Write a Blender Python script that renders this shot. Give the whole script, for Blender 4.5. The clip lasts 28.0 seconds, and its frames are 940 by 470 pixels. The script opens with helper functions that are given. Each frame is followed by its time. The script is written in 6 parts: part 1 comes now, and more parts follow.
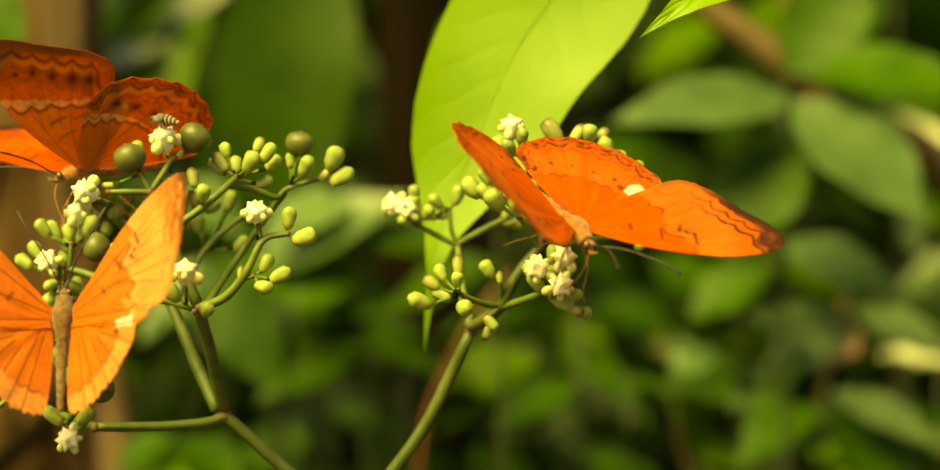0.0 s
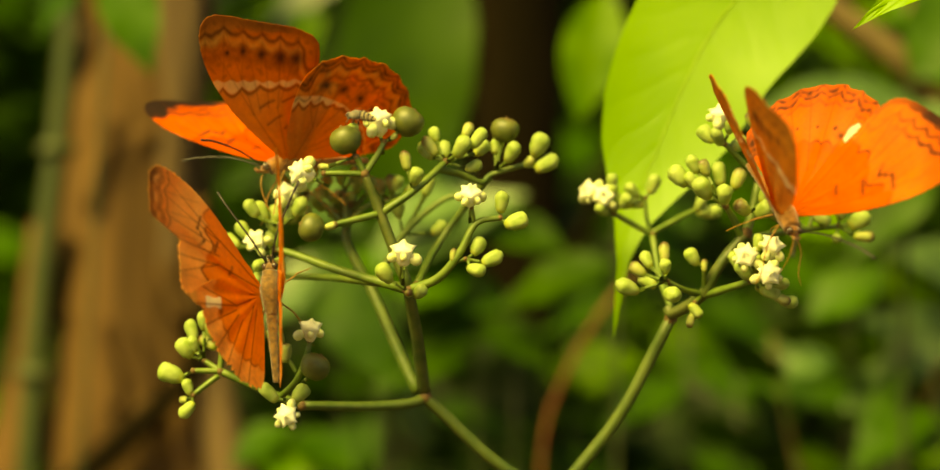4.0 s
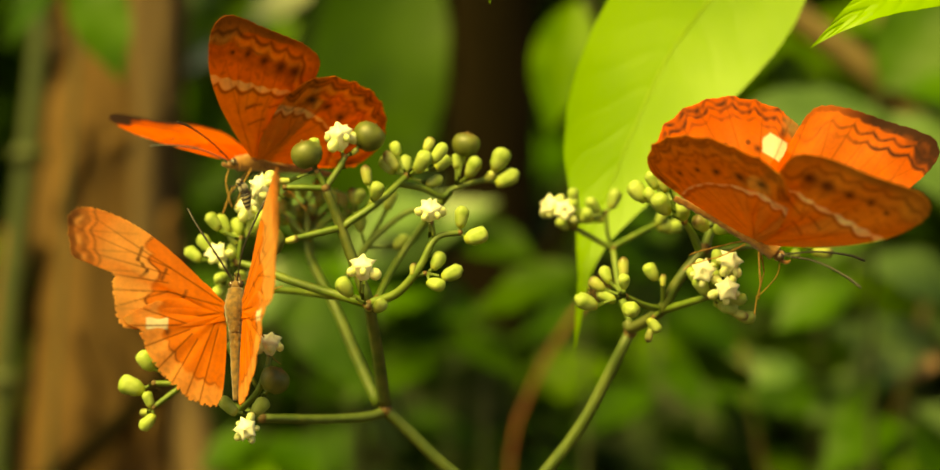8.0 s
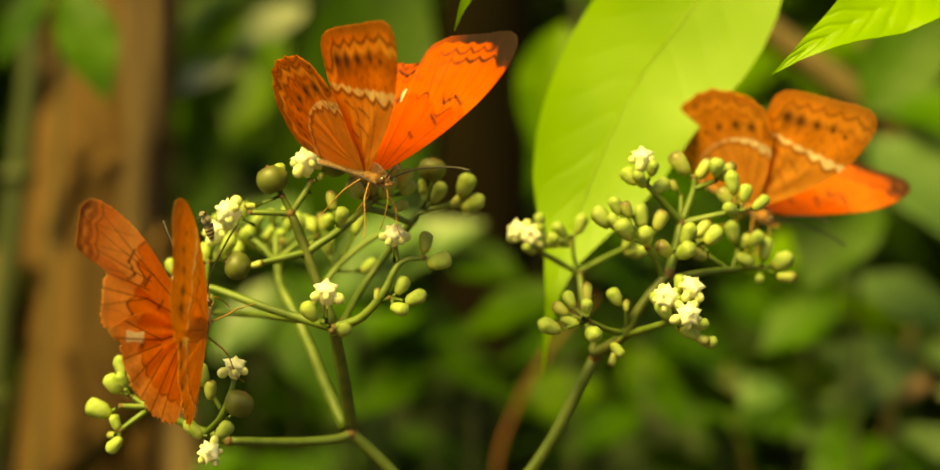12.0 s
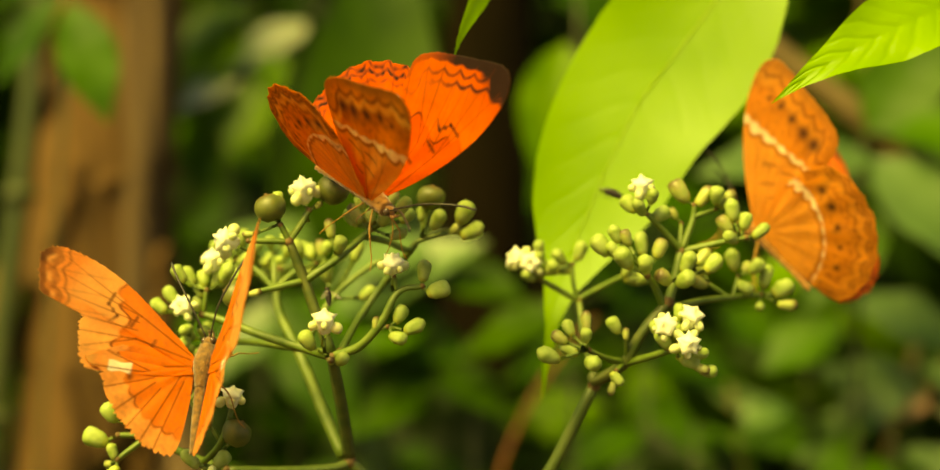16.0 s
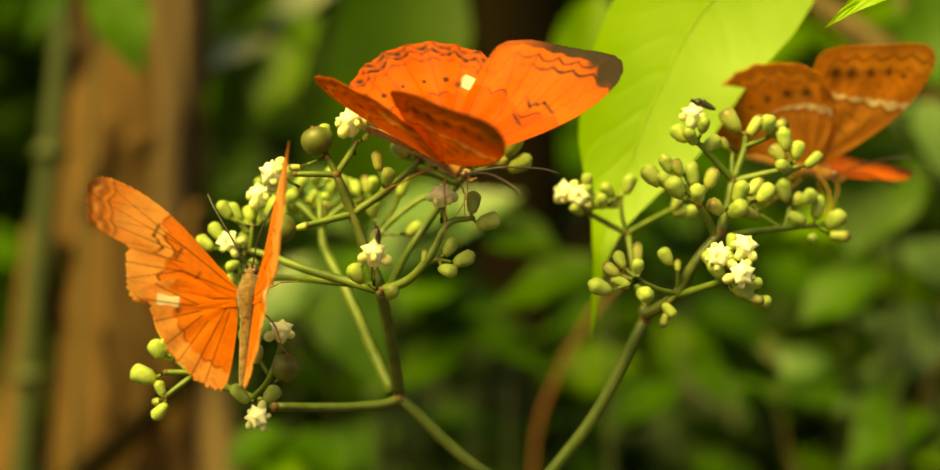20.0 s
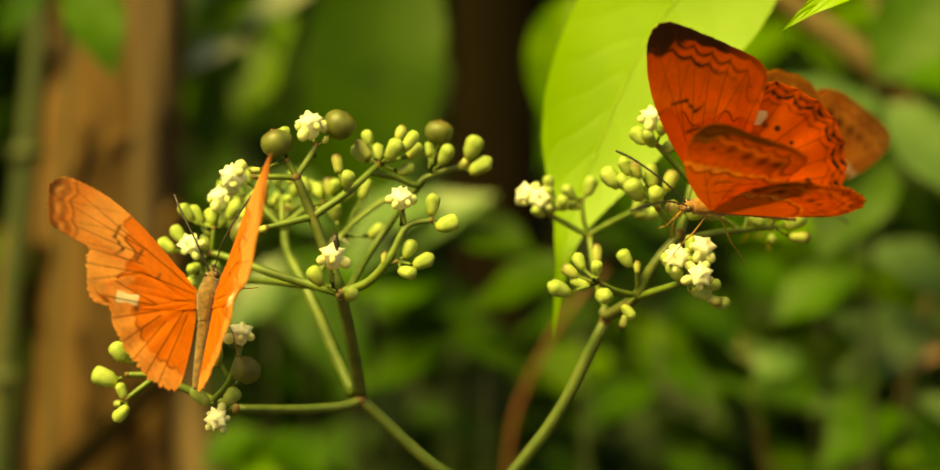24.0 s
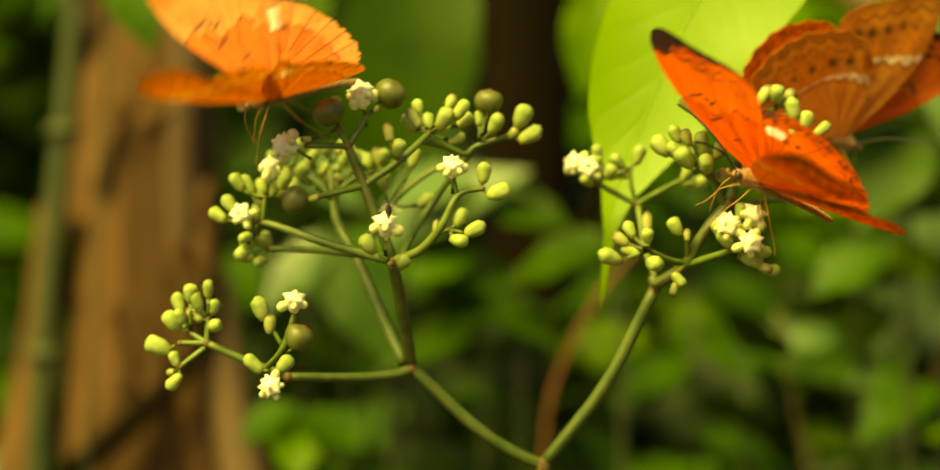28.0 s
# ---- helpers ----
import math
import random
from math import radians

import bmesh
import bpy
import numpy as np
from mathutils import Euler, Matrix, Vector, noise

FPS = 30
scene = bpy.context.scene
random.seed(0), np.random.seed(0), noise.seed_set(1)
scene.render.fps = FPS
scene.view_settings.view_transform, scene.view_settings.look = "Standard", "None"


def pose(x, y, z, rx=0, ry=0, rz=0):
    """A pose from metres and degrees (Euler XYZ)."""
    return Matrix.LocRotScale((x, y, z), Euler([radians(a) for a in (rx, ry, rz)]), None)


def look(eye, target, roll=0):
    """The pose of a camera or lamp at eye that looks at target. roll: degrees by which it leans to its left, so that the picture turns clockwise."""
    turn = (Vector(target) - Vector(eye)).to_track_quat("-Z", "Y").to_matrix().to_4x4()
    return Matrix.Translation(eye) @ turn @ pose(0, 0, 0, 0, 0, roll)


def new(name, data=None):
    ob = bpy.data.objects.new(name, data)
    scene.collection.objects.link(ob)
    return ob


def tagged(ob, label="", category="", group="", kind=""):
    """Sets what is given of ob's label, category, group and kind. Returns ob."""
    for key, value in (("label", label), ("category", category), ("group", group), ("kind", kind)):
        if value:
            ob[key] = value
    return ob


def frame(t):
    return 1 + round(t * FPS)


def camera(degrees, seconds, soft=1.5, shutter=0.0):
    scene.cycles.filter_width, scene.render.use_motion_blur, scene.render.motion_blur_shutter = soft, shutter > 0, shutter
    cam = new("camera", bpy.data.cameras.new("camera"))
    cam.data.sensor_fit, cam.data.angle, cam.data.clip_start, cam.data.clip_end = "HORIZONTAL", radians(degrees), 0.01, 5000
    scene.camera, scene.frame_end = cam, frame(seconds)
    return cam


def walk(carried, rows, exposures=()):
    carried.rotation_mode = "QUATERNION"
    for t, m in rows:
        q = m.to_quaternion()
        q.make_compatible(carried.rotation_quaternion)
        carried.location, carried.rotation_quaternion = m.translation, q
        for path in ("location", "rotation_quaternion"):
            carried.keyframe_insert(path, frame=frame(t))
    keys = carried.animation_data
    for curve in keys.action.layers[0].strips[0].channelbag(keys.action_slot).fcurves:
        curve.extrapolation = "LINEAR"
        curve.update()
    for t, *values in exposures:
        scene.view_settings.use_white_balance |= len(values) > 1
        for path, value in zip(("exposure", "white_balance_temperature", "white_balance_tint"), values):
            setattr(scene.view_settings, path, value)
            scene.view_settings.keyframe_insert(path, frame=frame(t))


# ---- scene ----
cam = camera(28.0, 28.0, shutter=0.9)
METRES, EYE, TILT, LEAN, TURN = 0.172, 1.2, 0.0, 0.0, 0.0
ROWS = [
    (0.0, 0.0, 0.0, 0.0, 0.0, 0.0, -0.0),
    (0.5, -0.0024, -0.0025, -0.0013, -0.05, 0.17, -0.08),
    (1.0, -0.027, -0.0043, 0.0153, -0.01, 0.17, -0.1),
    (1.5, -0.0917, -0.0087, -0.0049, 0.46, 0.39, -0.24),
    (2.0, -0.1159, -0.0038, -0.012, 1.13, 0.36, -0.48),
    (2.5, -0.1552, -0.0148, -0.0142, 1.68, 0.3, -0.43),
    (3.0, -0.2003, -0.0249, -0.0198, 2.03, 0.28, -0.62),
    (3.5, -0.2387, -0.028, -0.0343, 1.91, 0.28, -0.86),
    (5.5, -0.2104, -0.0401, -0.0163, 1.0, 0.3, -1.41),
    (6.0, -0.2022, -0.0436, -0.0218, 0.93, 0.39, -1.37),
    (6.5, -0.1973, -0.0408, -0.0334, 0.81, 0.37, -1.39),
    (7.0, -0.2057, -0.0368, -0.0426, 0.79, 0.38, -1.3),
    (7.5, -0.1926, -0.0395, -0.0202, 0.78, 0.27, -1.37),
    (8.0, -0.2085, -0.0444, -0.015, 0.72, 0.43, -1.34),
    (8.5, -0.2059, -0.0512, -0.0169, 0.79, 0.62, -1.4),
    (9.0, -0.2067, -0.0596, -0.0094, 0.8, 0.67, -1.35),
    (9.5, -0.1923, -0.0587, -0.0045, 0.94, 0.65, -1.31),
    (10.0, -0.1858, -0.0543, -0.0115, 0.97, 0.7, -1.59),
    (10.5, -0.168, -0.0584, -0.0081, 1.07, 0.88, -1.37),
    (11.0, -0.1583, -0.0621, 0.0036, 1.13, 0.91, -1.42),
    (11.5, -0.1551, -0.0668, -0.0035, 1.01, 1.13, -1.44),
    (13.5, -0.1296, -0.059, -0.0024, 1.16, 1.24, -1.5),
    (14.0, -0.1426, -0.0602, -0.0061, 1.21, 1.3, -1.49),
    (14.5, -0.1494, -0.0571, 0.0011, 1.23, 1.32, -1.5),
    (15.0, -0.1444, -0.0541, 0.0015, 1.2, 1.39, -1.5),
    (15.5, -0.1377, -0.0524, 0.0011, 1.23, 1.5, -1.64),
    (16.0, -0.1436, -0.0551, 0.0206, 1.16, 1.68, -1.5),
    (16.5, -0.146, -0.0353, -0.0103, 1.57, 1.77, -1.18),
    (17.0, -0.1679, -0.011, -0.0293, 2.15, 1.39, -0.93),
    (17.5, -0.1775, -0.0017, -0.0375, 2.59, 1.18, -0.77),
    (18.0, -0.1693, -0.0043, -0.0134, 2.65, 0.9, -0.71),
    (18.5, -0.1767, -0.0113, -0.0066, 2.47, 0.94, -0.73),
    (19.0, -0.1664, -0.0197, -0.0131, 2.03, 0.85, -0.69),
    (19.5, -0.1891, -0.0199, -0.022, 2.01, 0.67, -0.6),
    (20.0, -0.1814, -0.0224, -0.0341, 2.11, 0.4, -0.89),
    (20.5, -0.1663, -0.0231, -0.0245, 1.83, 0.37, -0.88),
    (21.0, -0.1687, -0.0262, -0.032, 1.75, 0.55, -0.88),
    (21.5, -0.1524, -0.0253, -0.0171, 1.48, 0.61, -0.8),
    (23.5, -0.1565, -0.0363, -0.0362, 1.57, 0.54, -1.13),
    (24.0, -0.1405, -0.0323, -0.0293, 1.64, 0.37, -0.79),
    (24.5, -0.1167, -0.0324, -0.0374, 1.67, 0.29, -0.61),
    (25.0, -0.1155, -0.0329, -0.0326, 1.6, 0.25, -0.49),
    (25.5, -0.1132, -0.0284, -0.0432, 1.67, 0.13, -0.59),
    (26.0, -0.1273, -0.0273, -0.0454, 1.84, -0.01, -0.5),
    (26.5, -0.1524, -0.034, -0.0389, 2.12, -0.2, -0.59),
    (27.0, -0.2001, -0.0468, -0.0725, 2.19, -0.05, -0.76),
    (27.5, -0.2078, -0.0477, -0.0662, 2.47, -0.27, -0.73),
    (28.0, -0.1792, -0.0426, -0.0489, 2.62, -0.42, -0.64),
]
walk(cam, [(t, pose(0, 0, EYE, TILT, LEAN, TURN) @ pose(METRES * x, METRES * y, METRES * z, 90 + 0.7 * pitch, roll, 0.7 * yaw)) for t, x, y, z, yaw, pitch, roll in ROWS], [(0, 1.14, 20000, 4), (28, 1.14, 20000, 4)])
cam.data.dof.use_dof = True
cam.data.dof.focus_distance = 0.434
cam.data.dof.aperture_fstop = 7.2

# ---- light ----
world = bpy.data.worlds.new("forest_sky")
scene.world = world
world.use_nodes = True
wn = world.node_tree.nodes
sky = wn.new("ShaderNodeTexSky")
sky.sky_type = "NISHITA"
sky.sun_disc = False
sky.sun_elevation, sky.sun_rotation = radians(49), radians(216)
wn["Background"].inputs["Strength"].default_value = 0.062
world.node_tree.links.new(sky.outputs["Color"], wn["Background"].inputs["Color"])
sun = new("sun", bpy.data.lights.new("sun", "SUN"))
sun.data.energy, sun.data.angle, sun.data.color = 4.6, radians(38), (0.95, 0.96, 0.46)
sun.matrix_world = look((-1.5, -1.6, 4.2), (0, 0.5, 1.2))


# ---- materials ----
def material(name, colour, second=None, scale=200.0, rough=0.5, bump=0.0, bump_scale=400.0, translucent=0.0, glow_colour=None,
             specular=0.5, vary=0.0, metallic=0.0, attribute="", glow_gamma=0.0, tip=None, tip_at=(0.0, 1.0), coat=0.0, sheen=0.0, detail=6.0, contrast=(0.35, 0.65), grain=1.0):
    m = bpy.data.materials.new(name)
    m.use_nodes = True
    t = m.node_tree
    n, link = t.nodes, t.links.new
    b = n["Principled BSDF"]
    b.inputs["Roughness"].default_value = rough
    b.inputs["Metallic"].default_value = metallic
    b.inputs["Specular IOR Level"].default_value = specular
    b.inputs["Coat Weight"].default_value = coat
    b.inputs["Sheen Weight"].default_value = sheen
    coord = n.new("ShaderNodeTexCoord")
    noise_a = n.new("ShaderNodeTexNoise")
    noise_a.inputs["Scale"].default_value, noise_a.inputs["Detail"].default_value = scale, detail
    at = coord.outputs["Object"]
    if grain != 1:
        long = n.new("ShaderNodeMapping")
        long.inputs["Scale"].default_value = (1, 1, grain)
        link(at, long.inputs["Vector"])
        at = long.outputs["Vector"]
    link(at, noise_a.inputs["Vector"])
    ramp = n.new("ShaderNodeMapRange")
    ramp.inputs["From Min"].default_value, ramp.inputs["From Max"].default_value = contrast
    link(noise_a.outputs["Fac"], ramp.inputs["Value"])
    mix = n.new("ShaderNodeMixRGB")
    mix.inputs["Color1"].default_value = (*colour, 1)
    mix.inputs["Color2"].default_value = (*(second or colour), 1)
    link(ramp.outputs["Result"], mix.inputs["Fac"])
    out = mix.outputs["Color"]
    if attribute:
        a = n.new("ShaderNodeAttribute")
        a.attribute_name = attribute
        mul = n.new("ShaderNodeMixRGB")
        mul.blend_type = "MULTIPLY"
        mul.inputs["Fac"].default_value = 1
        link(a.outputs["Color"], mul.inputs["Color1"])
        link(out, mul.inputs["Color2"])
        out = mul.outputs["Color"]
    if tip:
        sep = n.new("ShaderNodeSeparateXYZ")
        link(coord.outputs["Object"], sep.inputs["Vector"])
        add = n.new("ShaderNodeMath")
        add.operation = "MULTIPLY_ADD"
        link(noise_a.outputs["Fac"], add.inputs[0])
        add.inputs[1].default_value = 0.0022
        link(sep.outputs["Z"], add.inputs[2])
        r2 = n.new("ShaderNodeMapRange")
        r2.inputs["From Min"].default_value, r2.inputs["From Max"].default_value = tip_at
        link(add.outputs[0], r2.inputs["Value"])
        mt = n.new("ShaderNodeMixRGB")
        mt.inputs["Color2"].default_value = (*tip, 1)
        link(r2.outputs["Result"], mt.inputs["Fac"])
        link(out, mt.inputs["Color1"])
        out = mt.outputs["Color"]
    if vary:
        info = n.new("ShaderNodeObjectInfo")
        geo = n.new("ShaderNodeNewGeometry")
        plus = n.new("ShaderNodeMath")
        link(info.outputs["Random"], plus.inputs[0])
        link(geo.outputs["Random Per Island"], plus.inputs[1])
        half = n.new("ShaderNodeMapRange")
        half.inputs["From Max"].default_value = 2.0
        half.inputs["To Min"].default_value, half.inputs["To Max"].default_value = 1 - vary, 1 + vary
        link(plus.outputs[0], half.inputs["Value"])
        hsv = n.new("ShaderNodeHueSaturation")
        link(half.outputs["Result"], hsv.inputs["Value"])
        link(out, hsv.inputs["Color"])
        out = hsv.outputs["Color"]
    link(out, b.inputs["Base Color"])
    if bump:
        noise_b = n.new("ShaderNodeTexNoise")
        noise_b.inputs["Scale"].default_value, noise_b.inputs["Detail"].default_value = bump_scale, 4
        link(at, noise_b.inputs["Vector"])
        bn = n.new("ShaderNodeBump")
        bn.inputs["Strength"].default_value, bn.inputs["Distance"].default_value = bump, 0.3 / bump_scale
        link(noise_b.outputs["Fac"], bn.inputs["Height"])
        link(bn.outputs["Normal"], b.inputs["Normal"])
    if translucent:
        tr = n.new("ShaderNodeBsdfTranslucent")
        if glow_colour:
            tr.inputs["Color"].default_value = (*glow_colour, 1)
        elif glow_gamma:
            gm = n.new("ShaderNodeGamma")
            gm.inputs["Gamma"].default_value = glow_gamma
            link(out, gm.inputs["Color"])
            link(gm.outputs["Color"], tr.inputs["Color"])
        else:
            link(out, tr.inputs["Color"])
        ms = n.new("ShaderNodeMixShader")
        ms.inputs["Fac"].default_value = translucent
        link(b.outputs[0], ms.inputs[1])
        link(tr.outputs[0], ms.inputs[2])
        link(ms.outputs[0], n["Material Output"].inputs["Surface"])
    return m


stem_green = material("stem_green", (0.068, 0.128, 0.022), (0.125, 0.185, 0.044), 220, 0.5, 0.35, 900)
stem_olive = material("stem_olive", (0.046, 0.086, 0.017), (0.088, 0.128, 0.032), 220, 0.5, 0.4, 900, grain=0.3)
dark_stem = material("dark_stem", (0.04, 0.075, 0.016), (0.10, 0.12, 0.035), 260, 0.5, 0.35, 900)
node_brown = material("node_brown", (0.085, 0.042, 0.016), (0.17, 0.10, 0.036), 700, 0.7, 0.5, 1500)
bud_green = material("bud_green", (0.235, 0.345, 0.090), (0.36, 0.455, 0.165), 420, 0.5, 0.5, 1100, translucent=0.2, specular=0.3, vary=0.22)
bud_cup = material("bud_cup", (0.22, 0.29, 0.06), (0.31, 0.35, 0.09), 700, 0.5, 0.2, 900, vary=0.2)
bud_brown = material("bud_brown", (0.27, 0.34, 0.10), (0.33, 0.34, 0.12), 500, 0.5, 0.4, 900, vary=0.22, tip=(0.09, 0.055, 0.022), tip_at=(0.0018, 0.0034))
berry_green = material("berry_green", (0.052, 0.068, 0.016), (0.105, 0.118, 0.030), 260, 0.48, 0.15, 1200, tip=(0.10, 0.05, 0.02), tip_at=(0.0032, 0.0046), vary=0.2)
petal_cream = material("petal_cream", (0.84, 0.85, 0.64), (0.92, 0.93, 0.82), 500, 0.42, 0.2, 1200, translucent=0.25, vary=0.08)
petal_green = material("petal_green", (0.58, 0.65, 0.28), (0.80, 0.82, 0.54), 500, 0.4, 0.2, 1200, translucent=0.2, vary=0.12)
lime_leaf = material("lime_leaf", (0.165, 0.37, 0.016), (0.21, 0.43, 0.024), 40, 0.45, 0.25, 700, translucent=0.5, glow_colour=(0.235, 0.49, 0.018))
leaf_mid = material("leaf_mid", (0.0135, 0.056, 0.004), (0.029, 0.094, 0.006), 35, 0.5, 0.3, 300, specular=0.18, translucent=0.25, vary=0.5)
# Shaded copy of the leaf green: undergrowth shade is put into the near-black colour.
leaf_shade = material("leaf_shade", (0.004, 0.014, 0.001), (0.011, 0.034, 0.002), 35, 0.5, 0.3, 300, specular=0.15, translucent=0.2, vary=0.55)
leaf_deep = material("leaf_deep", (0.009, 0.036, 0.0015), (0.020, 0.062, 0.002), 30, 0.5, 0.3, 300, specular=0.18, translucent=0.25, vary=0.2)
# Paler copy of the leaf green, lightened to paint leaves that catch light.
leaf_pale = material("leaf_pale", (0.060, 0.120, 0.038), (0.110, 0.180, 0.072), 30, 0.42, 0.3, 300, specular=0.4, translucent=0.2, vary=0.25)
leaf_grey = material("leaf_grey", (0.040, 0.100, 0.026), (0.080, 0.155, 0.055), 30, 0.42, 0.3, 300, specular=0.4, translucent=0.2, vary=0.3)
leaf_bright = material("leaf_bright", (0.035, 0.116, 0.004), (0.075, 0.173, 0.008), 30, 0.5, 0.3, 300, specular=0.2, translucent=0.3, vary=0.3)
# Sunlit leaf green, then a whitish one: sunlight and sheen put into the colour.
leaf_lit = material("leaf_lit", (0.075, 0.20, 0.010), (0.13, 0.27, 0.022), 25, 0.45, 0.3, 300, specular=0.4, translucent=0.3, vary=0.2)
leaf_sheen = material("leaf_sheen", (0.34, 0.39, 0.22), (0.5, 0.54, 0.34), 25, 0.4, 0.2, 300)
bark = material("bark", (0.026, 0.014, 0.006), (0.165, 0.087, 0.039), 42, 0.9, 1.0, 160, contrast=(0.30, 0.70), grain=0.12, specular=0.15)
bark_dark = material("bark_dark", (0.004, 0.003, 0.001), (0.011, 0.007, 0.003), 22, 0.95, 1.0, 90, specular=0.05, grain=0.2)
bark_pale = material("bark_pale", (0.095, 0.060, 0.036), (0.175, 0.112, 0.066), 26, 0.9, 1.0, 90, specular=0.15, grain=0.2)
twig_red = material("twig_red", (0.10, 0.026, 0.005), (0.16, 0.046, 0.009), 60, 0.6, 0.5, 300)
twig_brown = material("twig_brown", (0.08, 0.05, 0.018), (0.13, 0.085, 0.03), 60, 0.7, 0.5, 300)
litter = material("litter", (0.022, 0.016, 0.008), (0.055, 0.037, 0.018), 9, 0.95, 0.8, 40)
fur_olive = material("fur_olive", (0.080, 0.038, 0.011), (0.20, 0.098, 0.030), 900, 0.85, 0.8, 2500, sheen=0.4)
fur_tan = material("fur_tan", (0.20, 0.070, 0.016), (0.34, 0.14, 0.036), 900, 0.85, 0.8, 2500, sheen=0.4)
eye_brown = material("eye_brown", (0.04, 0.022, 0.012), (0.09, 0.05, 0.03), 2500, 0.25, 0.1, 4000, coat=0.5)
leg_tan = material("leg_tan", (0.26, 0.115, 0.03), (0.38, 0.19, 0.055), 900, 0.6)
horn_black = material("horn_black", (0.012, 0.010, 0.010), (0.03, 0.02, 0.018), 900, 0.5)
wing_scales = material("wing_scales", (0.90, 0.90, 0.90), (1.0, 1.0, 1.0), 1100, 0.62, 0.25, 2600, translucent=0.52, glow_gamma=0.7, attribute="tint", specular=0.28)
bee_grey = material("bee_grey", (0.10, 0.085, 0.06), (0.22, 0.18, 0.13), 900, 0.8, 0.6, 2500, sheen=0.4)
bee_band = material("bee_band", (0.26, 0.20, 0.11), (0.40, 0.32, 0.19), 900, 0.7, 0.4, 2500)
bee_blue = material("bee_blue", (0.0, 0.24, 0.85), (0.02, 0.36, 0.95), 900, 0.3, 0.2, 2500)
gauze = material("gauze", (0.45, 0.42, 0.36), (0.55, 0.5, 0.42), 600, 0.25, specular=0.6)
gauze.node_tree.nodes["Principled BSDF"].inputs["Alpha"].default_value = 0.2


# ---- mesh helpers ----
def link_mesh(name, verts, faces, mats, smooth=True, slots=None):
    me = bpy.data.meshes.new(name)
    me.from_pydata([tuple(v) for v in verts], [], faces)
    for m in mats if isinstance(mats, (list, tuple)) else [mats]:
        me.materials.append(m)
    if smooth:
        me.polygons.foreach_set("use_smooth", [True] * len(me.polygons))
    if slots is not None:
        me.polygons.foreach_set("material_index", slots)
    me.update()
    return me


def part(name, data, parent, label=""):
    ob = new(name, data)
    ob.parent = parent
    return tagged(ob, label)


def thing(name, at, label, category, group="", kind=""):
    ob = new(name)
    ob.location = at
    ob.empty_display_size = 0.02
    return tagged(ob, label, category, group, kind)


def smooth_line(points, steps):
    """A Catmull-Rom line through a few points."""
    p = [Vector(q) for q in points]
    p = [2 * p[0] - p[1]] + p + [2 * p[-1] - p[-2]]
    line = []
    for i in range(1, len(p) - 2):
        for k in range(steps):
            s = k / steps
            line.append(0.5 * (2 * p[i] + (p[i + 1] - p[i - 1]) * s + (2 * p[i - 1] - 5 * p[i] + 4 * p[i + 1] - p[i + 2]) * s * s
                               + (3 * p[i] - p[i - 1] - 3 * p[i + 1] + p[i + 2]) * s ** 3))
    line.append(p[-2].copy())
    return line


def tube_data(points, r0, r1, steps=6, sides=10, ridge=0.0, wobble=0.0, ends=True):
    line = smooth_line(points, steps)
    n = len(line)
    verts, faces = [], []
    up = Vector((0.13, 0.21, 0.97))
    for i, q in enumerate(line):
        way = (line[min(i + 1, n - 1)] - line[max(i - 1, 0)]).normalized()
        a = way.cross(up)
        if a.length < 0.05:
            a = way.cross(Vector((1, 0, 0)))
        a.normalize()
        b = way.cross(a)
        r = r0 + (r1 - r0) * i / (n - 1)
        for k in range(sides):
            th = 2 * math.pi * k / sides
            rr = r * (1 + (ridge if k % 2 else -ridge)) * (1 + wobble * noise.noise(q * 40 / max(r0 * 200, 0.2) + Vector((k, 0, 0))))
            verts.append(q + a * (rr * math.cos(th)) + b * (rr * math.sin(th)))
    for i in range(n - 1):
        for k in range(sides):
            k2 = (k + 1) % sides
            faces.append((i * sides + k, i * sides + k2, (i + 1) * sides + k2, (i + 1) * sides + k))
    if ends:
        faces.append(tuple(range(sides - 1, -1, -1)))
        faces.append(tuple(range((n - 1) * sides, n * sides)))
    return verts, faces


def lathe_data(profile, sides=12):
    """A turned form round z; profile rows of (radius, z)."""
    verts, faces = [], []
    for r, z in profile:
        for k in range(sides):
            th = 2 * math.pi * k / sides
            verts.append(Vector((r * math.cos(th), r * math.sin(th), z)))
    for i in range(len(profile) - 1):
        for k in range(sides):
            k2 = (k + 1) % sides
            faces.append((i * sides + k, i * sides + k2, (i + 1) * sides + k2, (i + 1) * sides + k))
    faces.append(tuple(range(sides - 1, -1, -1)))
    faces.append(tuple(range((len(profile) - 1) * sides, len(profile) * sides)))
    return verts, faces


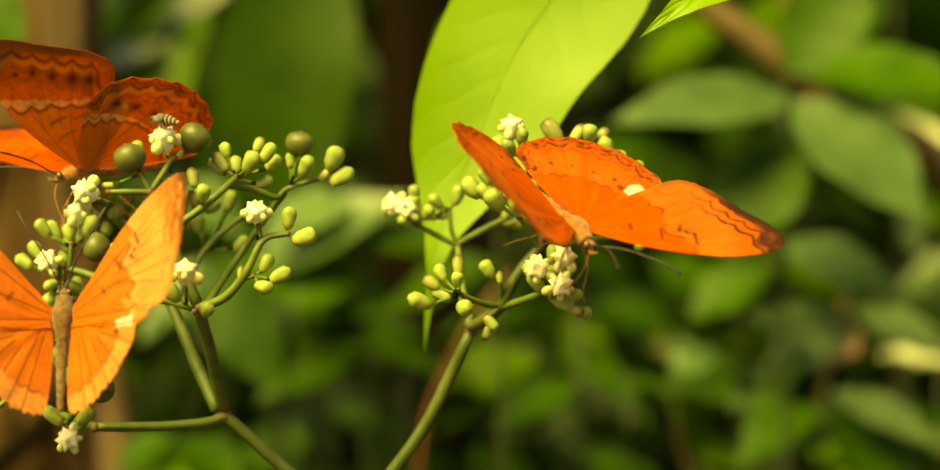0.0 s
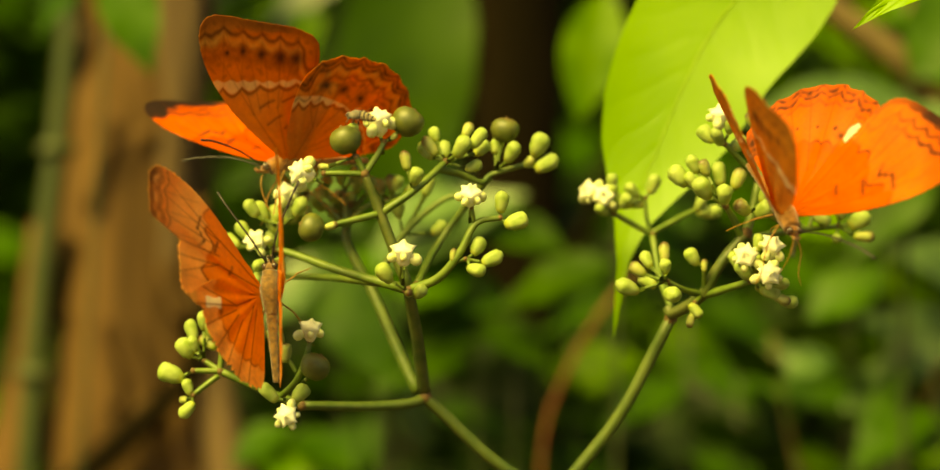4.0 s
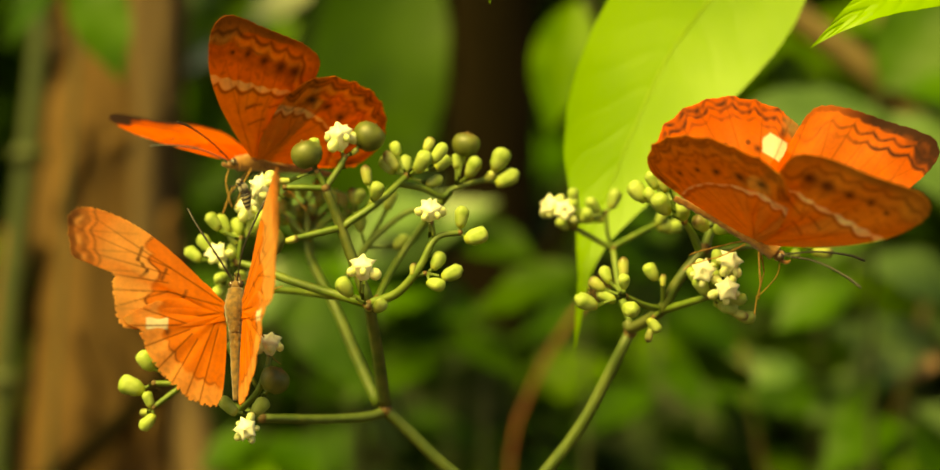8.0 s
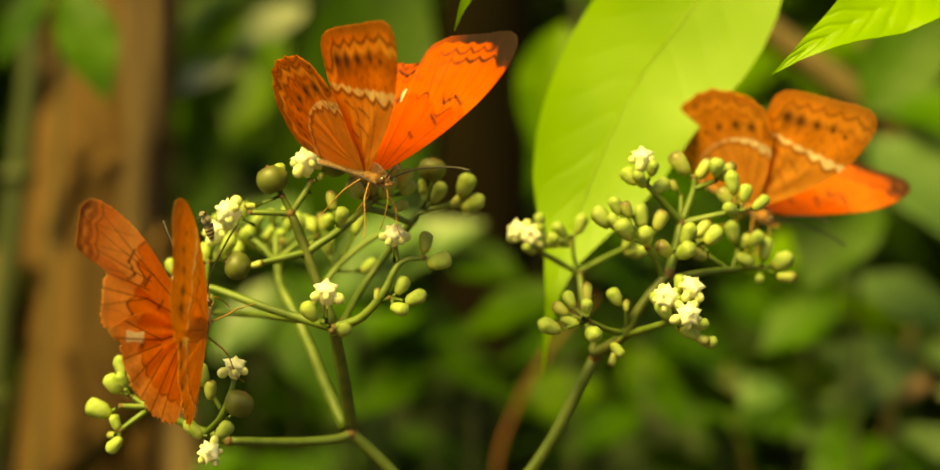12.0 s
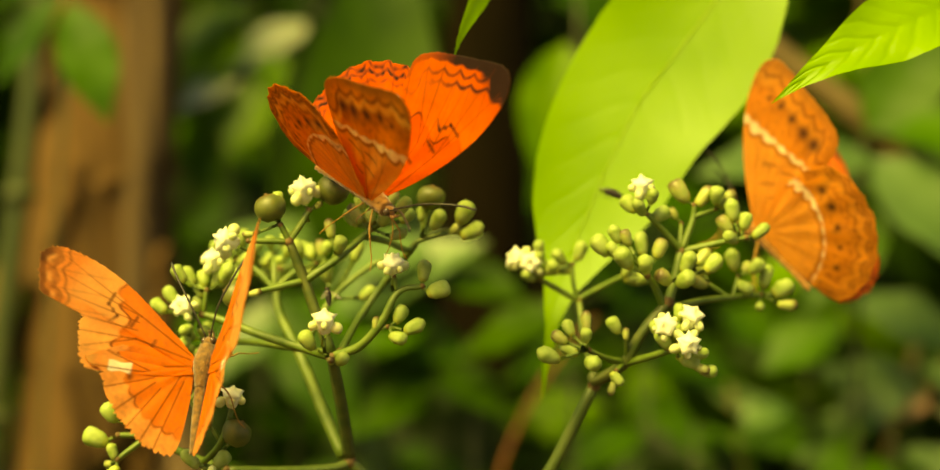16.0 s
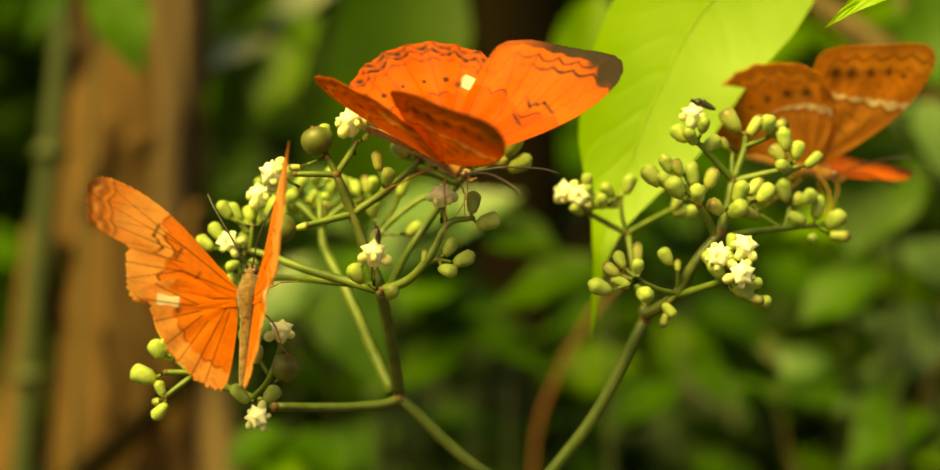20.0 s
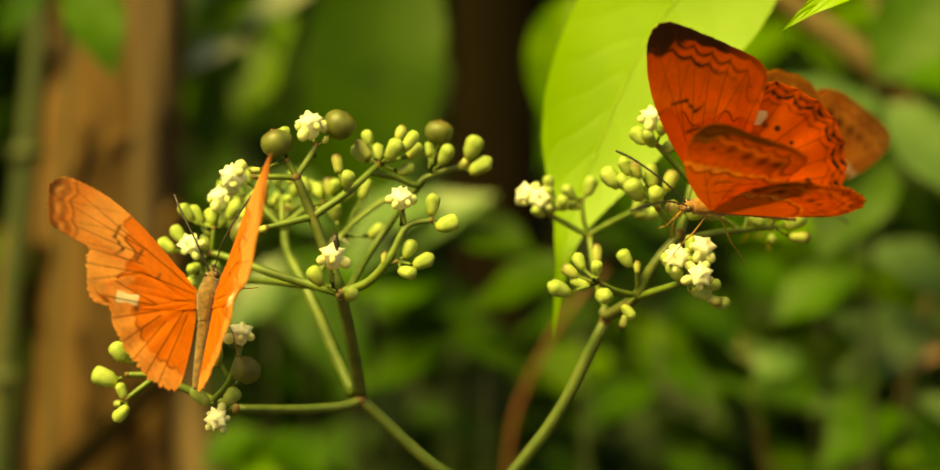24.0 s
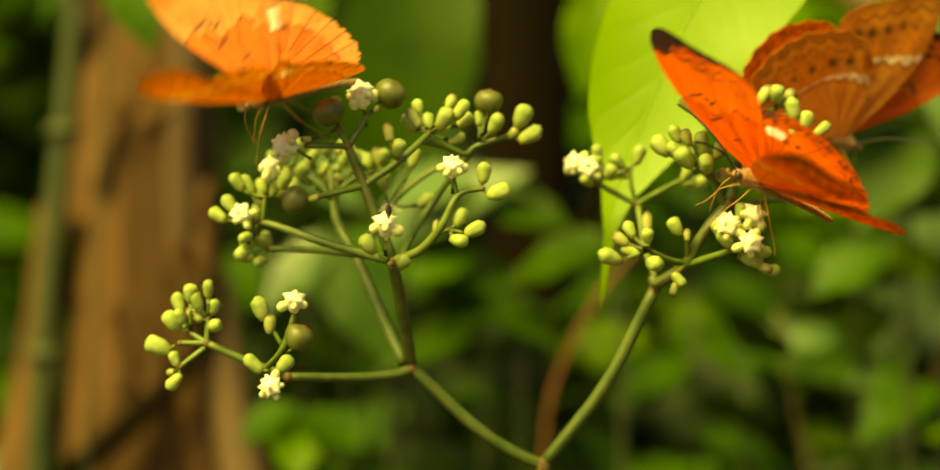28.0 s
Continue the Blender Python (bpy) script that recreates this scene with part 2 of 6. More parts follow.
def blade_data(mid, widths, face_way, nu=40, nv=12, cup=0.10, vein=0.0, veins=9, wave=0.0, thick=0.0):
    """A leaf blade: a midrib line from tip to stalk, half widths along it, and the way that its upper side faces."""
    line = smooth_line(mid, max(2, nu // (len(mid) - 1)))
    n = len(line)
    face_way = Vector(face_way).normalized()
    verts, faces = [], []
    length = sum((line[i + 1] - line[i]).length for i in range(n - 1))
    run = 0.0
    for i, q in enumerate(line):
        if i:
            run += (q - line[i - 1]).length
        u = run / length
        way = (line[min(i + 1, n - 1)] - line[max(i - 1, 0)]).normalized()
        side = way.cross(face_way).normalized()
        up = side.cross(way).normalized()
        w = float(np.interp(u, np.linspace(0, 1, len(widths)), widths))
        for k in range(nv + 1):
            s = 2 * k / nv - 1
            d = cup * w * s * s
            if vein:
                ph = (u * veins + abs(s) * 1.7 + 0.06 * math.sin(9 * s + veins * u)) % 1.0
                d -= vein * math.exp(-((ph - 0.5) / 0.10) ** 2) * (1 - 0.5 * abs(s)) + 0.5 * vein * math.exp(-(s * w / 0.0012) ** 2)
                d += 0.8 * vein * noise.noise(q * 90 + side * (s * w * 90))
            if wave:
                d += wave * w * abs(s) ** 2 * math.sin(u * 19 + (3 if s > 0 else 0))
            verts.append(q + side * (s * w) + up * d)
    m = nv + 1
    for i in range(n - 1):
        for k in range(nv):
            faces.append((i * m + k, i * m + k + 1, (i + 1) * m + k + 1, (i + 1) * m + k))
    return verts, faces


def turn_to(way):
    return Vector(way).to_track_quat("Z", "Y").to_matrix().to_4x4()


# ---- ground and far undergrowth ----
def ground():
    verts, faces, n = [], [], 60
    ring = [0.0] + [0.15 * 1.16 ** i for i in range(n)]
    for i, r in enumerate(ring):
        for k in range(48):
            th = 2 * math.pi * k / 48
            p = Vector((r * math.cos(th), 1.0 + r * math.sin(th), 0))
            p.z = 0.03 * noise.noise(p * 1.7) * min(1, 6 / (r + 1)) - 0.03
            verts.append(p)
    for i in range(len(ring) - 1):
        for k in range(48):
            k2 = (k + 1) % 48
            faces.append((i * 48 + k, i * 48 + k2, (i + 1) * 48 + k2, (i + 1) * 48 + k))
    ob = new("ground", link_mesh("ground", verts, faces, litter))
    tagged(ob, "dark forest floor of brown leaf litter and soil", "ground", kind="structure")


def leaf_mass(name, label, count, box, size, mats, seed, clumps=60, spread=0.16):
    """Many small leaf blades in one mesh."""
    rng = random.Random(seed)
    verts, faces, slots = [], [], []
    mid = [Vector([rng.uniform(a, b) for a, b in box]) for _ in range(clumps)]
    for k in range(count):
        c = mid[k % clumps]
        while True:
            p = c + Vector([rng.gauss(0, spread) for _ in range(3)])
            if p.y > box[1][0] - 0.05 and 0.0 < p.z < box[2][1] + 0.2:
                break
        l = rng.uniform(*size)
        w = l * rng.uniform(0.18, 0.3)
        yaw, droop = rng.uniform(0, 2 * math.pi), rng.uniform(-0.9, 0.35)
        way = Vector((math.cos(yaw) * math.cos(droop), math.sin(yaw) * math.cos(droop), math.sin(droop)))
        side = way.cross(Vector((rng.uniform(-0.5, 0.5), rng.uniform(-0.9, 0.3), 1))).normalized()
        up = side.cross(way)
        b = len(verts)
        for u, ww in ((0.0, 0.02), (0.25, 0.8), (0.55, 1.0), (0.82, 0.5), (1.0, 0.02)):
            q = p + way * (l * (u - 0.5)) - up * (0.35 * l * (u - 0.4) ** 2)
            verts += [q - side * (w * ww) + up * (0.12 * w * ww), q, q + side * (w * ww) + up * (0.12 * w * ww)]
        s = rng.choices(range(len(mats)), [3, 2, 1][:len(mats)])[0]
        for i in range(4):
            for k in range(2):
                faces.append((b + i * 3 + k, b + i * 3 + k + 1, b + i * 3 + k + 4, b + i * 3 + k + 3))
                slots.append(s)
    ob = new(name, link_mesh(name, verts, faces, mats, True, slots))
    return tagged(ob, label, "foliage", kind="stuff")


ground()
# The near-black share of these leaves paints the shade inside the undergrowth.
leaf_mass("undergrowth", "dense leaves of forest undergrowth on the ground, shade painted in as near-black green", 5200, ((-1.9, 1.9), (1.65, 2.7), (0.1, 2.2)), (0.07, 0.17), [leaf_shade, leaf_mid, leaf_bright], 5, 90, 0.17)
leaf_mass("far_undergrowth", "dense leaves of the farther forest undergrowth, shade painted in as near-black green", 6500, ((-4.2, 4.2), (2.9, 4.4), (0.2, 3.6)), (0.14, 0.3), [leaf_shade, leaf_shade, leaf_mid], 9, 110, 0.32)

# Added flat sheet; its near-black green paints the shade between far leaves.
backdrop = new("backdrop", link_mesh("backdrop", [(-9, 5.2, -0.2), (9, 5.2, -0.2), (9, 5.2, 6.5), (-9, 5.2, 6.5)], [(0, 1, 2, 3)], material("far_shade", (0.004, 0.011, 0.002), (0.014, 0.032, 0.004), 2.2, 0.9)))
tagged(backdrop, "plain closing sheet painted near-black green for the shade of the forest depth", "backdrop", kind="structure")


# ---- trees and twigs behind ----
def tree_trunk():
    t = thing("tree_trunk", (-0.2605, 1.1, 0.0), "slim brown tree trunk with rough bark standing in the soil", "tree")
    v, f = tube_data([(0.02, 0.0, -0.08), (0.012, 0.0, 0.5), (0.0, 0.0, 1.0), (0.004, 0.0, 1.14), (0.001, 0.0, 1.24), (0.008, 0.0, 1.35), (0.03, 0.02, 1.9), (0.02, 0.05, 2.8)], 0.058, 0.032, 14, 32, 0.0, 0.2)
    part("trunk", link_mesh("trunk", v, f, bark), t)
    for z0, x0 in ((0.78, 0.05), (0.95, 0.045)):
        v, f = tube_data([(x0, -0.02, z0 - 0.2), (x0 + 0.012, -0.03, z0), (x0 - 0.01, -0.035, z0 + 0.15), (x0 - 0.03, -0.03, z0 + 0.3)], 0.011, 0.006, 8, 10, 0.0, 0.1)
        part("bark_ridge", link_mesh("bark_ridge", v, f, bark), t)
    for pts, r0, r1, m in (([(-0.030, -0.085, 1.045), (0.012, -0.070, 1.082), (0.046, -0.055, 1.122), (0.052, -0.034, 1.165)], 0.0085, 0.005, bark_dark),
                           ([(0.090, -0.030, 0.90), (0.074, -0.036, 1.02), (0.058, -0.040, 1.10), (0.050, -0.030, 1.16)], 0.020, 0.008, bark_pale),
                           ([(-0.085, -0.03, 0.85), (-0.066, -0.036, 1.0), (-0.052, -0.040, 1.10), (-0.046, -0.03, 1.2)], 0.022, 0.008, bark)):
        v, f = tube_data(pts, r0, r1, 8, 12, 0.0, 0.2)
        part("root", link_mesh("root", v, f, m), t)
    for x0, z0, z1, w in ((0.026, 1.17, 1.42, 0.011), (0.034, 1.26, 1.46, 0.007), (0.006, 1.10, 1.22, 0.007)):
        v, f = tube_data([(x0 + 0.001, -0.031, z0), (x0 + 0.003, -0.033, z0 * 0.6 + z1 * 0.4), (x0 - 0.002, -0.033, z0 * 0.3 + z1 * 0.7), (x0 + 0.004, -0.029, z1)], w, w * 0.6, 8, 10, 0.0, 0.25)
        part("bark_plate", link_mesh("bark_plate", v, f, bark_pale), t)
    rng = random.Random(8)
    for k in range(22):
        th, z0, l = rng.uniform(-2.7, -0.4), rng.uniform(0.85, 1.45), rng.uniform(0.025, 0.07)
        pts = []
        for j in range(4):
            z = z0 + l * (j / 3 - 0.5)
            a = th + 0.12 * math.sin(5 * j + k)
            r = 0.062 - 0.028 * (z + 0.08) / 2.88
            pts.append((r * math.cos(a) + float(np.interp(z, [0.5, 1.0, 1.35, 1.9], [0.012, 0.0, 0.008, 0.03])), r * math.sin(a), z))
        v, f = tube_data(pts, rng.uniform(0.005, 0.010), 0.003, 5, 8, 0.0, 0.2)
        part("bark_ridge", link_mesh("bark_ridge", v, f, rng.choice([bark, bark, bark, bark, bark_dark, bark_pale])), t)
    return t


tree_trunk()
# Shade of the gap behind the leaves is put into this near-black bark colour.
dark_tree = thing("tree_trunk", (-0.03, 1.42, 0.0), "tree trunk behind the leaves, shade painted in as near-black bark", "tree")
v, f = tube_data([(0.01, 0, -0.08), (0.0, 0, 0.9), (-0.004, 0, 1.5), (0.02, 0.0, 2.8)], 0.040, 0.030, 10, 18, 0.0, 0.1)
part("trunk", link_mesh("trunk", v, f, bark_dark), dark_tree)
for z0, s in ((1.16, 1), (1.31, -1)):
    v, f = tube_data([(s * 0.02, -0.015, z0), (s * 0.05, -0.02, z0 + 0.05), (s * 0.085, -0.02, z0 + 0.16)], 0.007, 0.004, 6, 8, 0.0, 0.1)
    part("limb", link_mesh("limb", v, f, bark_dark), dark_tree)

sapling = thing("sapling", (-0.297, 1.0, 0.0), "thin green upright sapling stem beside the trunk", "sapling")
v, f = tube_data([(0.0, 0, -0.06), (-0.004, 0, 0.7), (0.004, 0, 1.1), (0.021, 0, 1.33), (0.03, 0, 1.7)], 0.0075, 0.0055, 8, 10, 0.0, 0.08)
part("stem", link_mesh("stem", v, f, sapling_green := material("sapling_green", (0.018, 0.034, 0.004), (0.036, 0.048, 0.009), 40, 0.6)), sapling)
for z0, r in ((1.12, 0.012), (1.24, 0.0115), (1.36, 0.011)):
    v, f = lathe_data([(r * 0.7, -0.004), (r, 0.0), (r * 0.7, 0.004)], 10)
    part("joint", link_mesh("joint", v, f, sapling_green), sapling).location = (0.004 + (z0 - 1.1) * 0.075, 0, z0)

red_stem = thing("dry_stem", (-0.045, 0.86, 0.0), "bent reddish brown dry stem rising from the ground", "stem")
v, f = tube_data([(-0.02, 0, -0.05), (0.0, 0, 0.6), (0.018, -0.01, 0.98), (0.022, -0.01, 1.0955), (0.031, -0.01, 1.1323), (0.048, -0.01, 1.164), (0.066, -0.005, 1.185)], 0.0015, 0.0011, 8, 10, 0.0, 0.1)
part("stem", link_mesh("stem", v, f, twig_red), red_stem)

leaning = thing("dead_branch", (0.40, 0.92, 0.0), "leaning brown dead branch propped on the ground", "branch")
v, f = tube_data([(0.10, 0.0, -0.05), (0.02, 0, 0.6), (-0.13, 0, 1.16), (-0.233, -0.02, 1.2668), (-0.292, -0.02, 1.3131), (-0.36, -0.02, 1.37)], 0.0105, 0.0055, 8, 10, 0.0, 0.12)
part("branch", link_mesh("branch", v, f, twig_brown), leaning)
for pts in ([(-0.13, 0.0, 1.16), (-0.115, -0.02, 1.21), (-0.12, -0.03, 1.25)], [(-0.233, -0.02, 1.2668), (-0.25, -0.01, 1.32), (-0.245, 0.0, 1.36)]):
    v, f = tube_data(pts, 0.003, 0.0012, 6, 8, 0.0, 0.12)
    part("side_twig", link_mesh("side_twig", v, f, twig_brown), leaning)


# Stem green for the shrubs behind, darkened so that shade is in the colour.
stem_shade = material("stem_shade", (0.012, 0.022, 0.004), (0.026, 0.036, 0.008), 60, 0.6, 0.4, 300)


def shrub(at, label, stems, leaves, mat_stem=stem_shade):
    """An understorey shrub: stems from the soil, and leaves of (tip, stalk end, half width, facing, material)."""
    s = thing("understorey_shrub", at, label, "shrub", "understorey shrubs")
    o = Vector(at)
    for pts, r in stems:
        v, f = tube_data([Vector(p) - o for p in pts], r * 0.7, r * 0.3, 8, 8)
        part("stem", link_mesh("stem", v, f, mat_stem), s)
    for tip, base, w, way, m in leaves:
        a, b = Vector(tip) - o, Vector(base) - o
        sag = Vector(way).normalized() * (0.06 * (b - a).length)
        v, f = blade_data([a, a.lerp(b, 0.25) + 0.7 * sag, a.lerp(b, 0.5) + sag, a.lerp(b, 0.78) + 0.7 * sag, b], [0.0, 0.42 * w, 0.82 * w, w, 0.95 * w, 0.62 * w, 0.02 * w], way, 24, 8, 0.14, 0.0006, 8, 0.05)
        part("leaf", link_mesh("leaf", v, f, m), s)
    return s


# broad leaves that stand out behind the flowers
shrub((-0.12, 1.02, 0.0), "understorey shrub with one broad hanging deep green leaf", [([(-0.12, 1.02, -0.05), (-0.11, 1.03, 0.9), (-0.085, 1.0, 1.40)], 0.006)],
      [((-0.108, 0.98, 1.165), (-0.085, 0.99, 1.385), 0.036, (0.1, -1, 0.25), leaf_deep),
       ((-0.150, 1.06, 1.205), (-0.10, 1.03, 1.36), 0.026, (-0.2, -1, 0.4), leaf_shade)])
# Bright patch beside the trunk: highlights painted with whitish and lit leaf colours.
shrub((-0.20, 1.22, 0.0), "understorey shrub beside the trunk with sunlight and sheen painted in its pale leaves", [([(-0.20, 1.22, -0.05), (-0.21, 1.22, 0.8), (-0.19, 1.2, 1.42)], 0.006)],
      [((-0.195, 1.17, 1.325), (-0.150, 1.20, 1.362), 0.017, (-0.1, -0.7, 0.9), leaf_sheen),
       ((-0.222, 1.13, 1.296), (-0.186, 1.15, 1.318), 0.012, (-0.1, -0.6, 0.9), leaf_sheen),
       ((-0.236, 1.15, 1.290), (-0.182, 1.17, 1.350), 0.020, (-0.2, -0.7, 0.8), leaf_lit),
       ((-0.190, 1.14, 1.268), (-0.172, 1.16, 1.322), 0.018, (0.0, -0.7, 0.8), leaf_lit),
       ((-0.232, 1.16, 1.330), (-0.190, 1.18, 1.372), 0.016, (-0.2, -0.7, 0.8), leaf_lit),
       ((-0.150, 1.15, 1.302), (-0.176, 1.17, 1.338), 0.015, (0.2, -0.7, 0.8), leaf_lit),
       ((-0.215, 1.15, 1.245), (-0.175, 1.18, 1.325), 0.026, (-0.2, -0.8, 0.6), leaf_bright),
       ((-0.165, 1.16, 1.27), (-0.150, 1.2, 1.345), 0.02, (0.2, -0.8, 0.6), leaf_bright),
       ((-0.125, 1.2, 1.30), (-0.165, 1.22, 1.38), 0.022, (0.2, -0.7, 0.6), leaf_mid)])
shrub((-0.235, 0.86, 0.0), "small understorey plant with a mid green leaf before the trunk", [([(-0.235, 0.88, -0.05), (-0.25, 0.88, 0.7), (-0.225, 0.86, 1.335)], 0.003)],
      [((-0.204, 0.85, 1.268), (-0.226, 0.86, 1.325), 0.014, (0.1, -1, 0.3), leaf_mid),
       ((-0.262, 0.87, 1.285), (-0.23, 0.865, 1.33), 0.011, (-0.2, -0.8, 0.6), leaf_mid)])
shrub((0.02, 0.92, 0.0), "understorey shrub with rounded mid green leaves", [([(0.03, 0.94, -0.05), (0.02, 0.94, 0.8), (0.012, 0.92, 1.36)], 0.004)],
      [((-0.008, 0.9, 1.252), (0.006, 0.91, 1.318), 0.016, (0.0, -1, 0.3), leaf_bright),
       ((0.055, 0.93, 1.29), (0.012, 0.92, 1.345), 0.02, (0.2, -0.8, 0.6), leaf_mid),
       ((-0.045, 0.95, 1.16), (0.015, 0.935, 1.185), 0.018, (0.0, -0.6, 0.9), leaf_deep),
       ((-0.085, 1.0, 1.205), (-0.01, 0.96, 1.19), 0.02, (0.0, -0.55, 0.9), leaf_deep)])
shrub((0.16, 0.9, 0.0), "understorey shrub with large greyish green pointed leaves", [([(0.17, 0.92, -0.05), (0.16, 0.92, 0.7), (0.145, 0.88, 1.27)], 0.005)],
      [((0.062, 0.84, 1.250), (0.150, 0.87, 1.262), 0.017, (0.0, -0.8, 0.7), leaf_grey),
       ((0.203, 0.84, 1.205), (0.148, 0.87, 1.262), 0.026, (0.25, -0.85, 0.55), leaf_grey),
       ((0.118, 0.86, 1.19), (0.150, 0.88, 1.245), 0.022, (-0.1, -0.7, 0.7), leaf_mid),
       ((0.235, 0.86, 1.265), (0.155, 0.88, 1.275), 0.02, (0.0, -0.7, 0.8), leaf_mid),
       ((0.19, 0.9, 1.33), (0.15, 0.89, 1.275), 0.02, (0.0, -0.9, 0.5), leaf_mid)])
shrub((0.20, 1.02, 0.0), "low leafy shrub with dull grey-green pointed leaves", [([(0.2, 1.02, -0.05), (0.205, 1.02, 0.6), (0.2, 1.0, 1.2)], 0.004)],
      [((0.250, 0.98, 1.135), (0.203, 1.0, 1.160), 0.016, (0.1, -0.6, 0.8), leaf_pale), ((0.150, 0.98, 1.120), (0.198, 1.0, 1.150), 0.015, (-0.1, -0.6, 0.8), leaf_pale),
       ((0.245, 0.99, 1.085), (0.203, 1.0, 1.110), 0.015, (0.1, -0.55, 0.8), leaf_mid), ((0.140, 0.99, 1.075), (0.198, 1.0, 1.100), 0.017, (-0.1, -0.5, 0.85), leaf_mid),
       ((0.255, 0.99, 1.045), (0.203, 1.0, 1.060), 0.014, (0.1, -0.5, 0.8), leaf_pale), ((0.150, 0.98, 1.030), (0.198, 1.0, 1.055), 0.016, (0.0, -0.5, 0.9), leaf_bright)])
shrub((0.06, 1.05, 0.0), "low leafy shrub with dull grey-green pointed leaves", [([(0.06, 1.05, -0.05), (0.062, 1.05, 0.6), (0.06, 1.03, 1.16)], 0.004)],
      [((0.115, 1.0, 1.100), (0.063, 1.03, 1.125), 0.016, (0.1, -0.5, 0.9), leaf_mid), ((0.012, 1.0, 1.095), (0.058, 1.03, 1.120), 0.015, (-0.1, -0.55, 0.8), leaf_mid),
       ((0.110, 1.0, 1.050), (0.063, 1.02, 1.080), 0.016, (0.1, -0.5, 0.9), leaf_mid), ((0.015, 1.0, 1.040), (0.058, 1.02, 1.065), 0.016, (0.0, -0.5, 0.9), leaf_mid)])
# Light on these leaves comes partly from their paler, brighter colours.
shrub((0.175, 0.93, 0.0), "low leafy shrub with broad leaves, some painted pale as if catching the light", [([(0.175, 0.93, -0.05), (0.172, 0.94, 0.6), (0.175, 0.93, 1.13)], 0.003)],
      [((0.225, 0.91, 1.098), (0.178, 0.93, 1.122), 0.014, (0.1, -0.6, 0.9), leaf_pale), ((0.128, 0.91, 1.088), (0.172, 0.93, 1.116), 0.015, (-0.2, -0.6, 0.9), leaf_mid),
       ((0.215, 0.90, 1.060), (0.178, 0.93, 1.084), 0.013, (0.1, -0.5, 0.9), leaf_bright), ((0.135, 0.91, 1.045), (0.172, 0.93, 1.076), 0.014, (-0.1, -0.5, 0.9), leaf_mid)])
shrub((0.15, 0.94, 0.0), "understorey shrub with soft grey-green leaves behind the flowers", [([(0.15, 0.96, -0.05), (0.153, 0.95, 0.6), (0.15, 0.94, 1.215)], 0.003)],
      [((0.210, 0.92, 1.170), (0.152, 0.935, 1.195), 0.018, (0.1, -0.7, 0.8), leaf_grey), ((0.108, 0.93, 1.158), (0.148, 0.935, 1.185), 0.016, (-0.1, -0.7, 0.8), leaf_mid),
       ((0.192, 0.93, 1.146), (0.152, 0.94, 1.165), 0.013, (0.1, -0.6, 0.9), leaf_pale), ((0.100, 0.94, 1.202), (0.148, 0.94, 1.212), 0.014, (0.0, -0.7, 0.8), leaf_bright)])
shrub((-0.055, 0.97, 0.0), "understorey shrub with soft mid green leaves behind the flowers", [([(-0.055, 0.99, -0.05), (-0.052, 0.98, 0.6), (-0.055, 0.97, 1.22)], 0.003)],
      [((-0.105, 0.95, 1.200), (-0.058, 0.97, 1.218), 0.016, (-0.1, -0.7, 0.8), leaf_grey), ((-0.018, 0.95, 1.130), (-0.053, 0.97, 1.155), 0.015, (0.1, -0.6, 0.9), leaf_deep),
       ((-0.108, 0.95, 1.115), (-0.058, 0.97, 1.140), 0.016, (-0.1, -0.6, 0.9), leaf_deep), ((-0.015, 0.96, 1.190), (-0.053, 0.97, 1.203), 0.014, (0.1, -0.7, 0.8), leaf_deep),
       ((-0.095, 0.95, 1.160), (-0.058, 0.97, 1.178), 0.013, (-0.1, -0.7, 0.8), leaf_mid)])
shrub((-0.035, 0.99, 0.0), "understorey shrub with one broad dull green leaf behind the buds", [([(-0.035, 0.99, -0.05), (-0.035, 0.99, 0.6), (-0.035, 0.980, 1.159)], 0.003)],
      [((-0.134, 0.97, 1.187), (-0.035, 0.98, 1.159), 0.021, (0, -0.7, 0.7), leaf_mid),
       ((-0.1, 0.97, 1.131), (-0.035, 0.98, 1.153), 0.013, (0, -0.6, 0.8), leaf_deep)])
shrub((0.139, 0.99, 0.0), "understorey shrub with scattered pale pointed leaves", [([(0.139, 0.99, -0.05), (0.139, 0.99, 0.6), (0.139, 0.980, 1.194)], 0.003)],
      [((0.124, 0.97, 1.165), (0.093, 0.98, 1.188), 0.016, (0.1, -0.6, 0.9), leaf_mid),
       ((0.177, 0.97, 1.142), (0.145, 0.98, 1.159), 0.013, (0.1, -0.6, 0.9), leaf_pale),
       ((0.132, 0.97, 1.11), (0.167, 0.98, 1.125), 0.012, (0, -0.6, 0.9), leaf_grey),
       ((0.1, 0.97, 1.127), (0.13, 0.98, 1.14), 0.012, (0, -0.6, 0.9), leaf_grey),
       ((0.19, 0.97, 1.182), (0.16, 0.98, 1.194), 0.012, (0, -0.6, 0.9), leaf_grey)])
shrub((-0.095, 1.0, 0.0), "understorey shrub with broad dull grey-green leaves behind the larger flower head", [([(-0.095, 1.0, -0.05), (-0.095, 1.0, 0.6), (-0.095, 0.990, 1.209)], 0.003)],
      [((-0.169, 0.98, 1.223), (-0.094, 0.99, 1.199), 0.021, (0, -0.7, 0.8), leaf_grey),
       ((-0.159, 0.98, 1.162), (-0.1, 0.99, 1.186), 0.016, (0, -0.6, 0.8), leaf_grey),
       ((-0.06, 0.98, 1.231), (-0.091, 0.99, 1.209), 0.013, (0, -0.7, 0.8), leaf_grey)])
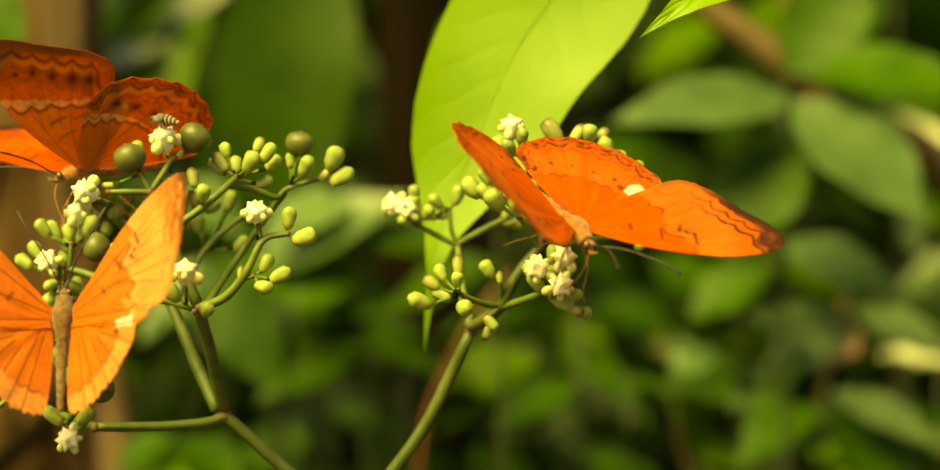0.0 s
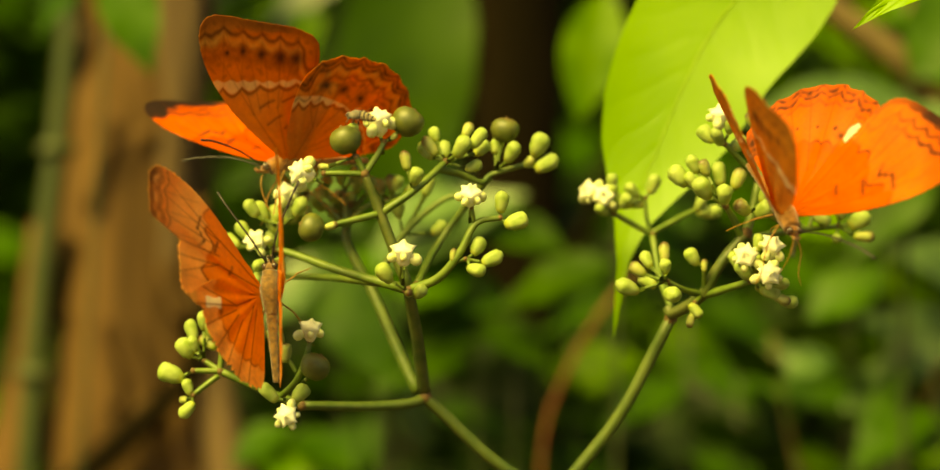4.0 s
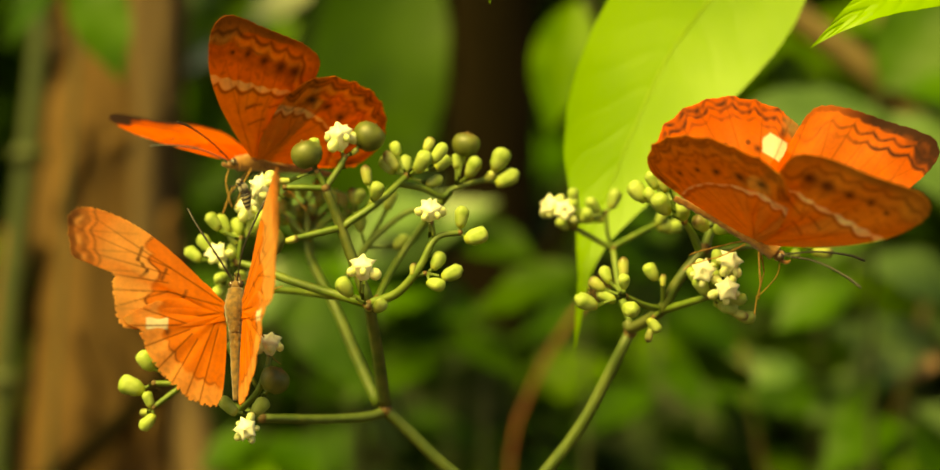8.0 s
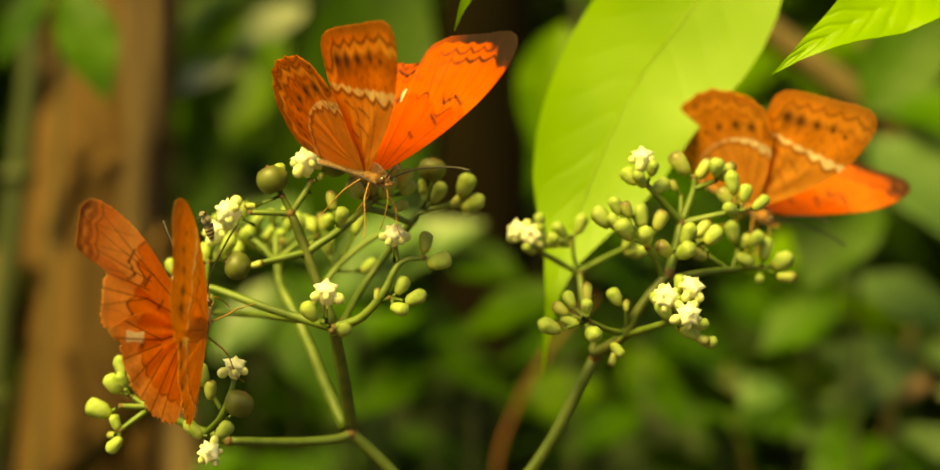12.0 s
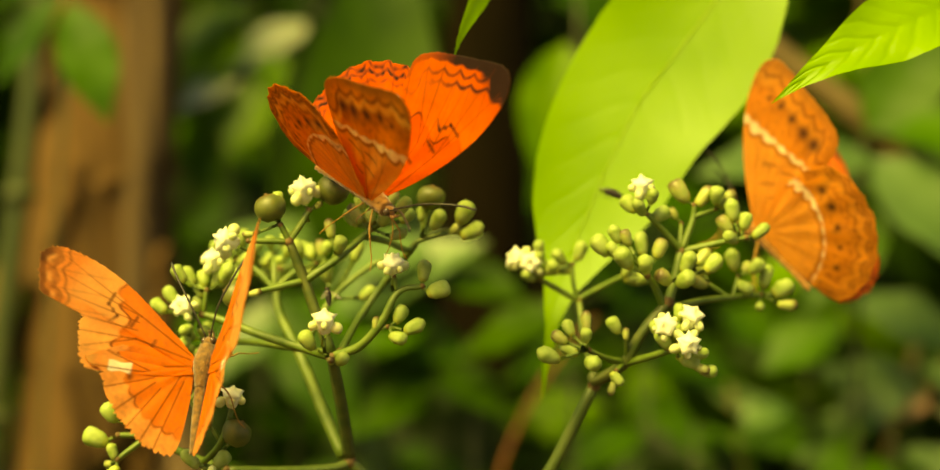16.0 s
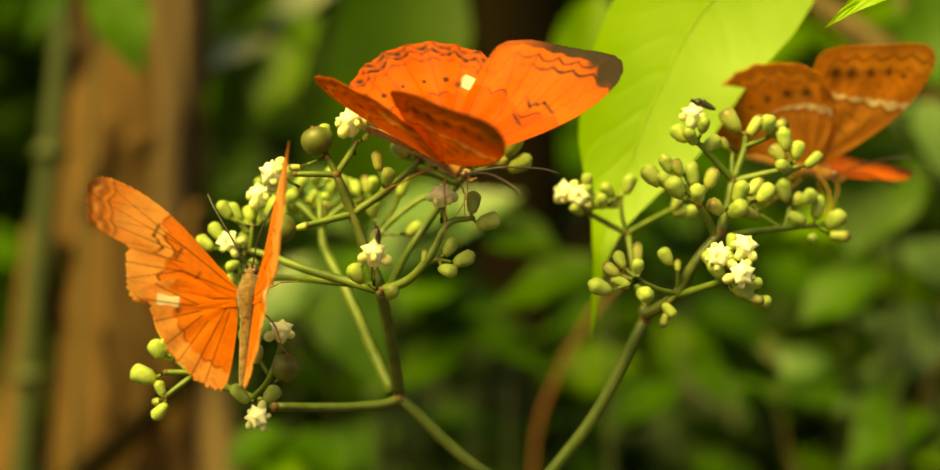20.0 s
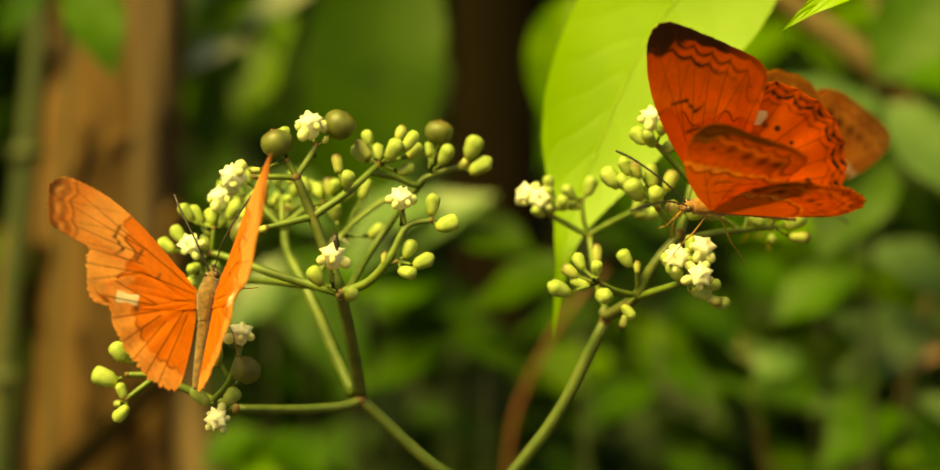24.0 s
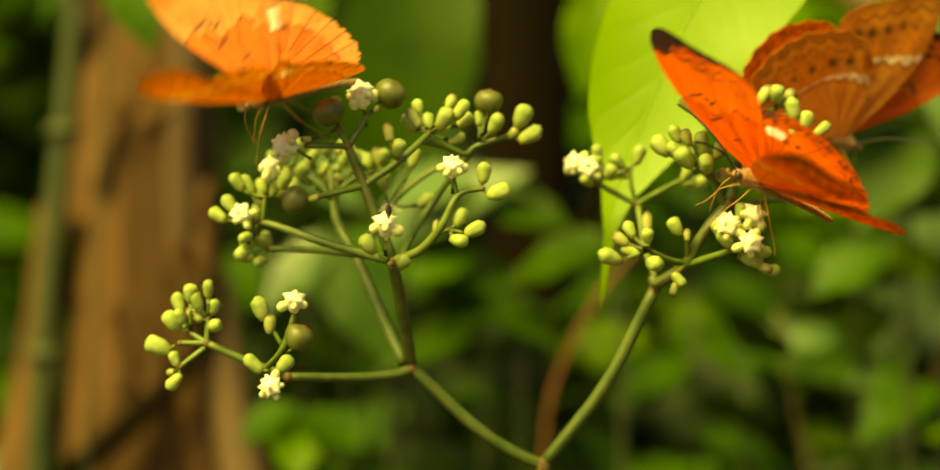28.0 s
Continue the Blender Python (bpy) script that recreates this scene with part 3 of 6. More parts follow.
shrub((-0.13, 1.0, 0.0), "understorey shrub with large soft grey-green leaves behind the stems", [([(-0.13, 1.0, -0.05), (-0.128, 1.0, 0.6), (-0.128, 0.985, 1.190)], 0.003)],
      [((-0.0297, 0.96, 1.2202), (-0.1182, 0.975, 1.1790), 0.019, (0.1, -0.75, 0.7), leaf_grey),
       ((-0.0938, 0.955, 1.1190), (-0.1400, 0.975, 1.1900), 0.020, (-0.3, -0.8, 0.5), leaf_mid),
       ((-0.1690, 0.965, 1.1440), (-0.1300, 0.98, 1.1880), 0.015, (-0.3, -0.7, 0.6), leaf_grey)])
shrub((-0.145, 0.95, 0.0), "low understorey plant with rounded mid green leaves", [([(-0.145, 0.95, -0.05), (-0.146, 0.95, 0.6), (-0.146, 0.94, 1.100)], 0.003)],
      [((-0.1760, 0.93, 1.0800), (-0.1465, 0.94, 1.1000), 0.014, (-0.1, -0.5, 0.9), leaf_mid),
       ((-0.1120, 0.92, 1.0790), (-0.1455, 0.94, 1.0965), 0.015, (0.1, -0.5, 0.9), leaf_mid),
       ((-0.1440, 0.91, 1.0640), (-0.1460, 0.94, 1.0930), 0.013, (0.0, -0.6, 0.8), leaf_bright)])
rng = random.Random(21)
for k in range(56):
    x0, y0 = (rng.uniform(-0.42, 0.5), rng.uniform(0.98, 1.5)) if k < 42 else (rng.uniform(0.08, 0.34), rng.uniform(0.95, 1.2))
    top = rng.uniform(1.04, 1.17) if k >= 42 else rng.choice([1.08, 1.12, 1.16, 1.2, 1.26, 1.36, 1.42]) if x0 > -0.2 else rng.uniform(1.05, 1.15)
    if -0.10 < x0 < 0.03:
        top = min(top, 1.15)
    leaves = []
    for j in range(9):
        z = top - rng.uniform(0.0, 0.20)
        yaw, l = rng.uniform(0, 6.28), rng.uniform(0.035, 0.085)
        b = Vector((x0 + rng.uniform(-0.02, 0.02), y0 + rng.uniform(-0.02, 0.02), z))
        tip = b + Vector((math.cos(yaw) * l, math.sin(yaw) * l * 0.8, rng.uniform(-0.06, 0.02)))
        # Painted shade: near-black leaves fill the central gap, pale lit-looking ones the right.
        leaves.append((tip, b, l * rng.uniform(0.2, 0.32), (rng.uniform(-0.4, 0.4), rng.uniform(-1, -0.2), rng.uniform(0.4, 1)), rng.choices([leaf_mid, leaf_shade, leaf_pale, leaf_bright, leaf_sheen], [3, 8, 0, 0, 0] if -0.01 < x0 < 0.1 else [4, 2.5, 4, 1.6, 0.3] if x0 > 0.16 else [4, 4, 1, 1, 0] if x0 > 0.1 else [4, 4, 0.5, 1.0, 0.1])[0]))
    shrub((x0, y0, 0.0), "leafy green understorey shrub with light and shade painted in its leaf colours", [([(x0, y0, -0.05), (x0 + 0.01, y0, 0.6), (x0, y0, top)], 0.004)], leaves)

for x0, y0, lean_x, top in ((0.132, 0.97, -0.035, 1.15), (0.165, 1.05, 0.045, 1.17), (0.262, 1.0, -0.05, 1.19)):
    dry = thing("dry_stem", (x0, y0, 0.0), "thin brown dry stem standing among the shrubs", "stem", "dry stems among the shrubs")
    v, f = tube_data([(0, 0, -0.05), (lean_x, 0, 0.6), (lean_x * 0.3, 0.01, 0.98), (lean_x, 0, top)], 0.0022, 0.0009, 8, 8, 0.0, 0.12)
    part("stem", link_mesh("stem", v, f, twig_brown), dry)

dead_leaf = thing("dead_leaf", (0.195, 1.0, 1.138), "curled pinkish brown dead leaf caught on a shrub", "leaf")
v, f = blade_data([(-0.008, 0, -0.006), (0, -0.004, 0.001), (0.007, 0, 0.007), (0.004, 0.002, 0.012)], [0.001, 0.006, 0.007, 0.001], (0, -1, 0.3), 16, 6, 0.4)
part("blade", link_mesh("blade", v, f, material("dead_leaf_brown", (0.36, 0.19, 0.12), (0.48, 0.28, 0.18), 60, 0.7)), dead_leaf)
v, f = tube_data([(0.004, 0.002, 0.012), (0.006, 0.004, 0.018)], 0.0006, 0.0005, 3, 6)
part("stalk", link_mesh("stalk", v, f, twig_brown), dead_leaf)

# ---- the branch with the young lime leaves ----
branch = thing("leafy_branch", (0.42, 0.62, 0.0), "arching branch with young translucent lime green leaves", "branch")
bo = Vector(branch.location)


def on_branch(points):
    return [Vector(p) - bo for p in points]


v, f = tube_data(on_branch([(0.42, 0.62, -0.05), (0.41, 0.62, 0.8), (0.33, 0.58, 1.30), (0.20, 0.53, 1.365), (0.09, 0.51, 1.345), (0.03, 0.49, 1.335), (-0.02, 0.468, 1.315)]), 0.007, 0.0012, 10, 10, 0.05)
part("stem", link_mesh("stem", v, f, stem_green), branch)
v, f = blade_data(on_branch([(-0.0120, 0.492, 1.1695), (-0.0104, 0.493, 1.1847), (-0.0082, 0.496, 1.1976), (-0.0036, 0.500, 1.2123), (0.0019, 0.503, 1.2272), (0.0112, 0.507, 1.2478),
                             (0.0254, 0.512, 1.2686), (0.0390, 0.516, 1.2890), (0.0478, 0.520, 1.3068)]),
                  [0.0, 0.0009, 0.0016, 0.0044, 0.0096, 0.0150, 0.0184, 0.0202, 0.0216, 0.0230, 0.0238, 0.0234, 0.0214, 0.0175, 0.0105, 0.0004], (-0.15, -1, 0.15), 190, 56, 0.08, 0.00009, 13, 0.03)
big_leaf = part("leaf", link_mesh("leaf", v, f, lime_leaf), branch, "large pointed lime green leaf with a long drip tip")
v, f = tube_data(on_branch([(-0.0104, 0.4928, 1.1847), (-0.0036, 0.4998, 1.2123), (0.0112, 0.5068, 1.2478), (0.0254, 0.5118, 1.2686), (0.0390, 0.5158, 1.2890), (0.0478, 0.520, 1.3068)]), 0.00006, 0.00026, 10, 8)
part("midrib", link_mesh("midrib", v, f, material("leaf_rib", (0.36, 0.56, 0.07), (0.42, 0.62, 0.10), 60, 0.5, 0.2, 500, translucent=0.4)), big_leaf)
v, f = tube_data(on_branch([(0.0478, 0.520, 1.3068), (0.056, 0.517, 1.325), (0.075, 0.511, 1.344)]), 0.0011, 0.0013, 6, 8)
part("stalk", link_mesh("stalk", v, f, stem_green), branch)
v, f = blade_data(on_branch([(0.0393, 0.437, 1.2458), (0.0475, 0.438, 1.2521), (0.0584, 0.440, 1.2590), (0.0705, 0.444, 1.2655), (0.0833, 0.450, 1.2718), (0.1013, 0.458, 1.2800)]),
                  [0.0, 0.0016, 0.0040, 0.0068, 0.0090, 0.0102, 0.0104, 0.0094, 0.0070, 0.0003], (0.1, -0.85, 0.5), 110, 30, 0.16, 0.0004, 11, 0.11)
part("leaf", link_mesh("leaf", v, f, lime_leaf), branch)
v, f = tube_data(on_branch([(0.1013, 0.458, 1.2800), (0.118, 0.475, 1.315), (0.13, 0.518, 1.355)]), 0.0009, 0.0012, 6, 8)
part("stalk", link_mesh("stalk", v, f, stem_green), branch)
v, f = blade_data(on_branch([(-0.0365, 0.450, 1.2561), (-0.0351, 0.452, 1.2618), (-0.0328, 0.455, 1.2682), (-0.0291, 0.460, 1.2780), (-0.0225, 0.466, 1.300)]),
                  [0.0, 0.0012, 0.0024, 0.0036, 0.0050, 0.0052, 0.003, 0.0002], (0.8, -0.5, 0.2), 50, 16, 0.2, 0.0002, 9, 0.05)
part("leaf", link_mesh("leaf", v, f, lime_leaf), branch)
v, f = tube_data(on_branch([(-0.0225, 0.466, 1.300), (-0.021, 0.468, 1.308), (-0.02, 0.468, 1.315)]), 0.0006, 0.0008, 4, 8)
part("stalk", link_mesh("stalk", v, f, stem_green), branch)

# ---- the flowering plant ----
FORK = (-0.0602, 0.4610, 1.1572)
P = thing("flowering_plant", FORK, "forked green plant with pale buds, cream flowers and round berries", "plant")


def mm(p):
    return Vector(p) * 0.001


def twig(plant, points, r0, r1, mat=stem_green):
    pts = [mm(p) for p in points]
    v, f = tube_data(pts, r0 * 0.001, r1 * 0.001, 6, 14, 0.13, 0.12)
    part("twig", link_mesh("twig", v, f, mat), plant)
    n = part("node", NODE, plant)
    n.matrix_basis = Matrix.Translation(pts[-1]) @ turn_to(pts[-1] - pts[-2]) @ Matrix.Scale(r1 * 1.12, 4)


NODE = link_mesh("node", *lathe_data([(0.0005, -0.0012), (0.00095, -0.0007), (0.00115, 0.0), (0.0009, 0.0007), (0.0004, 0.001)], 10), node_brown)
PEDICEL = link_mesh("pedicel", *lathe_data([(0.00042, 0.0), (0.00036, 0.3), (0.0004, 0.7), (0.0006, 1.0)], 8), stem_green)


def bud_mesh(name, mat, fat, long, pinch):
    prof = [(0.0005, -0.0024), (0.00085, -0.0021), (0.00108, -0.0016), (0.00124 * fat, -0.0010), (0.00134 * fat, -0.0003), (0.0014 * fat, 0.0004 * long), (0.00143 * fat, 0.001 * long), (0.0013 * fat, 0.0016 * long),
            (0.00098 * fat * pinch, 0.0021 * long), (0.0005 * fat, 0.0024 * long), (0.0001, 0.00245 * long)]
    v, f = lathe_data(prof, 14)
    for q in v:
        q *= 1 + 0.09 * noise.noise(q * 700 + Vector((fat * 7, long * 5, 0)))
        k = 1 + 0.05 * math.cos(5 * math.atan2(q.y, q.x)) * (1 if q.z > 0 else 0.3)
        q.x, q.y = q.x * k, q.y * k
    return link_mesh(name, v, f, [mat, bud_cup], True, [1 if min(prof[i // 14][1] for i in face) < -0.0016 else 0 for face in f])


BUDS = [bud_mesh("bud", bud_green, a, b, c) for a, b, c in ((1.04, 0.92, 1.0), (1.14, 0.80, 1.1), (0.98, 1.05, 0.95), (1.18, 0.88, 1.05), (1.08, 0.98, 0.7), (1.0, 0.84, 0.8))]
BROWN = [bud_mesh("bud", bud_brown, a, b, c) for a, b, c in ((0.95, 1.1, 0.9), (1.05, 0.9, 1.1))]
v, f = lathe_data([(0.0007, -0.0032), (0.0016, -0.0031), (0.0027, -0.0022), (0.0034, -0.0008), (0.0036, 0.0006), (0.0033, 0.0020), (0.0025, 0.0029), (0.0013, 0.0034), (0.0004, 0.0035), (0.0002, 0.0039)], 20)
for q in v:
    q *= 1 + 0.07 * noise.noise(q * 300)
    q.z *= 0.9
BERRY = link_mesh("berry", v, f, berry_green)
v, f = lathe_data([(0.0002, -0.0011), (0.0009, -0.0008), (0.00125, 0.0), (0.0012, 0.0007), (0.0008, 0.0013), (0.0002, 0.0015)], 10)
for q in v:
    q.x *= 0.82
PETAL = link_mesh("petal", v, f, petal_green)
v, f = lathe_data([(0.0008, -0.0024), (0.0014, -0.0018), (0.0018, -0.0006), (0.0021, 0.0006), (0.0023, 0.0013), (0.0016, 0.0016), (0.0007, 0.0019), (0.0003, 0.0026), (0.0001, 0.0027)], 15)
for i, q in enumerate(v):
    k = 1 + 0.30 * math.cos(5 * math.atan2(q.y, q.x)) * (1 if q.z > 0.0008 else 0.15) + 0.10 * noise.noise(q * 900)
    q.x, q.y, q.z = q.x * k, q.y * k, q.z * (1.12 + 0.25 * noise.noise(q * 800))
CORE = link_mesh("flower", v, f, petal_cream)
counter = [0]


def pedicel(plant, a, b):
    if (b - a).length < 0.0006:
        return
    s = part("pedicel", PEDICEL, plant)
    s.matrix_basis = Matrix.Translation(a) @ turn_to(b - a) @ Matrix.Diagonal((1, 1, (b - a).length, 1))


def set_bud(plant, meshes, name, at, anchor, size, droop):
    counter[0] += 1
    p, a = mm(at), mm(anchor)
    way = (p - a)
    way = (way.normalized() + Vector((0, 0, droop))).normalized() if way.length > 1e-6 else Vector((0, 0, 1))
    ob = part(name, meshes[counter[0] % len(meshes)], plant)
    ob.matrix_basis = Matrix.Translation(p) @ turn_to(way) @ Matrix.Rotation(counter[0] * 2.1, 4, "Z") @ Matrix.Scale(size * (1.03 + 0.06 * math.sin(counter[0] * 1.7)), 4)
    pedicel(plant, a, p - way * (0.0018 * size))


def bud(plant, at, anchor, size):
    set_bud(plant, BUDS, "bud", at, anchor, size, 0.55)


def brown_bud(plant, at, anchor, size):
    set_bud(plant, BROWN, "bud", at, anchor, size, 0.3)


def berry(plant, at, anchor, size):
    set_bud(plant, [BERRY], "berry", at, anchor, size, 0.5)


def flower(plant, at, way, size):
    counter[0] += 1
    p = mm(at)
    core = part("flower", CORE, plant, "small cream five-petalled flower")
    core.matrix_basis = Matrix.Translation(p) @ turn_to(way) @ Matrix.Rotation(counter[0] * 0.7, 4, "Z") @ Matrix.Scale(size, 4)
    for k in range(5):
        th = 2 * math.pi * (k + 0.5) / 5
        q = part("petal", PETAL, core)
        u = math.sin(counter[0] * 3.1 + k * 2.3)
        q.matrix_basis = Matrix.Translation(((0.0022 + 0.0003 * u) * math.cos(th), (0.0022 + 0.0003 * u) * math.sin(th), -0.0004 - 0.0005 * u)) @ turn_to((math.cos(th), math.sin(th), -0.35 - 0.4 * u)) @ Matrix.Scale(0.86 + 0.2 * u, 4)
    pedicel(plant, p - Vector(way).normalized() * 0.006 * size + Vector((0, 0, -0.001)), p - Vector(way).normalized() * 0.002 * size)


twig(P, [(10, 60, -1160), (15, 40, -800), (22, 20, -400), (28, 9, -120), (33.1, 7.0, -25.7)], 3.2, 1.7, stem_olive)
twig(P, [(33.1, 7.0, -25.8), (25.0, 5.0, -22.0), (15.5, 3.0, -15.4), (5.0, 1.0, -5.6), (0.2, 0.0, -1.2)], 1.5, 1.35, stem_olive)
twig(P, [(0.0, 0.0, -1.6), (-4.0, -2.0, -2.8), (-13.6, -6.0, -3.4), (-28.9, -14.0, -2.8)], 1.25, 1.0, stem_olive)
twig(P, [(-28.9, -14.0, -2.7), (-37.5, -15.0, 0.6), (-48.5, -15.0, 5.2)], 1.0, 0.8)
twig(P, [(0.0, 0.0, 0.0), (-1.4, -10.0, 13.1), (-3.3, -20.0, 25.7)], 1.5, 1.3, dark_stem)
twig(P, [(-1.6, 0.6, 0.0), (-8.0, 6.0, 12.0), (-14.3, 11.0, 24.6), (-21.4, 21.0, 36.4), (-22.0, 27.0, 45.9)], 1.6, 1.0)
twig(P, [(-14.2, 11.0, 24.7), (-6.8, 15.0, 38.9), (3.0, 17.0, 47.8), (8.7, 17.0, 49.1)], 0.8, 0.6)
twig(P, [(-48.5, -15.0, 5.2), (-54.8, -16.0, 5.2)], 0.7, 0.6)
twig(P, [(-48.5, -15.0, 5.2), (-48.1, -15.0, 11.3)], 0.7, 0.55)
twig(P, [(-48.5, -15.0, 5.2), (-52.6, -14.0, 7.6)], 0.7, 0.55)
twig(P, [(-48.9, -15.0, 4.1), (-54.6, -17.0, -0.5)], 0.7, 0.6)
bud(P, (-60.4, -16.0, 4.4), (-55.1, -16.0, 5.0), 1.35)
bud(P, (-47.9, -17.3, 18.3), (-48.1, -15.0, 11.0), 0.91)
bud(P, (-47.2, -12.6, 13.8), (-48.1, -15.0, 11.0), 0.9)
bud(P, (-46.2, -18.2, 9.6), (-48.1, -15.0, 11.0), 0.99)
bud(P, (-51.0, -16.1, 15.7), (-48.1, -15.0, 11.0), 1.05)
brown_bud(P, (-51.7, -13.3, 11.8), (-48.1, -15.0, 11.0), 1.09)
bud(P, (-52.3, -16.4, 17.4), (-52.6, -14.0, 7.4), 1.09)
bud(P, (-56.1, -11.3, 14.5), (-52.6, -14.0, 7.4), 1.04)
bud(P, (-57.0, -15.0, 10.5), (-52.6, -14.0, 7.4), 1.11)
bud(P, (-55.0, -15.4, 11.5), (-52.6, -14.0, 7.4), 0.89)
bud(P, (-55.9, -17.0, 1.5), (-54.6, -17.0, -0.5), 0.9)
bud(P, (-55.9, -17.0, -4.1), (-54.6, -17.0, -0.5), 0.95)
brown_bud(P, (-57.0, -15.0, -1.9), (-54.6, -17.0, -0.5), 0.6)
twig(P, [(-33.7, -21.0, -0.8), (-28.2, -31.0, 4.7), (-25.9, -33.0, 10.4), (-25.2, -33.0, 13.9)], 0.7, 0.6)
twig(P, [(-28.2, -31.0, 6.1), (-30.7, -31.0, 10.2), (-31.7, -31.0, 11.6)], 0.5, 0.45)
bud(P, (-34.4, -33.0, 1.6), (-30.4, -33.0, 0.2), 1.15)
bud(P, (-27.2, -33.0, 1.7), (-30.4, -33.0, 0.2), 1.0)
bud(P, (-33.2, -31.0, 14.4), (-31.0, -31.0, 10.2), 1.15)
brown_bud(P, (-31.0, -31.0, 10.9), (-31.0, -31.0, 10.2), 1.0)
berry(P, (-23.9, -33.0, 7.8), (-26.8, -33.0, 4.1), 1.0)
flower(P, (-29.2, -40.0, -2.8), (-3, -30, 3), 1.0)
flower(P, (-25.1, -34.0, 16.3), (2, -6, 14), 1.0)
twig(P, [(-29.4, -21.0, -1.0), (-29.4, -37.0, -2.5)], 0.6, 0.5)
twig(P, [(-3.3, -20.0, 25.7), (-20.0, -12.0, 29.7), (-33.0, -6.0, 33.7), (-37.1, -5.0, 34.5)], 1.05, 0.8)
twig(P, [(-5.7, -17.0, 26.6), (-23.4, -1.0, 27.8), (-36.5, 7.0, 27.8)], 0.9, 0.7)
twig(P, [(-36.7, -5.0, 34.4), (-36.0, -6.0, 40.6)], 0.6, 0.5)
flower(P, (-41.4, -7.0, 36.4), (-6, -14, 6), 1.05)
flower(P, (-34.6, -6.0, 48.0), (-2, -5, 14), 1.05)
bud(P, (-48.2, -3.1, 36.3), (-38.6, -5.0, 34.6), 1.05)
bud(P, (-45.3, -2.4, 39.0), (-38.6, -5.0, 34.6), 1.1)
bud(P, (-38.6, -2.3, 37.3), (-38.6, -5.0, 34.6), 1.02)
bud(P, (-40.3, -8.1, 30.9), (-38.6, -5.0, 34.6), 0.9)
bud(P, (-41.2, -7.0, 27.2), (-38.6, -5.0, 34.6), 0.94)
bud(P, (-36.7, -2.2, 30.2), (-38.6, -5.0, 34.6), 1.09)
bud(P, (-43.0, -6.0, 44.6), (-36.0, -5.0, 39.8), 1.15)
bud(P, (-40.8, -4.0, 43.8), (-36.0, -5.0, 39.8), 1.1)
bud(P, (-37.2, -3.0, 43.6), (-36.0, -5.0, 39.8), 0.97)
bud(P, (-33.5, -5.0, 43.3), (-36.0, -5.0, 39.8), 1)
bud(P, (-37.9, -2.9, 40.6), (-36.0, -5.0, 39.8), 0.98)
bud(P, (-30.9, -8.2, 45.0), (-36.0, -5.0, 39.8), 1.04)
bud(P, (-42.7, 3.9, 26.0), (-35.7, 7.0, 28.0), 1.12)
bud(P, (-38.2, 4.4, 24.7), (-35.7, 7.0, 28.0), 0.96)
bud(P, (-41.9, 4.4, 29.3), (-35.7, 7.0, 28.0), 0.93)
bud(P, (-37.4, 8.4, 30.1), (-35.7, 7.0, 28.0), 0.9)
twig(P, [(-3.3, -20.0, 25.7), (-10.3, -21.0, 43.6), (-14.1, -23.0, 52.9)], 1.3, 0.95, dark_stem)
twig(P, [(-10.3, -21.0, 43.6), (-22.3, -24.0, 40.4)], 0.85, 0.6)
twig(P, [(-10.3, -21.0, 43.6), (-2.2, -19.0, 49.6), (4.6, -13.0, 56.5)], 0.95, 0.7)
berry(P, (-26.2, -24.0, 39.8), (-22.1, -24.0, 40.4), 0.95)
brown_bud(P, (-21.8, -24.0, 40.4), (-22.1, -24.0, 40.4), 0.7)
twig(P, [(-14.1, -23.0, 52.9), (-23.6, -24.0, 52.8)], 0.75, 0.6)
twig(P, [(-14.1, -23.0, 52.9), (-16.1, -24.0, 56.8)], 0.7, 0.6)
twig(P, [(-14.1, -23.0, 52.9), (-11.4, -21.0, 57.4), (-9.8, -20.0, 60.6)], 0.75, 0.6)
flower(P, (-28.7, -25.0, 52.7), (-12, -6, 4), 1.15)
berry(P, (-18.6, -24.0, 60.6), (-16.3, -24.0, 56.9), 1.0)
bud(P, (-16.9, -24.0, 62.9), (-16.3, -24.0, 56.9), 0.9)
brown_bud(P, (-23.6, -24.0, 54.3), (-16.3, -24.0, 56.9), 0.6)
flower(P, (-11.1, -21.0, 65.3), (-2, -6, 14), 1.2)
berry(P, (-4.6, -18.0, 65.5), (-9.8, -20.0, 60.6), 1.05)
brown_bud(P, (-7.6, -20.0, 61.8), (-9.8, -20.0, 60.6), 0.5)
brown_bud(P, (-4.7, -19.0, 56.2), (-2.9, -19.0, 49.6), 0.95)
bud(P, (-2.0, -22.0, 52.6), (-2.9, -19.0, 49.6), 0.95)
brown_bud(P, (0.8, -12.2, 60.0), (4.6, -13.0, 56.5), 1.07)
bud(P, (1.7, -9.8, 63.1), (4.6, -13.0, 56.5), 0.88)
bud(P, (4.1, -10.2, 59.2), (4.6, -13.0, 56.5), 1.09)
bud(P, (8.6, -17.0, 60.1), (4.6, -13.0, 56.5), 1.25)
bud(P, (11.4, -13.0, 55.4), (4.6, -13.0, 56.5), 0.95)
brown_bud(P, (9.7, -10.0, 64.3), (4.6, -13.0, 56.5), 0.9)
bud(P, (12.3, -15.3, 62.0), (4.6, -13.0, 56.5), 1.06)
bud(P, (13.1, -10.3, 60.0), (4.6, -13.0, 56.5), 0.96)
bud(P, (-0.1, -11.0, 59.1), (4.6, -13.0, 56.5), 1.12)
twig(P, [(2.3, -11.0, 54.7), (7.9, -6.0, 53.8), (13.0, -3.0, 51.9), (15.9, -2.0, 54.1), (24.3, -2.0, 56.7)], 0.8, 0.6)
twig(P, [(15.1, -2.0, 53.3), (8.3, 4.0, 44.9), (1.8, 1.0, 35.1), (-1.7, -16.0, 26.7)], 0.8, 0.85)
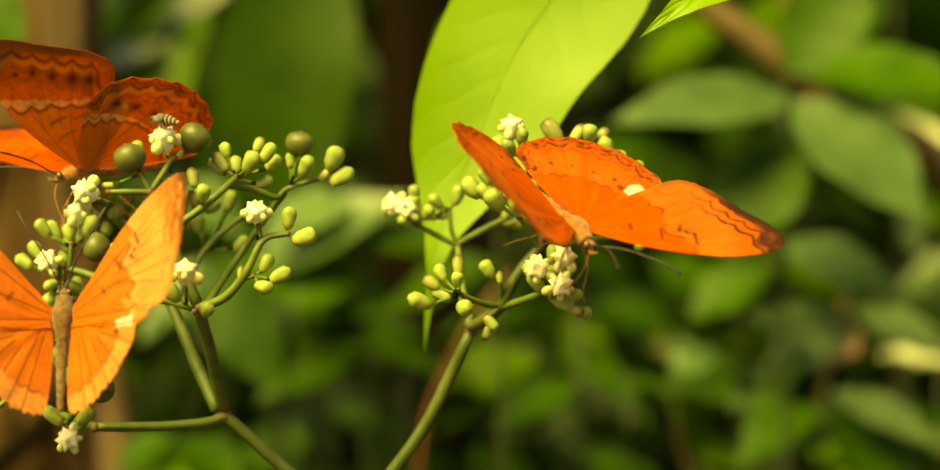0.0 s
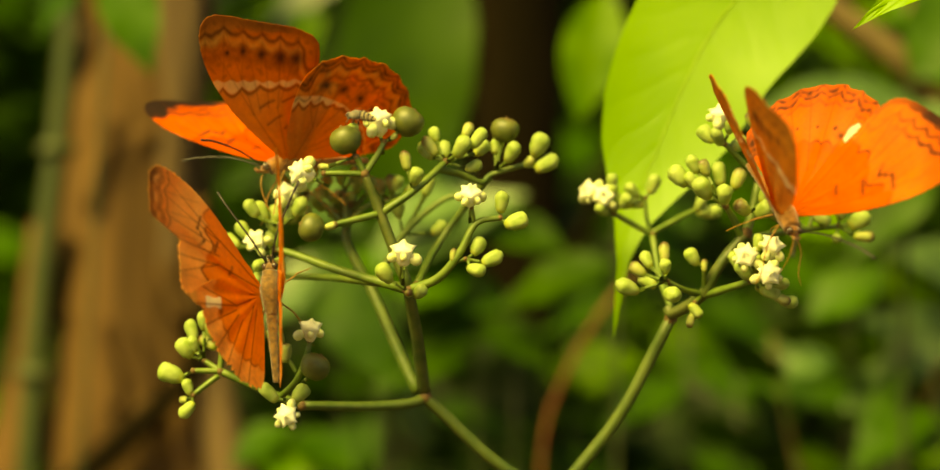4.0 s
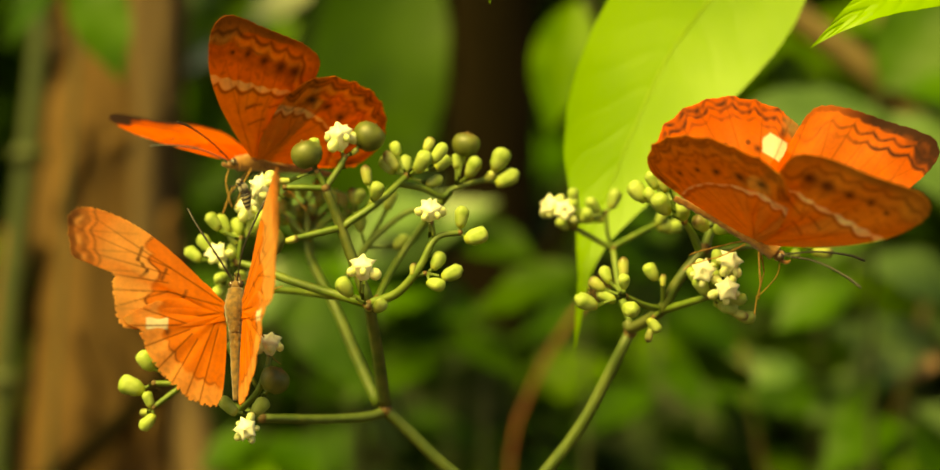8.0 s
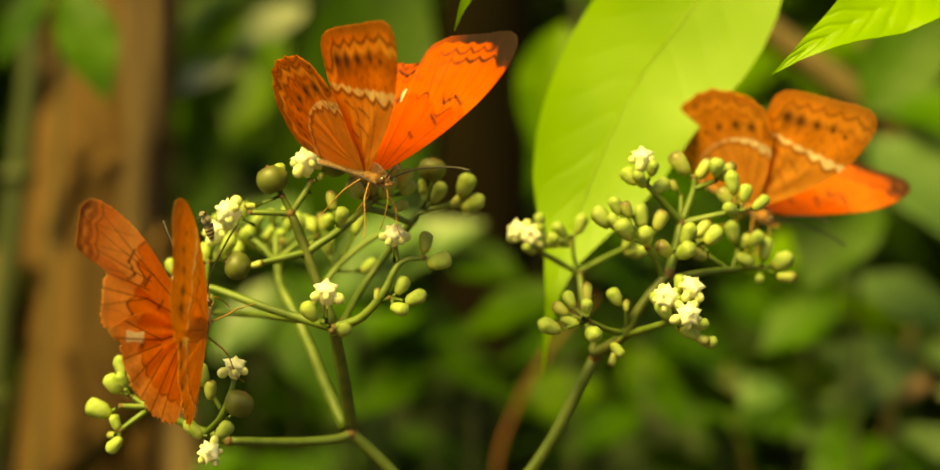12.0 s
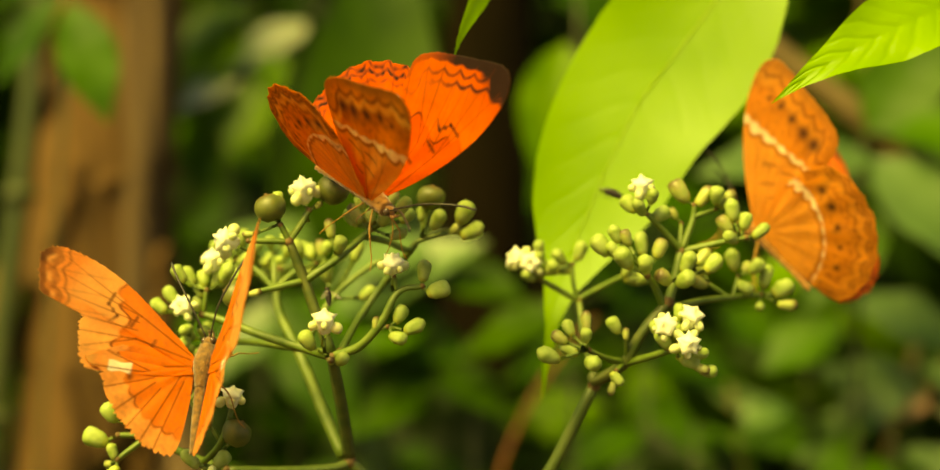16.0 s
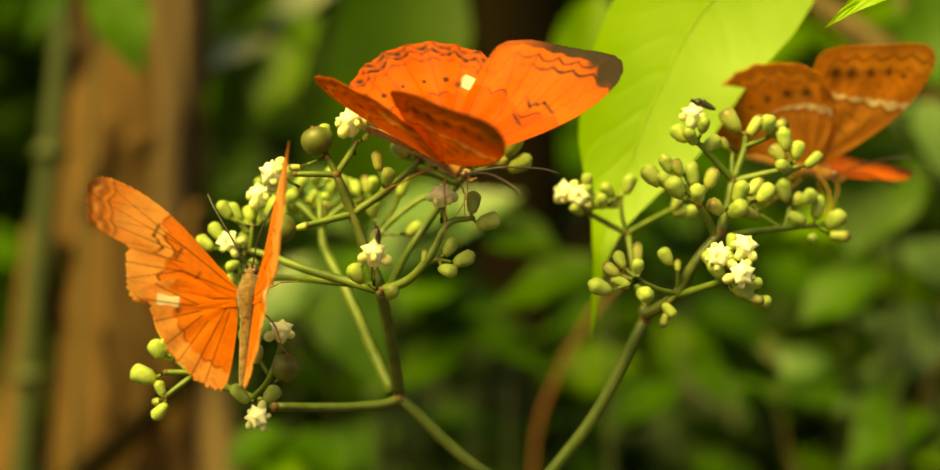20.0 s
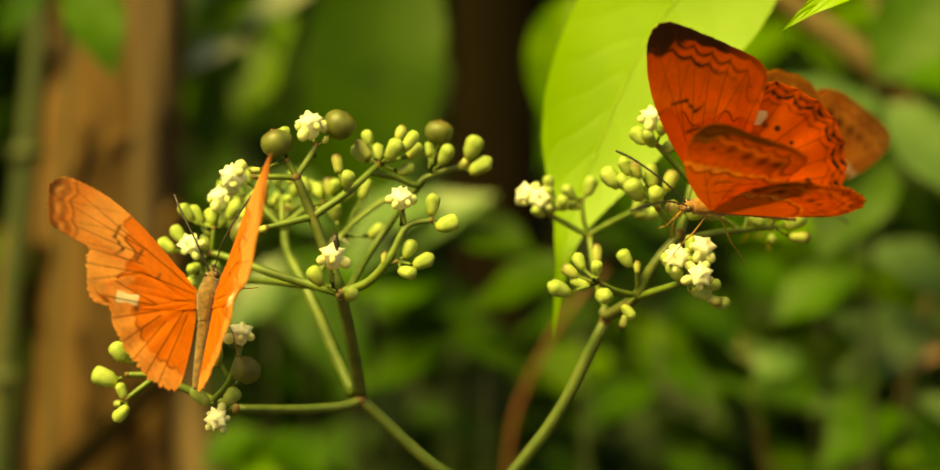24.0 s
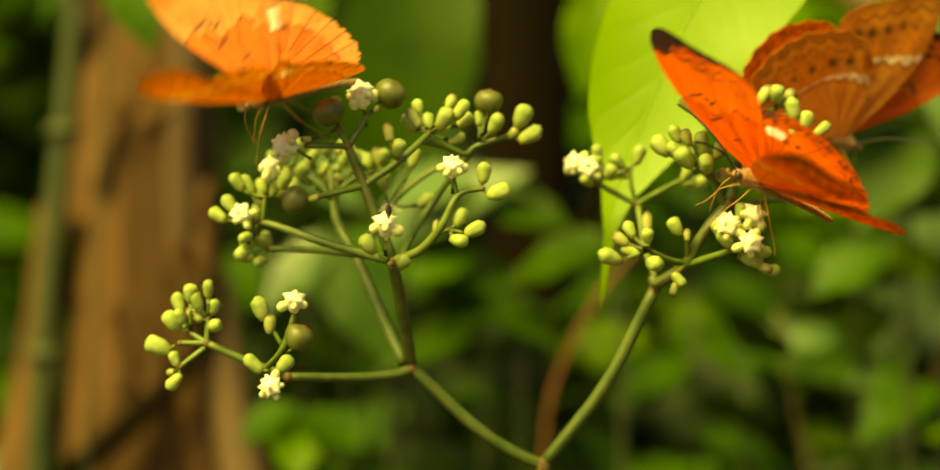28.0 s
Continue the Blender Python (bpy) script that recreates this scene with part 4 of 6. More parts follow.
bud(P, (16.5, -1.5, 61.1), (16.6, -2.0, 54.8), 0.91)
bud(P, (20.5, -5.3, 59.4), (16.6, -2.0, 54.8), 1.11)
berry(P, (18.6, -2.0, 64.9), (16.6, -2.0, 54.8), 0.95)
bud(P, (17.6, 0.3, 62.8), (16.6, -2.0, 54.8), 0.92)
bud(P, (27.1, -3.0, 61.4), (23.3, -2.0, 56.4), 1.3)
bud(P, (29.0, -2.0, 56.9), (23.3, -2.0, 56.4), 1.25)
brown_bud(P, (24.9, -2.0, 57.3), (23.3, -2.0, 56.4), 0.8)
twig(P, [(-3.3, -20.0, 25.7), (3.3, -23.0, 28.4), (8.3, -25.0, 34.0), (12.4, -25.0, 41.5), (18.0, -24.0, 43.1)], 1.1, 0.6)
bud(P, (18.3, -24.0, 46.8), (17.6, -24.0, 43.1), 1.15)
bud(P, (22.0, -24.0, 42.3), (17.6, -24.0, 43.1), 1.2)
twig(P, [(12.0, -25.0, 41.9), (11.3, -26.0, 45.3)], 0.45, 0.45)
flower(P, (10.9, -27.0, 48.0), (0, -9, 13), 1.05)
twig(P, [(6.4, -24.0, 32.3), (10.1, -25.0, 33.3)], 0.6, 0.5)
bud(P, (12.9, -24.0, 36.3), (10.4, -25.0, 33.4), 1.05)
bud(P, (16.3, -25.0, 33.4), (10.4, -25.0, 33.4), 1.15)
bud(P, (12.8, -27.0, 30.8), (10.4, -25.0, 33.4), 1.05)
brown_bud(P, (7.2, -25.0, 34.1), (6.9, -25.0, 32.3), 0.6)
bud(P, (-0.4, -27.0, 25.4), (-3.1, -23.0, 25.3), 1.0)
brown_bud(P, (-2.9, -27.0, 25.0), (-3.1, -23.0, 25.3), 0.7)
bud(P, (-8.7, -26.0, 29.6), (-3.1, -23.0, 25.3), 1.05)
twig(P, [(-4.8, -29.0, 28.6), (-4.1, -35.0, 31.5)], 0.5, 0.5)
flower(P, (-3.9, -37.0, 34.3), (0, -5, 14), 1.1)
bud(P, (-28.0, 23.6, 49.7), (-22.0, 27.0, 42.8), 0.96)
bud(P, (-24.6, 30.4, 47.9), (-22.0, 27.0, 42.8), 1.1)
bud(P, (-25.3, 28.6, 44.0), (-22.0, 27.0, 42.8), 1.09)
bud(P, (-21.9, 29.4, 45.7), (-22.0, 27.0, 42.8), 1.02)
bud(P, (-15.8, 24.6, 51.3), (-22.0, 27.0, 42.8), 1.11)
bud(P, (-19.9, 28.8, 52.0), (-22.0, 27.0, 42.8), 1.05)
bud(P, (-29.8, 23.7, 46.4), (-22.0, 27.0, 42.8), 0.98)
brown_bud(P, (-10.3, 19.1, 51.8), (-6.9, 17.0, 38.9), 1.01)
bud(P, (-8.3, 14.1, 45.8), (-6.9, 17.0, 38.9), 1.12)
bud(P, (-0.9, 17.6, 51.3), (-6.9, 17.0, 38.9), 1.03)
bud(P, (2.4, 16.3, 40.5), (-6.9, 17.0, 38.9), 1.03)
twig(P, [(-22.0, 27.0, 45.1), (-15.7, 27.0, 50.0)], 0.6, 0.5)
twig(P, [(-6.9, 16.0, 38.9), (-1.0, 19.0, 49.8)], 0.5, 0.45)
twig(P, [(33.1, 7.0, -25.8), (48.6, 4.0, -4.9), (60.6, 1.0, 19.4)], 1.5, 1.35, stem_olive)
twig(P, [(59.9, 1.0, 21.7), (61.2, -1.0, 20.7), (67.6, -6.0, 25.6), (71.4, -9.0, 33.0), (77.6, -9.0, 40.8)], 1.35, 1.2, dark_stem)
twig(P, [(67.2, -6.0, 25.6), (63.0, -11.0, 26.6), (58.1, -15.0, 28.7)], 0.8, 0.6)
bud(P, (48.4, -19.0, 27.2), (57.7, -16.0, 28.7), 1.3)
bud(P, (53.3, -14.4, 28.8), (57.7, -16.0, 28.7), 1.1)
bud(P, (53.3, -13.3, 33.8), (57.7, -16.0, 28.7), 0.89)
bud(P, (57.2, -19.4, 32.4), (57.7, -16.0, 28.7), 0.89)
brown_bud(P, (57.4, -14.7, 35.6), (57.7, -16.0, 28.7), 0.99)
brown_bud(P, (51.0, -15.0, 31.4), (57.7, -16.0, 28.7), 0.92)
bud(P, (58.8, -20.0, 25.8), (57.7, -16.0, 28.7), 1.2)
twig(P, [(67.2, -6.0, 25.2), (65.2, -11.0, 23.7)], 0.6, 0.5)
bud(P, (65.3, -13.0, 21.7), (64.7, -13.0, 23.3), 1.0)
brown_bud(P, (64.1, -13.0, 19.5), (64.7, -13.0, 23.3), 0.7)
twig(P, [(68.0, -6.0, 26.1), (67.3, -11.0, 31.7)], 0.6, 0.5)
bud(P, (64.3, -11.0, 34.8), (67.3, -11.0, 32.1), 0.95)
brown_bud(P, (67.3, -11.0, 32.6), (67.3, -11.0, 32.1), 0.6)
twig(P, [(68.1, -6.0, 25.4), (73.0, -12.0, 27.3), (77.8, -18.0, 29.3)], 0.95, 0.7)
flower(P, (76.2, -21.0, 34.9), (-4, -12, 5), 1.1)
flower(P, (82.1, -20.0, 37.3), (2, -8, 10), 1.1)
flower(P, (81.1, -23.0, 31.0), (2, -14, 3), 1.1)
bud(P, (79.7, -15.0, 38.4), (79.1, -18.0, 29.5), 0.94)
bud(P, (79.1, -17.2, 33.4), (79.1, -18.0, 29.5), 1.08)
bud(P, (84.1, -19.4, 28.5), (79.1, -18.0, 29.5), 0.93)
bud(P, (83.5, -16.8, 34.8), (79.1, -18.0, 29.5), 0.92)
bud(P, (80.4, -15.6, 27.8), (79.1, -18.0, 29.5), 0.9)
bud(P, (74.3, -14.7, 34.3), (79.1, -18.0, 29.5), 1.04)
bud(P, (75.7, -19.8, 31.9), (79.1, -18.0, 29.5), 1.09)
bud(P, (82.4, -18.7, 26.8), (79.1, -18.0, 29.5), 1.06)
brown_bud(P, (84.8, -19.0, 25.2), (79.1, -18.0, 29.5), 0.9)
bud(P, (86.8, -18.0, 24.5), (79.1, -18.0, 29.5), 0.9)
twig(P, [(60.5, 2.0, 22.1), (58.4, 11.0, 29.6), (57.0, 19.0, 40.1)], 0.8, 0.75)
twig(P, [(57.0, 19.0, 40.1), (51.1, 18.0, 43.1), (46.7, 17.0, 45.4)], 0.75, 0.6)
twig(P, [(57.0, 19.0, 40.5), (62.9, 22.0, 43.8), (68.7, 25.0, 46.8)], 0.75, 0.6)
twig(P, [(56.5, 19.0, 40.9), (55.4, 19.0, 44.5), (55.0, 19.0, 49.4)], 0.6, 0.5)
flower(P, (40.7, 16.0, 50.6), (-9, -9, 6), 1.05)
flower(P, (44.1, 14.0, 49.4), (-2, -13, 5), 1.05)
bud(P, (46.2, 13.8, 53.2), (47.0, 17.0, 45.9), 0.99)
bud(P, (43.7, 14.1, 46.3), (47.0, 17.0, 45.9), 0.89)
bud(P, (46.9, 15.6, 48.3), (47.0, 17.0, 45.9), 1.08)
bud(P, (49.5, 13.9, 48.4), (47.0, 17.0, 45.9), 0.96)
bud(P, (46.3, 14.1, 50.9), (47.0, 17.0, 45.9), 0.96)
bud(P, (51.4, 17.2, 51.3), (55.1, 19.0, 49.4), 1.0)
bud(P, (57.0, 19.0, 53.0), (55.1, 19.0, 49.4), 1.1)
bud(P, (49.7, 20.9, 48.0), (55.1, 19.0, 49.4), 1.03)
bud(P, (52.9, 20.8, 48.0), (55.1, 19.0, 49.4), 0.98)
bud(P, (70.8, 26.0, 46.3), (68.9, 25.0, 47.1), 0.88)
bud(P, (73.2, 27.2, 46.1), (68.9, 25.0, 47.1), 1.12)
bud(P, (69.8, 24.4, 48.5), (68.9, 25.0, 47.1), 0.99)
twig(P, [(77.6, -9.0, 40.8), (78.9, -8.0, 45.5), (80.6, -6.0, 53.4)], 1.15, 0.95)
twig(P, [(80.6, -6.0, 53.4), (75.9, -9.0, 58.1), (71.5, -12.0, 62.1)], 0.85, 0.6)
flower(P, (70.0, -14.0, 68.4), (-1, -5, 14), 1.05)
bud(P, (67.3, -9.9, 64.4), (71.5, -12.0, 62.4), 1.09)
bud(P, (69.6, -15.1, 63.4), (71.5, -12.0, 62.4), 1.11)
bud(P, (72.5, -14.9, 66.2), (71.5, -12.0, 62.4), 0.89)
bud(P, (75.2, -9.0, 62.1), (71.5, -12.0, 62.4), 1.1)
twig(P, [(81.0, -6.0, 53.8), (83.5, -5.0, 61.0), (83.8, -5.0, 64.8)], 0.9, 0.6)
twig(P, [(83.7, -5.0, 61.8), (89.1, -4.0, 63.9)], 0.7, 0.5)
twig(P, [(80.6, -5.0, 54.5), (81.1, -1.0, 60.2)], 0.7, 0.5)
brown_bud(P, (80.1, -5.0, 68.0), (83.8, -5.0, 64.4), 1.35)
brown_bud(P, (86.1, -5.0, 66.8), (83.8, -5.0, 64.4), 1.25)
bud(P, (89.0, -7.2, 67.2), (89.1, -4.0, 63.9), 1.1)
brown_bud(P, (91.8, -4.5, 66.2), (89.1, -4.0, 63.9), 1.06)
brown_bud(P, (79.1, -1.0, 62.7), (81.1, -1.0, 60.4), 0.7)
twig(P, [(81.0, -6.0, 53.2), (88.9, -7.0, 55.3), (96.5, -7.0, 57.0)], 0.85, 0.6)
bud(P, (92.9, -7.0, 63.6), (95.0, -7.0, 56.9), 1.25)
brown_bud(P, (91.2, -7.0, 60.1), (95.0, -7.0, 56.9), 1.05)
bud(P, (92.3, -10.0, 56.7), (95.0, -7.0, 56.9), 0.95)
bud(P, (96.2, -7.0, 61.1), (95.0, -7.0, 56.9), 1.05)
bud(P, (99.9, -7.0, 58.5), (95.0, -7.0, 56.9), 1.05)
twig(P, [(76.5, -9.0, 39.5), (74.4, -11.0, 43.7), (72.0, -13.0, 47.0)], 0.95, 0.7)
bud(P, (60.6, -13.0, 54.0), (71.6, -13.0, 47.2), 1.2)
bud(P, (63.9, -15.0, 56.8), (71.6, -13.0, 47.2), 0.94)
brown_bud(P, (66.5, -15.1, 56.0), (71.6, -13.0, 47.2), 0.98)
bud(P, (63.6, -14.5, 53.0), (71.6, -13.0, 47.2), 0.94)
bud(P, (66.0, -17.0, 51.1), (71.6, -13.0, 47.2), 1.25)
bud(P, (70.4, -12.0, 54.6), (71.6, -13.0, 47.2), 1.2)
brown_bud(P, (74.9, -12.0, 53.7), (71.6, -13.0, 47.2), 1.2)
bud(P, (71.1, -18.0, 49.6), (71.6, -13.0, 47.2), 1.15)
brown_bud(P, (75.9, -14.0, 46.6), (78.5, -11.0, 45.9), 1.1)
bud(P, (81.8, -13.0, 50.5), (78.5, -11.0, 45.9), 1.25)
bud(P, (81.1, -15.0, 46.3), (78.5, -11.0, 45.9), 1.3)
brown_bud(P, (85.9, -7.0, 51.9), (78.5, -11.0, 45.9), 1.09)
bud(P, (88.4, -7.0, 50.3), (78.5, -11.0, 45.9), 1.2)
twig(P, [(77.7, -8.0, 39.3), (86.7, 1.0, 41.1), (95.3, 7.0, 42.2), (102.8, 11.0, 43.0)], 0.9, 0.6)
twig(P, [(94.3, 6.0, 42.1), (89.1, 7.0, 45.5)], 0.5, 0.4)
twig(P, [(95.3, 7.0, 42.4), (96.7, 9.0, 47.3)], 0.5, 0.4)
bud(P, (95.3, 9.0, 51.6), (96.7, 9.0, 47.7), 1.25)
brown_bud(P, (99.1, 11.9, 49.6), (96.7, 9.0, 47.7), 0.89)
bud(P, (98.4, 7.9, 44.7), (96.7, 9.0, 47.7), 1.01)
bud(P, (101.3, 8.0, 50.0), (96.7, 9.0, 47.7), 1.07)
bud(P, (104.0, 11.0, 47.5), (102.8, 11.0, 43.0), 1.3)
bud(P, (108.6, 11.0, 44.5), (102.8, 11.0, 43.0), 1.25)
brown_bud(P, (109.5, 11.0, 40.5), (102.8, 11.0, 43.0), 1.0)
bud(P, (102.3, 8.0, 40.0), (102.8, 11.0, 43.0), 0.88)
bud(P, (107.3, 11.6, 44.9), (102.8, 11.0, 43.0), 0.95)
bud(P, (87.5, 9.4, 49.7), (89.1, 7.0, 45.7), 1.0)
brown_bud(P, (86.2, 5.1, 45.7), (89.1, 7.0, 45.7), 1.07)

# the buds at the back of the larger head
twig(P, [(-21.4, 13.0, 40.9), (-26.6, 15.0, 45.9), (-32.0, 18.0, 48.4)], 0.8, 0.55)
twig(P, [(-21.4, 13.0, 40.9), (-21.9, 15.0, 46.7), (-22.5, 19.0, 50.1)], 0.8, 0.55)
twig(P, [(-21.4, 13.0, 40.9), (-16.4, 15.0, 45.7), (-11.4, 17.0, 48.0)], 0.8, 0.55)
bud(P, (-37.2, 16.0, 51.4), (-32.0, 18.0, 48.4), 0.86)
bud(P, (-34.4, 22.0, 53.5), (-32.0, 18.0, 48.4), 0.92)
bud(P, (-30.3, 16.0, 54.3), (-32.0, 18.0, 48.4), 0.98)
bud(P, (-27.8, 22.0, 51.7), (-32.0, 18.0, 48.4), 1.04)
bud(P, (-23.4, 17.0, 53.1), (-22.5, 19.0, 50.1), 0.86)
bud(P, (-20.4, 23.0, 54.4), (-22.5, 19.0, 50.1), 0.92)
bud(P, (-16.2, 15.0, 51.9), (-11.4, 17.0, 48.0), 0.98)
bud(P, (-13.3, 21.0, 50.9), (-11.4, 17.0, 48.0), 1.04)
bud(P, (-21.0, 17.0, 48.5), (-22.5, 19.0, 50.1), 0.86)
bud(P, (-25.5, 23.0, 47.9), (-22.5, 19.0, 50.1), 0.92)
bud(P, (-29.4, 16.0, 48.4), (-32.0, 18.0, 48.4), 0.98)
bud(P, (-34.4, 22.0, 48.1), (-32.0, 18.0, 48.4), 1.04)
bud(P, (-8.5, 15.0, 52.0), (-11.4, 17.0, 48.0), 0.86)
bud(P, (-5.5, 21.0, 50.1), (-11.4, 17.0, 48.0), 0.92)
bud(P, (-31.7, 16.0, 44.4), (-32.0, 18.0, 48.4), 0.98)
bud(P, (-13.3, 21.0, 45.6), (-11.4, 17.0, 48.0), 1.04)
bud(P, (-37.6, 16.0, 45.5), (-32.0, 18.0, 48.4), 0.86)
bud(P, (-35.6, 22.0, 42.6), (-32.0, 18.0, 48.4), 0.92)

# ---- butterflies ----
def outline(points, steps=17):
    return smooth_line([(x, y, 0) for x, y in points], steps)


FORE = [(0.0, 2.2), (6, 8.0), (14, 14.8), (22, 19.8), (29, 22.4), (33.8, 23.0), (36.9, 21.4), (37.2, 17.5), (35.6, 11.0), (34.0, 4.8), (32.0, -1.0), (29.4, -4.2), (24.8, -4.9), (15, -4.2), (6, -3.0), (0.0, -1.8)]
HIND = [(0.0, 1.0), (8, 2.2), (17, 1.0), (23.6, -1.4), (26.4, -5.6), (26.6, -12.0), (24.2, -18.4), (21.4, -22.8), (16.4, -26.6), (10.2, -28.8), (4.6, -28.4), (0.2, -26.4), (-1.2, -20), (-1.0, -10), (-0.2, -2.5)]
HIND_WORN = [(0.0, 1.0), (8, 2.2), (17, 0.6), (22.4, -2.6), (25.2, -4.6), (24.0, -6.0), (21.2, -7.0), (19.4, -11.0), (16.6, -14.6), (13.8, -17.2), (11.0, -19.2), (8.2, -20.8), (5.0, -21.8), (1.8, -21.6), (0.4, -18), (-0.2, -9), (0.0, -2.5)]
FORE_TORN = [(0.0, 2.2), (6, 8.0), (14, 14.8), (22, 19.8), (29, 22.2), (33.8, 22.6), (37.2, 20.6), (37.6, 17.0), (37.0, 12.2), (35.4, 11.0), (31.4, 11.4), (27.2, 11.0), (26.8, 9.6), (27.2, 4.0), (26.4, -1.8), (24.0, -4.2), (15, -3.8), (6, -3.0), (0.0, -1.8)]


def bell(d, w):
    return np.exp(-(d / w) ** 2)


def line_gap(x, y, a, b):
    """Distance of points from a straight piece."""
    ax, ay = a
    dx, dy = b[0] - ax, b[1] - ay
    s = np.clip(((x - ax) * dx + (y - ay) * dy) / (dx * dx + dy * dy), 0, 1)
    return np.hypot(x - ax - s * dx, y - ay - s * dy)


def mix_in(col, other, k):
    k = np.clip(k, 0, 1)[:, None]
    return col * (1 - k) + np.array(other) * k


def fore_tints(x, y, edge, upper, tone):
    """Scale colours of a forewing: upper or under side. edge: distance from the outer margin."""
    r = np.hypot(x, y)
    cell = ((y - 0.2) / 4.3) % 1.0
    arc = np.sin(np.pi * cell)
    nerve = np.clip(1 - np.minimum(cell, 1 - cell) / 0.09, 0, 1)
    mottle = 0.5 + 0.5 * np.sin(x * 1.7 + 1.3 * np.sin(y * 1.1)) * np.sin(y * 1.5 + np.sin(x * 0.9))
    if upper:
        col = np.tile(np.array(tone["base"]), (len(x), 1))
        gap = x - 17.6 + 0.05 * y - 2.2 * arc * (0.55 + 0.45 * np.sin(y * 0.55 + 0.4)) + 1.6 * bell(y - 8.5, 2.4)
        col = mix_in(col, tone["disc"], np.clip(gap / 0.8, 0, 1) * np.clip((37 - r) / 6, 0.35, 1) * 0.95)
        col = mix_in(col, tone["root"], np.clip((15 - r) / 12, 0, 1) * 0.7)
        dark, dk = tone["dark"], tone["mark"]
        fade = np.clip((y + 5) / 17, 0.12, 1) * dk
        col = mix_in(col, dark, np.clip((np.hypot(x - 38.5, y - 23.0) - tone["tip"] - 1.6 * arc) / -1.6, 0, 1) * (1 - tone["worn"] * 0.5 * mottle))
        col = mix_in(col, dark, bell(gap, 0.26 + 0.10 * tone["worn"]) * np.clip(0.45 + 0.4 * tone["worn"] + 0.75 * np.sin(y * 0.75 + 0.6), 0.12, 1) * 0.9)
        col = mix_in(col, dark, np.clip((0.8 + 1.5 * fade + 0.5 * arc - edge) / 0.5, 0, 1) * np.clip(fade * 1.1 + 0.25, 0, 1))
        col = mix_in(col, dark, bell(edge - 3.0 - arc * 1.3, 0.42) * np.clip(fade * 1.3 + 0.1, 0, 1) * (0.65 + 0.35 * mottle))
        col = mix_in(col, dark, bell(edge - 5.4 - arc * 1.0, 0.45) * np.clip(fade * 1.7 - 0.55, 0, 1))
        worn = tone["worn"] * np.clip((y - 4) / 7, 0, 1)
        col = mix_in(col, dark, np.clip((3.6 + 0.9 * arc - edge) / 0.9, 0, 1) * worn * 0.62 * (0.5 + 0.5 * mottle))
        col = mix_in(col, tone["disc"], bell(edge - 2.1, 0.6) * np.clip(arc * 2 - 0.9, 0, 1) * worn * 0.7)
        col = mix_in(col, dark, bell(edge - 5.0 - 0.9 * arc, 0.4) * worn * 0.55)
        for k, (cx, cy) in enumerate(((29.3, 11.0), (28.2, 6.7), (27.2, 2.4), (25.8, -1.6))):
            col = mix_in(col, dark, bell(np.hypot(x - cx, y - cy), 0.5) * (0.55 - 0.1 * k) * np.clip(dk * 2 - 1, 0, 1))
        for a, b in (((14, 9.5), (15.2, 7.2)), ((19.8, 14.5), (20.9, 11.6)), ((20.9, 11.6), (18.9, 9.2)), ((18.9, 9.2), (20.6, 7.6)), ((9.5, 5), (10.4, 3.2))):
            col = mix_in(col, dark, bell(line_gap(x, y, a, b) + 0.2 * np.sin(3 * x + 2 * y), 0.36) * 0.85)
        col = mix_in(col, dark, nerve * np.clip((edge - 1.0) / 2, 0, 1) * np.clip((x - 19) / 3, 0, 1) * 0.30 * tone["veined"])
    else:
        mid = 19.9 + 0.06 * y
        col = np.tile(np.array(tone["under"]), (len(x), 1))
        col = mix_in(col, tone["under_in"], np.clip((mid - x) / 1.0, 0, 1) * 0.95)
        col = mix_in(col, tone["under_dark"], np.clip((mottle - 0.62) / 0.3, 0, 1) * np.clip((x - mid) / 2, 0, 1) * 0.28)
        w = tone["slim"] * (1.5 + 1.2 * np.clip((y - 8) / 7, 0, 1))
        inner = mid - w * (0.15 + 0.75 * arc)
        col = mix_in(col, tone["under_dark"], bell(x - inner + 0.5, 0.5) * 0.75)
        col = mix_in(col, tone["band"], np.clip((x - inner) / 0.35, 0, 1) * np.clip((mid + 0.5 * w + 0.25 * np.sin(y * 2.1) - x) / 0.5, 0, 1) * (0.75 + 0.25 * arc))
        col = mix_in(col, tone["under_dark"], np.clip((3.0 - edge) / 2.0, 0, 1) * 0.45)
        col = mix_in(col, (0.92, 0.40, 0.11), bell(edge - 4.0 - arc * 1.5, 0.75) * tone["lune"] * (0.55 + 0.45 * mottle))
        col = mix_in(col, tone["under_dark"], bell(edge - 2.6 - arc * 1.3, 0.5) * 0.7)
        col = mix_in(col, tone["under_dark"], bell(edge - 8.2 - arc * 0.8, 1.3) * tone["lune"] * 0.55 * np.clip((x - mid - 1.5) / 1.5, 0, 1))
        col = mix_in(col, tone["under_dark"], bell(edge - 6.2 - arc, 0.6) * 0.35)
        for cx, cy, q in ((25.6, 0.6, 1.5), (26.4, 4.4, 1.3), (27.6, 8.8, 0.85), (28.6, 13.0, 0.7), (28.6, 16.6, 0.5)):
            col = mix_in(col, (0.016, 0.007, 0.005), bell(np.hypot((x - cx) * 0.8, y - cy), q * (1 + 0.3 * tone["lune"])) * 0.95)
        for a, b in (((10, 6.5), (12, 3.5)), ((14.5, 8.5), (16.0, 5.5)), ((15.5, 3.4), (16.4, 0.4)), ((8.6, 2.4), (9.6, 0.6))):
            col = mix_in(col, tone["under_dark"], bell(line_gap(x, y, a, b), 0.34) * 0.7)
        col = mix_in(col, tone["under_dark"], nerve * np.clip((x - mid) / 2, 0, 1) * 0.35 * tone["veined"])
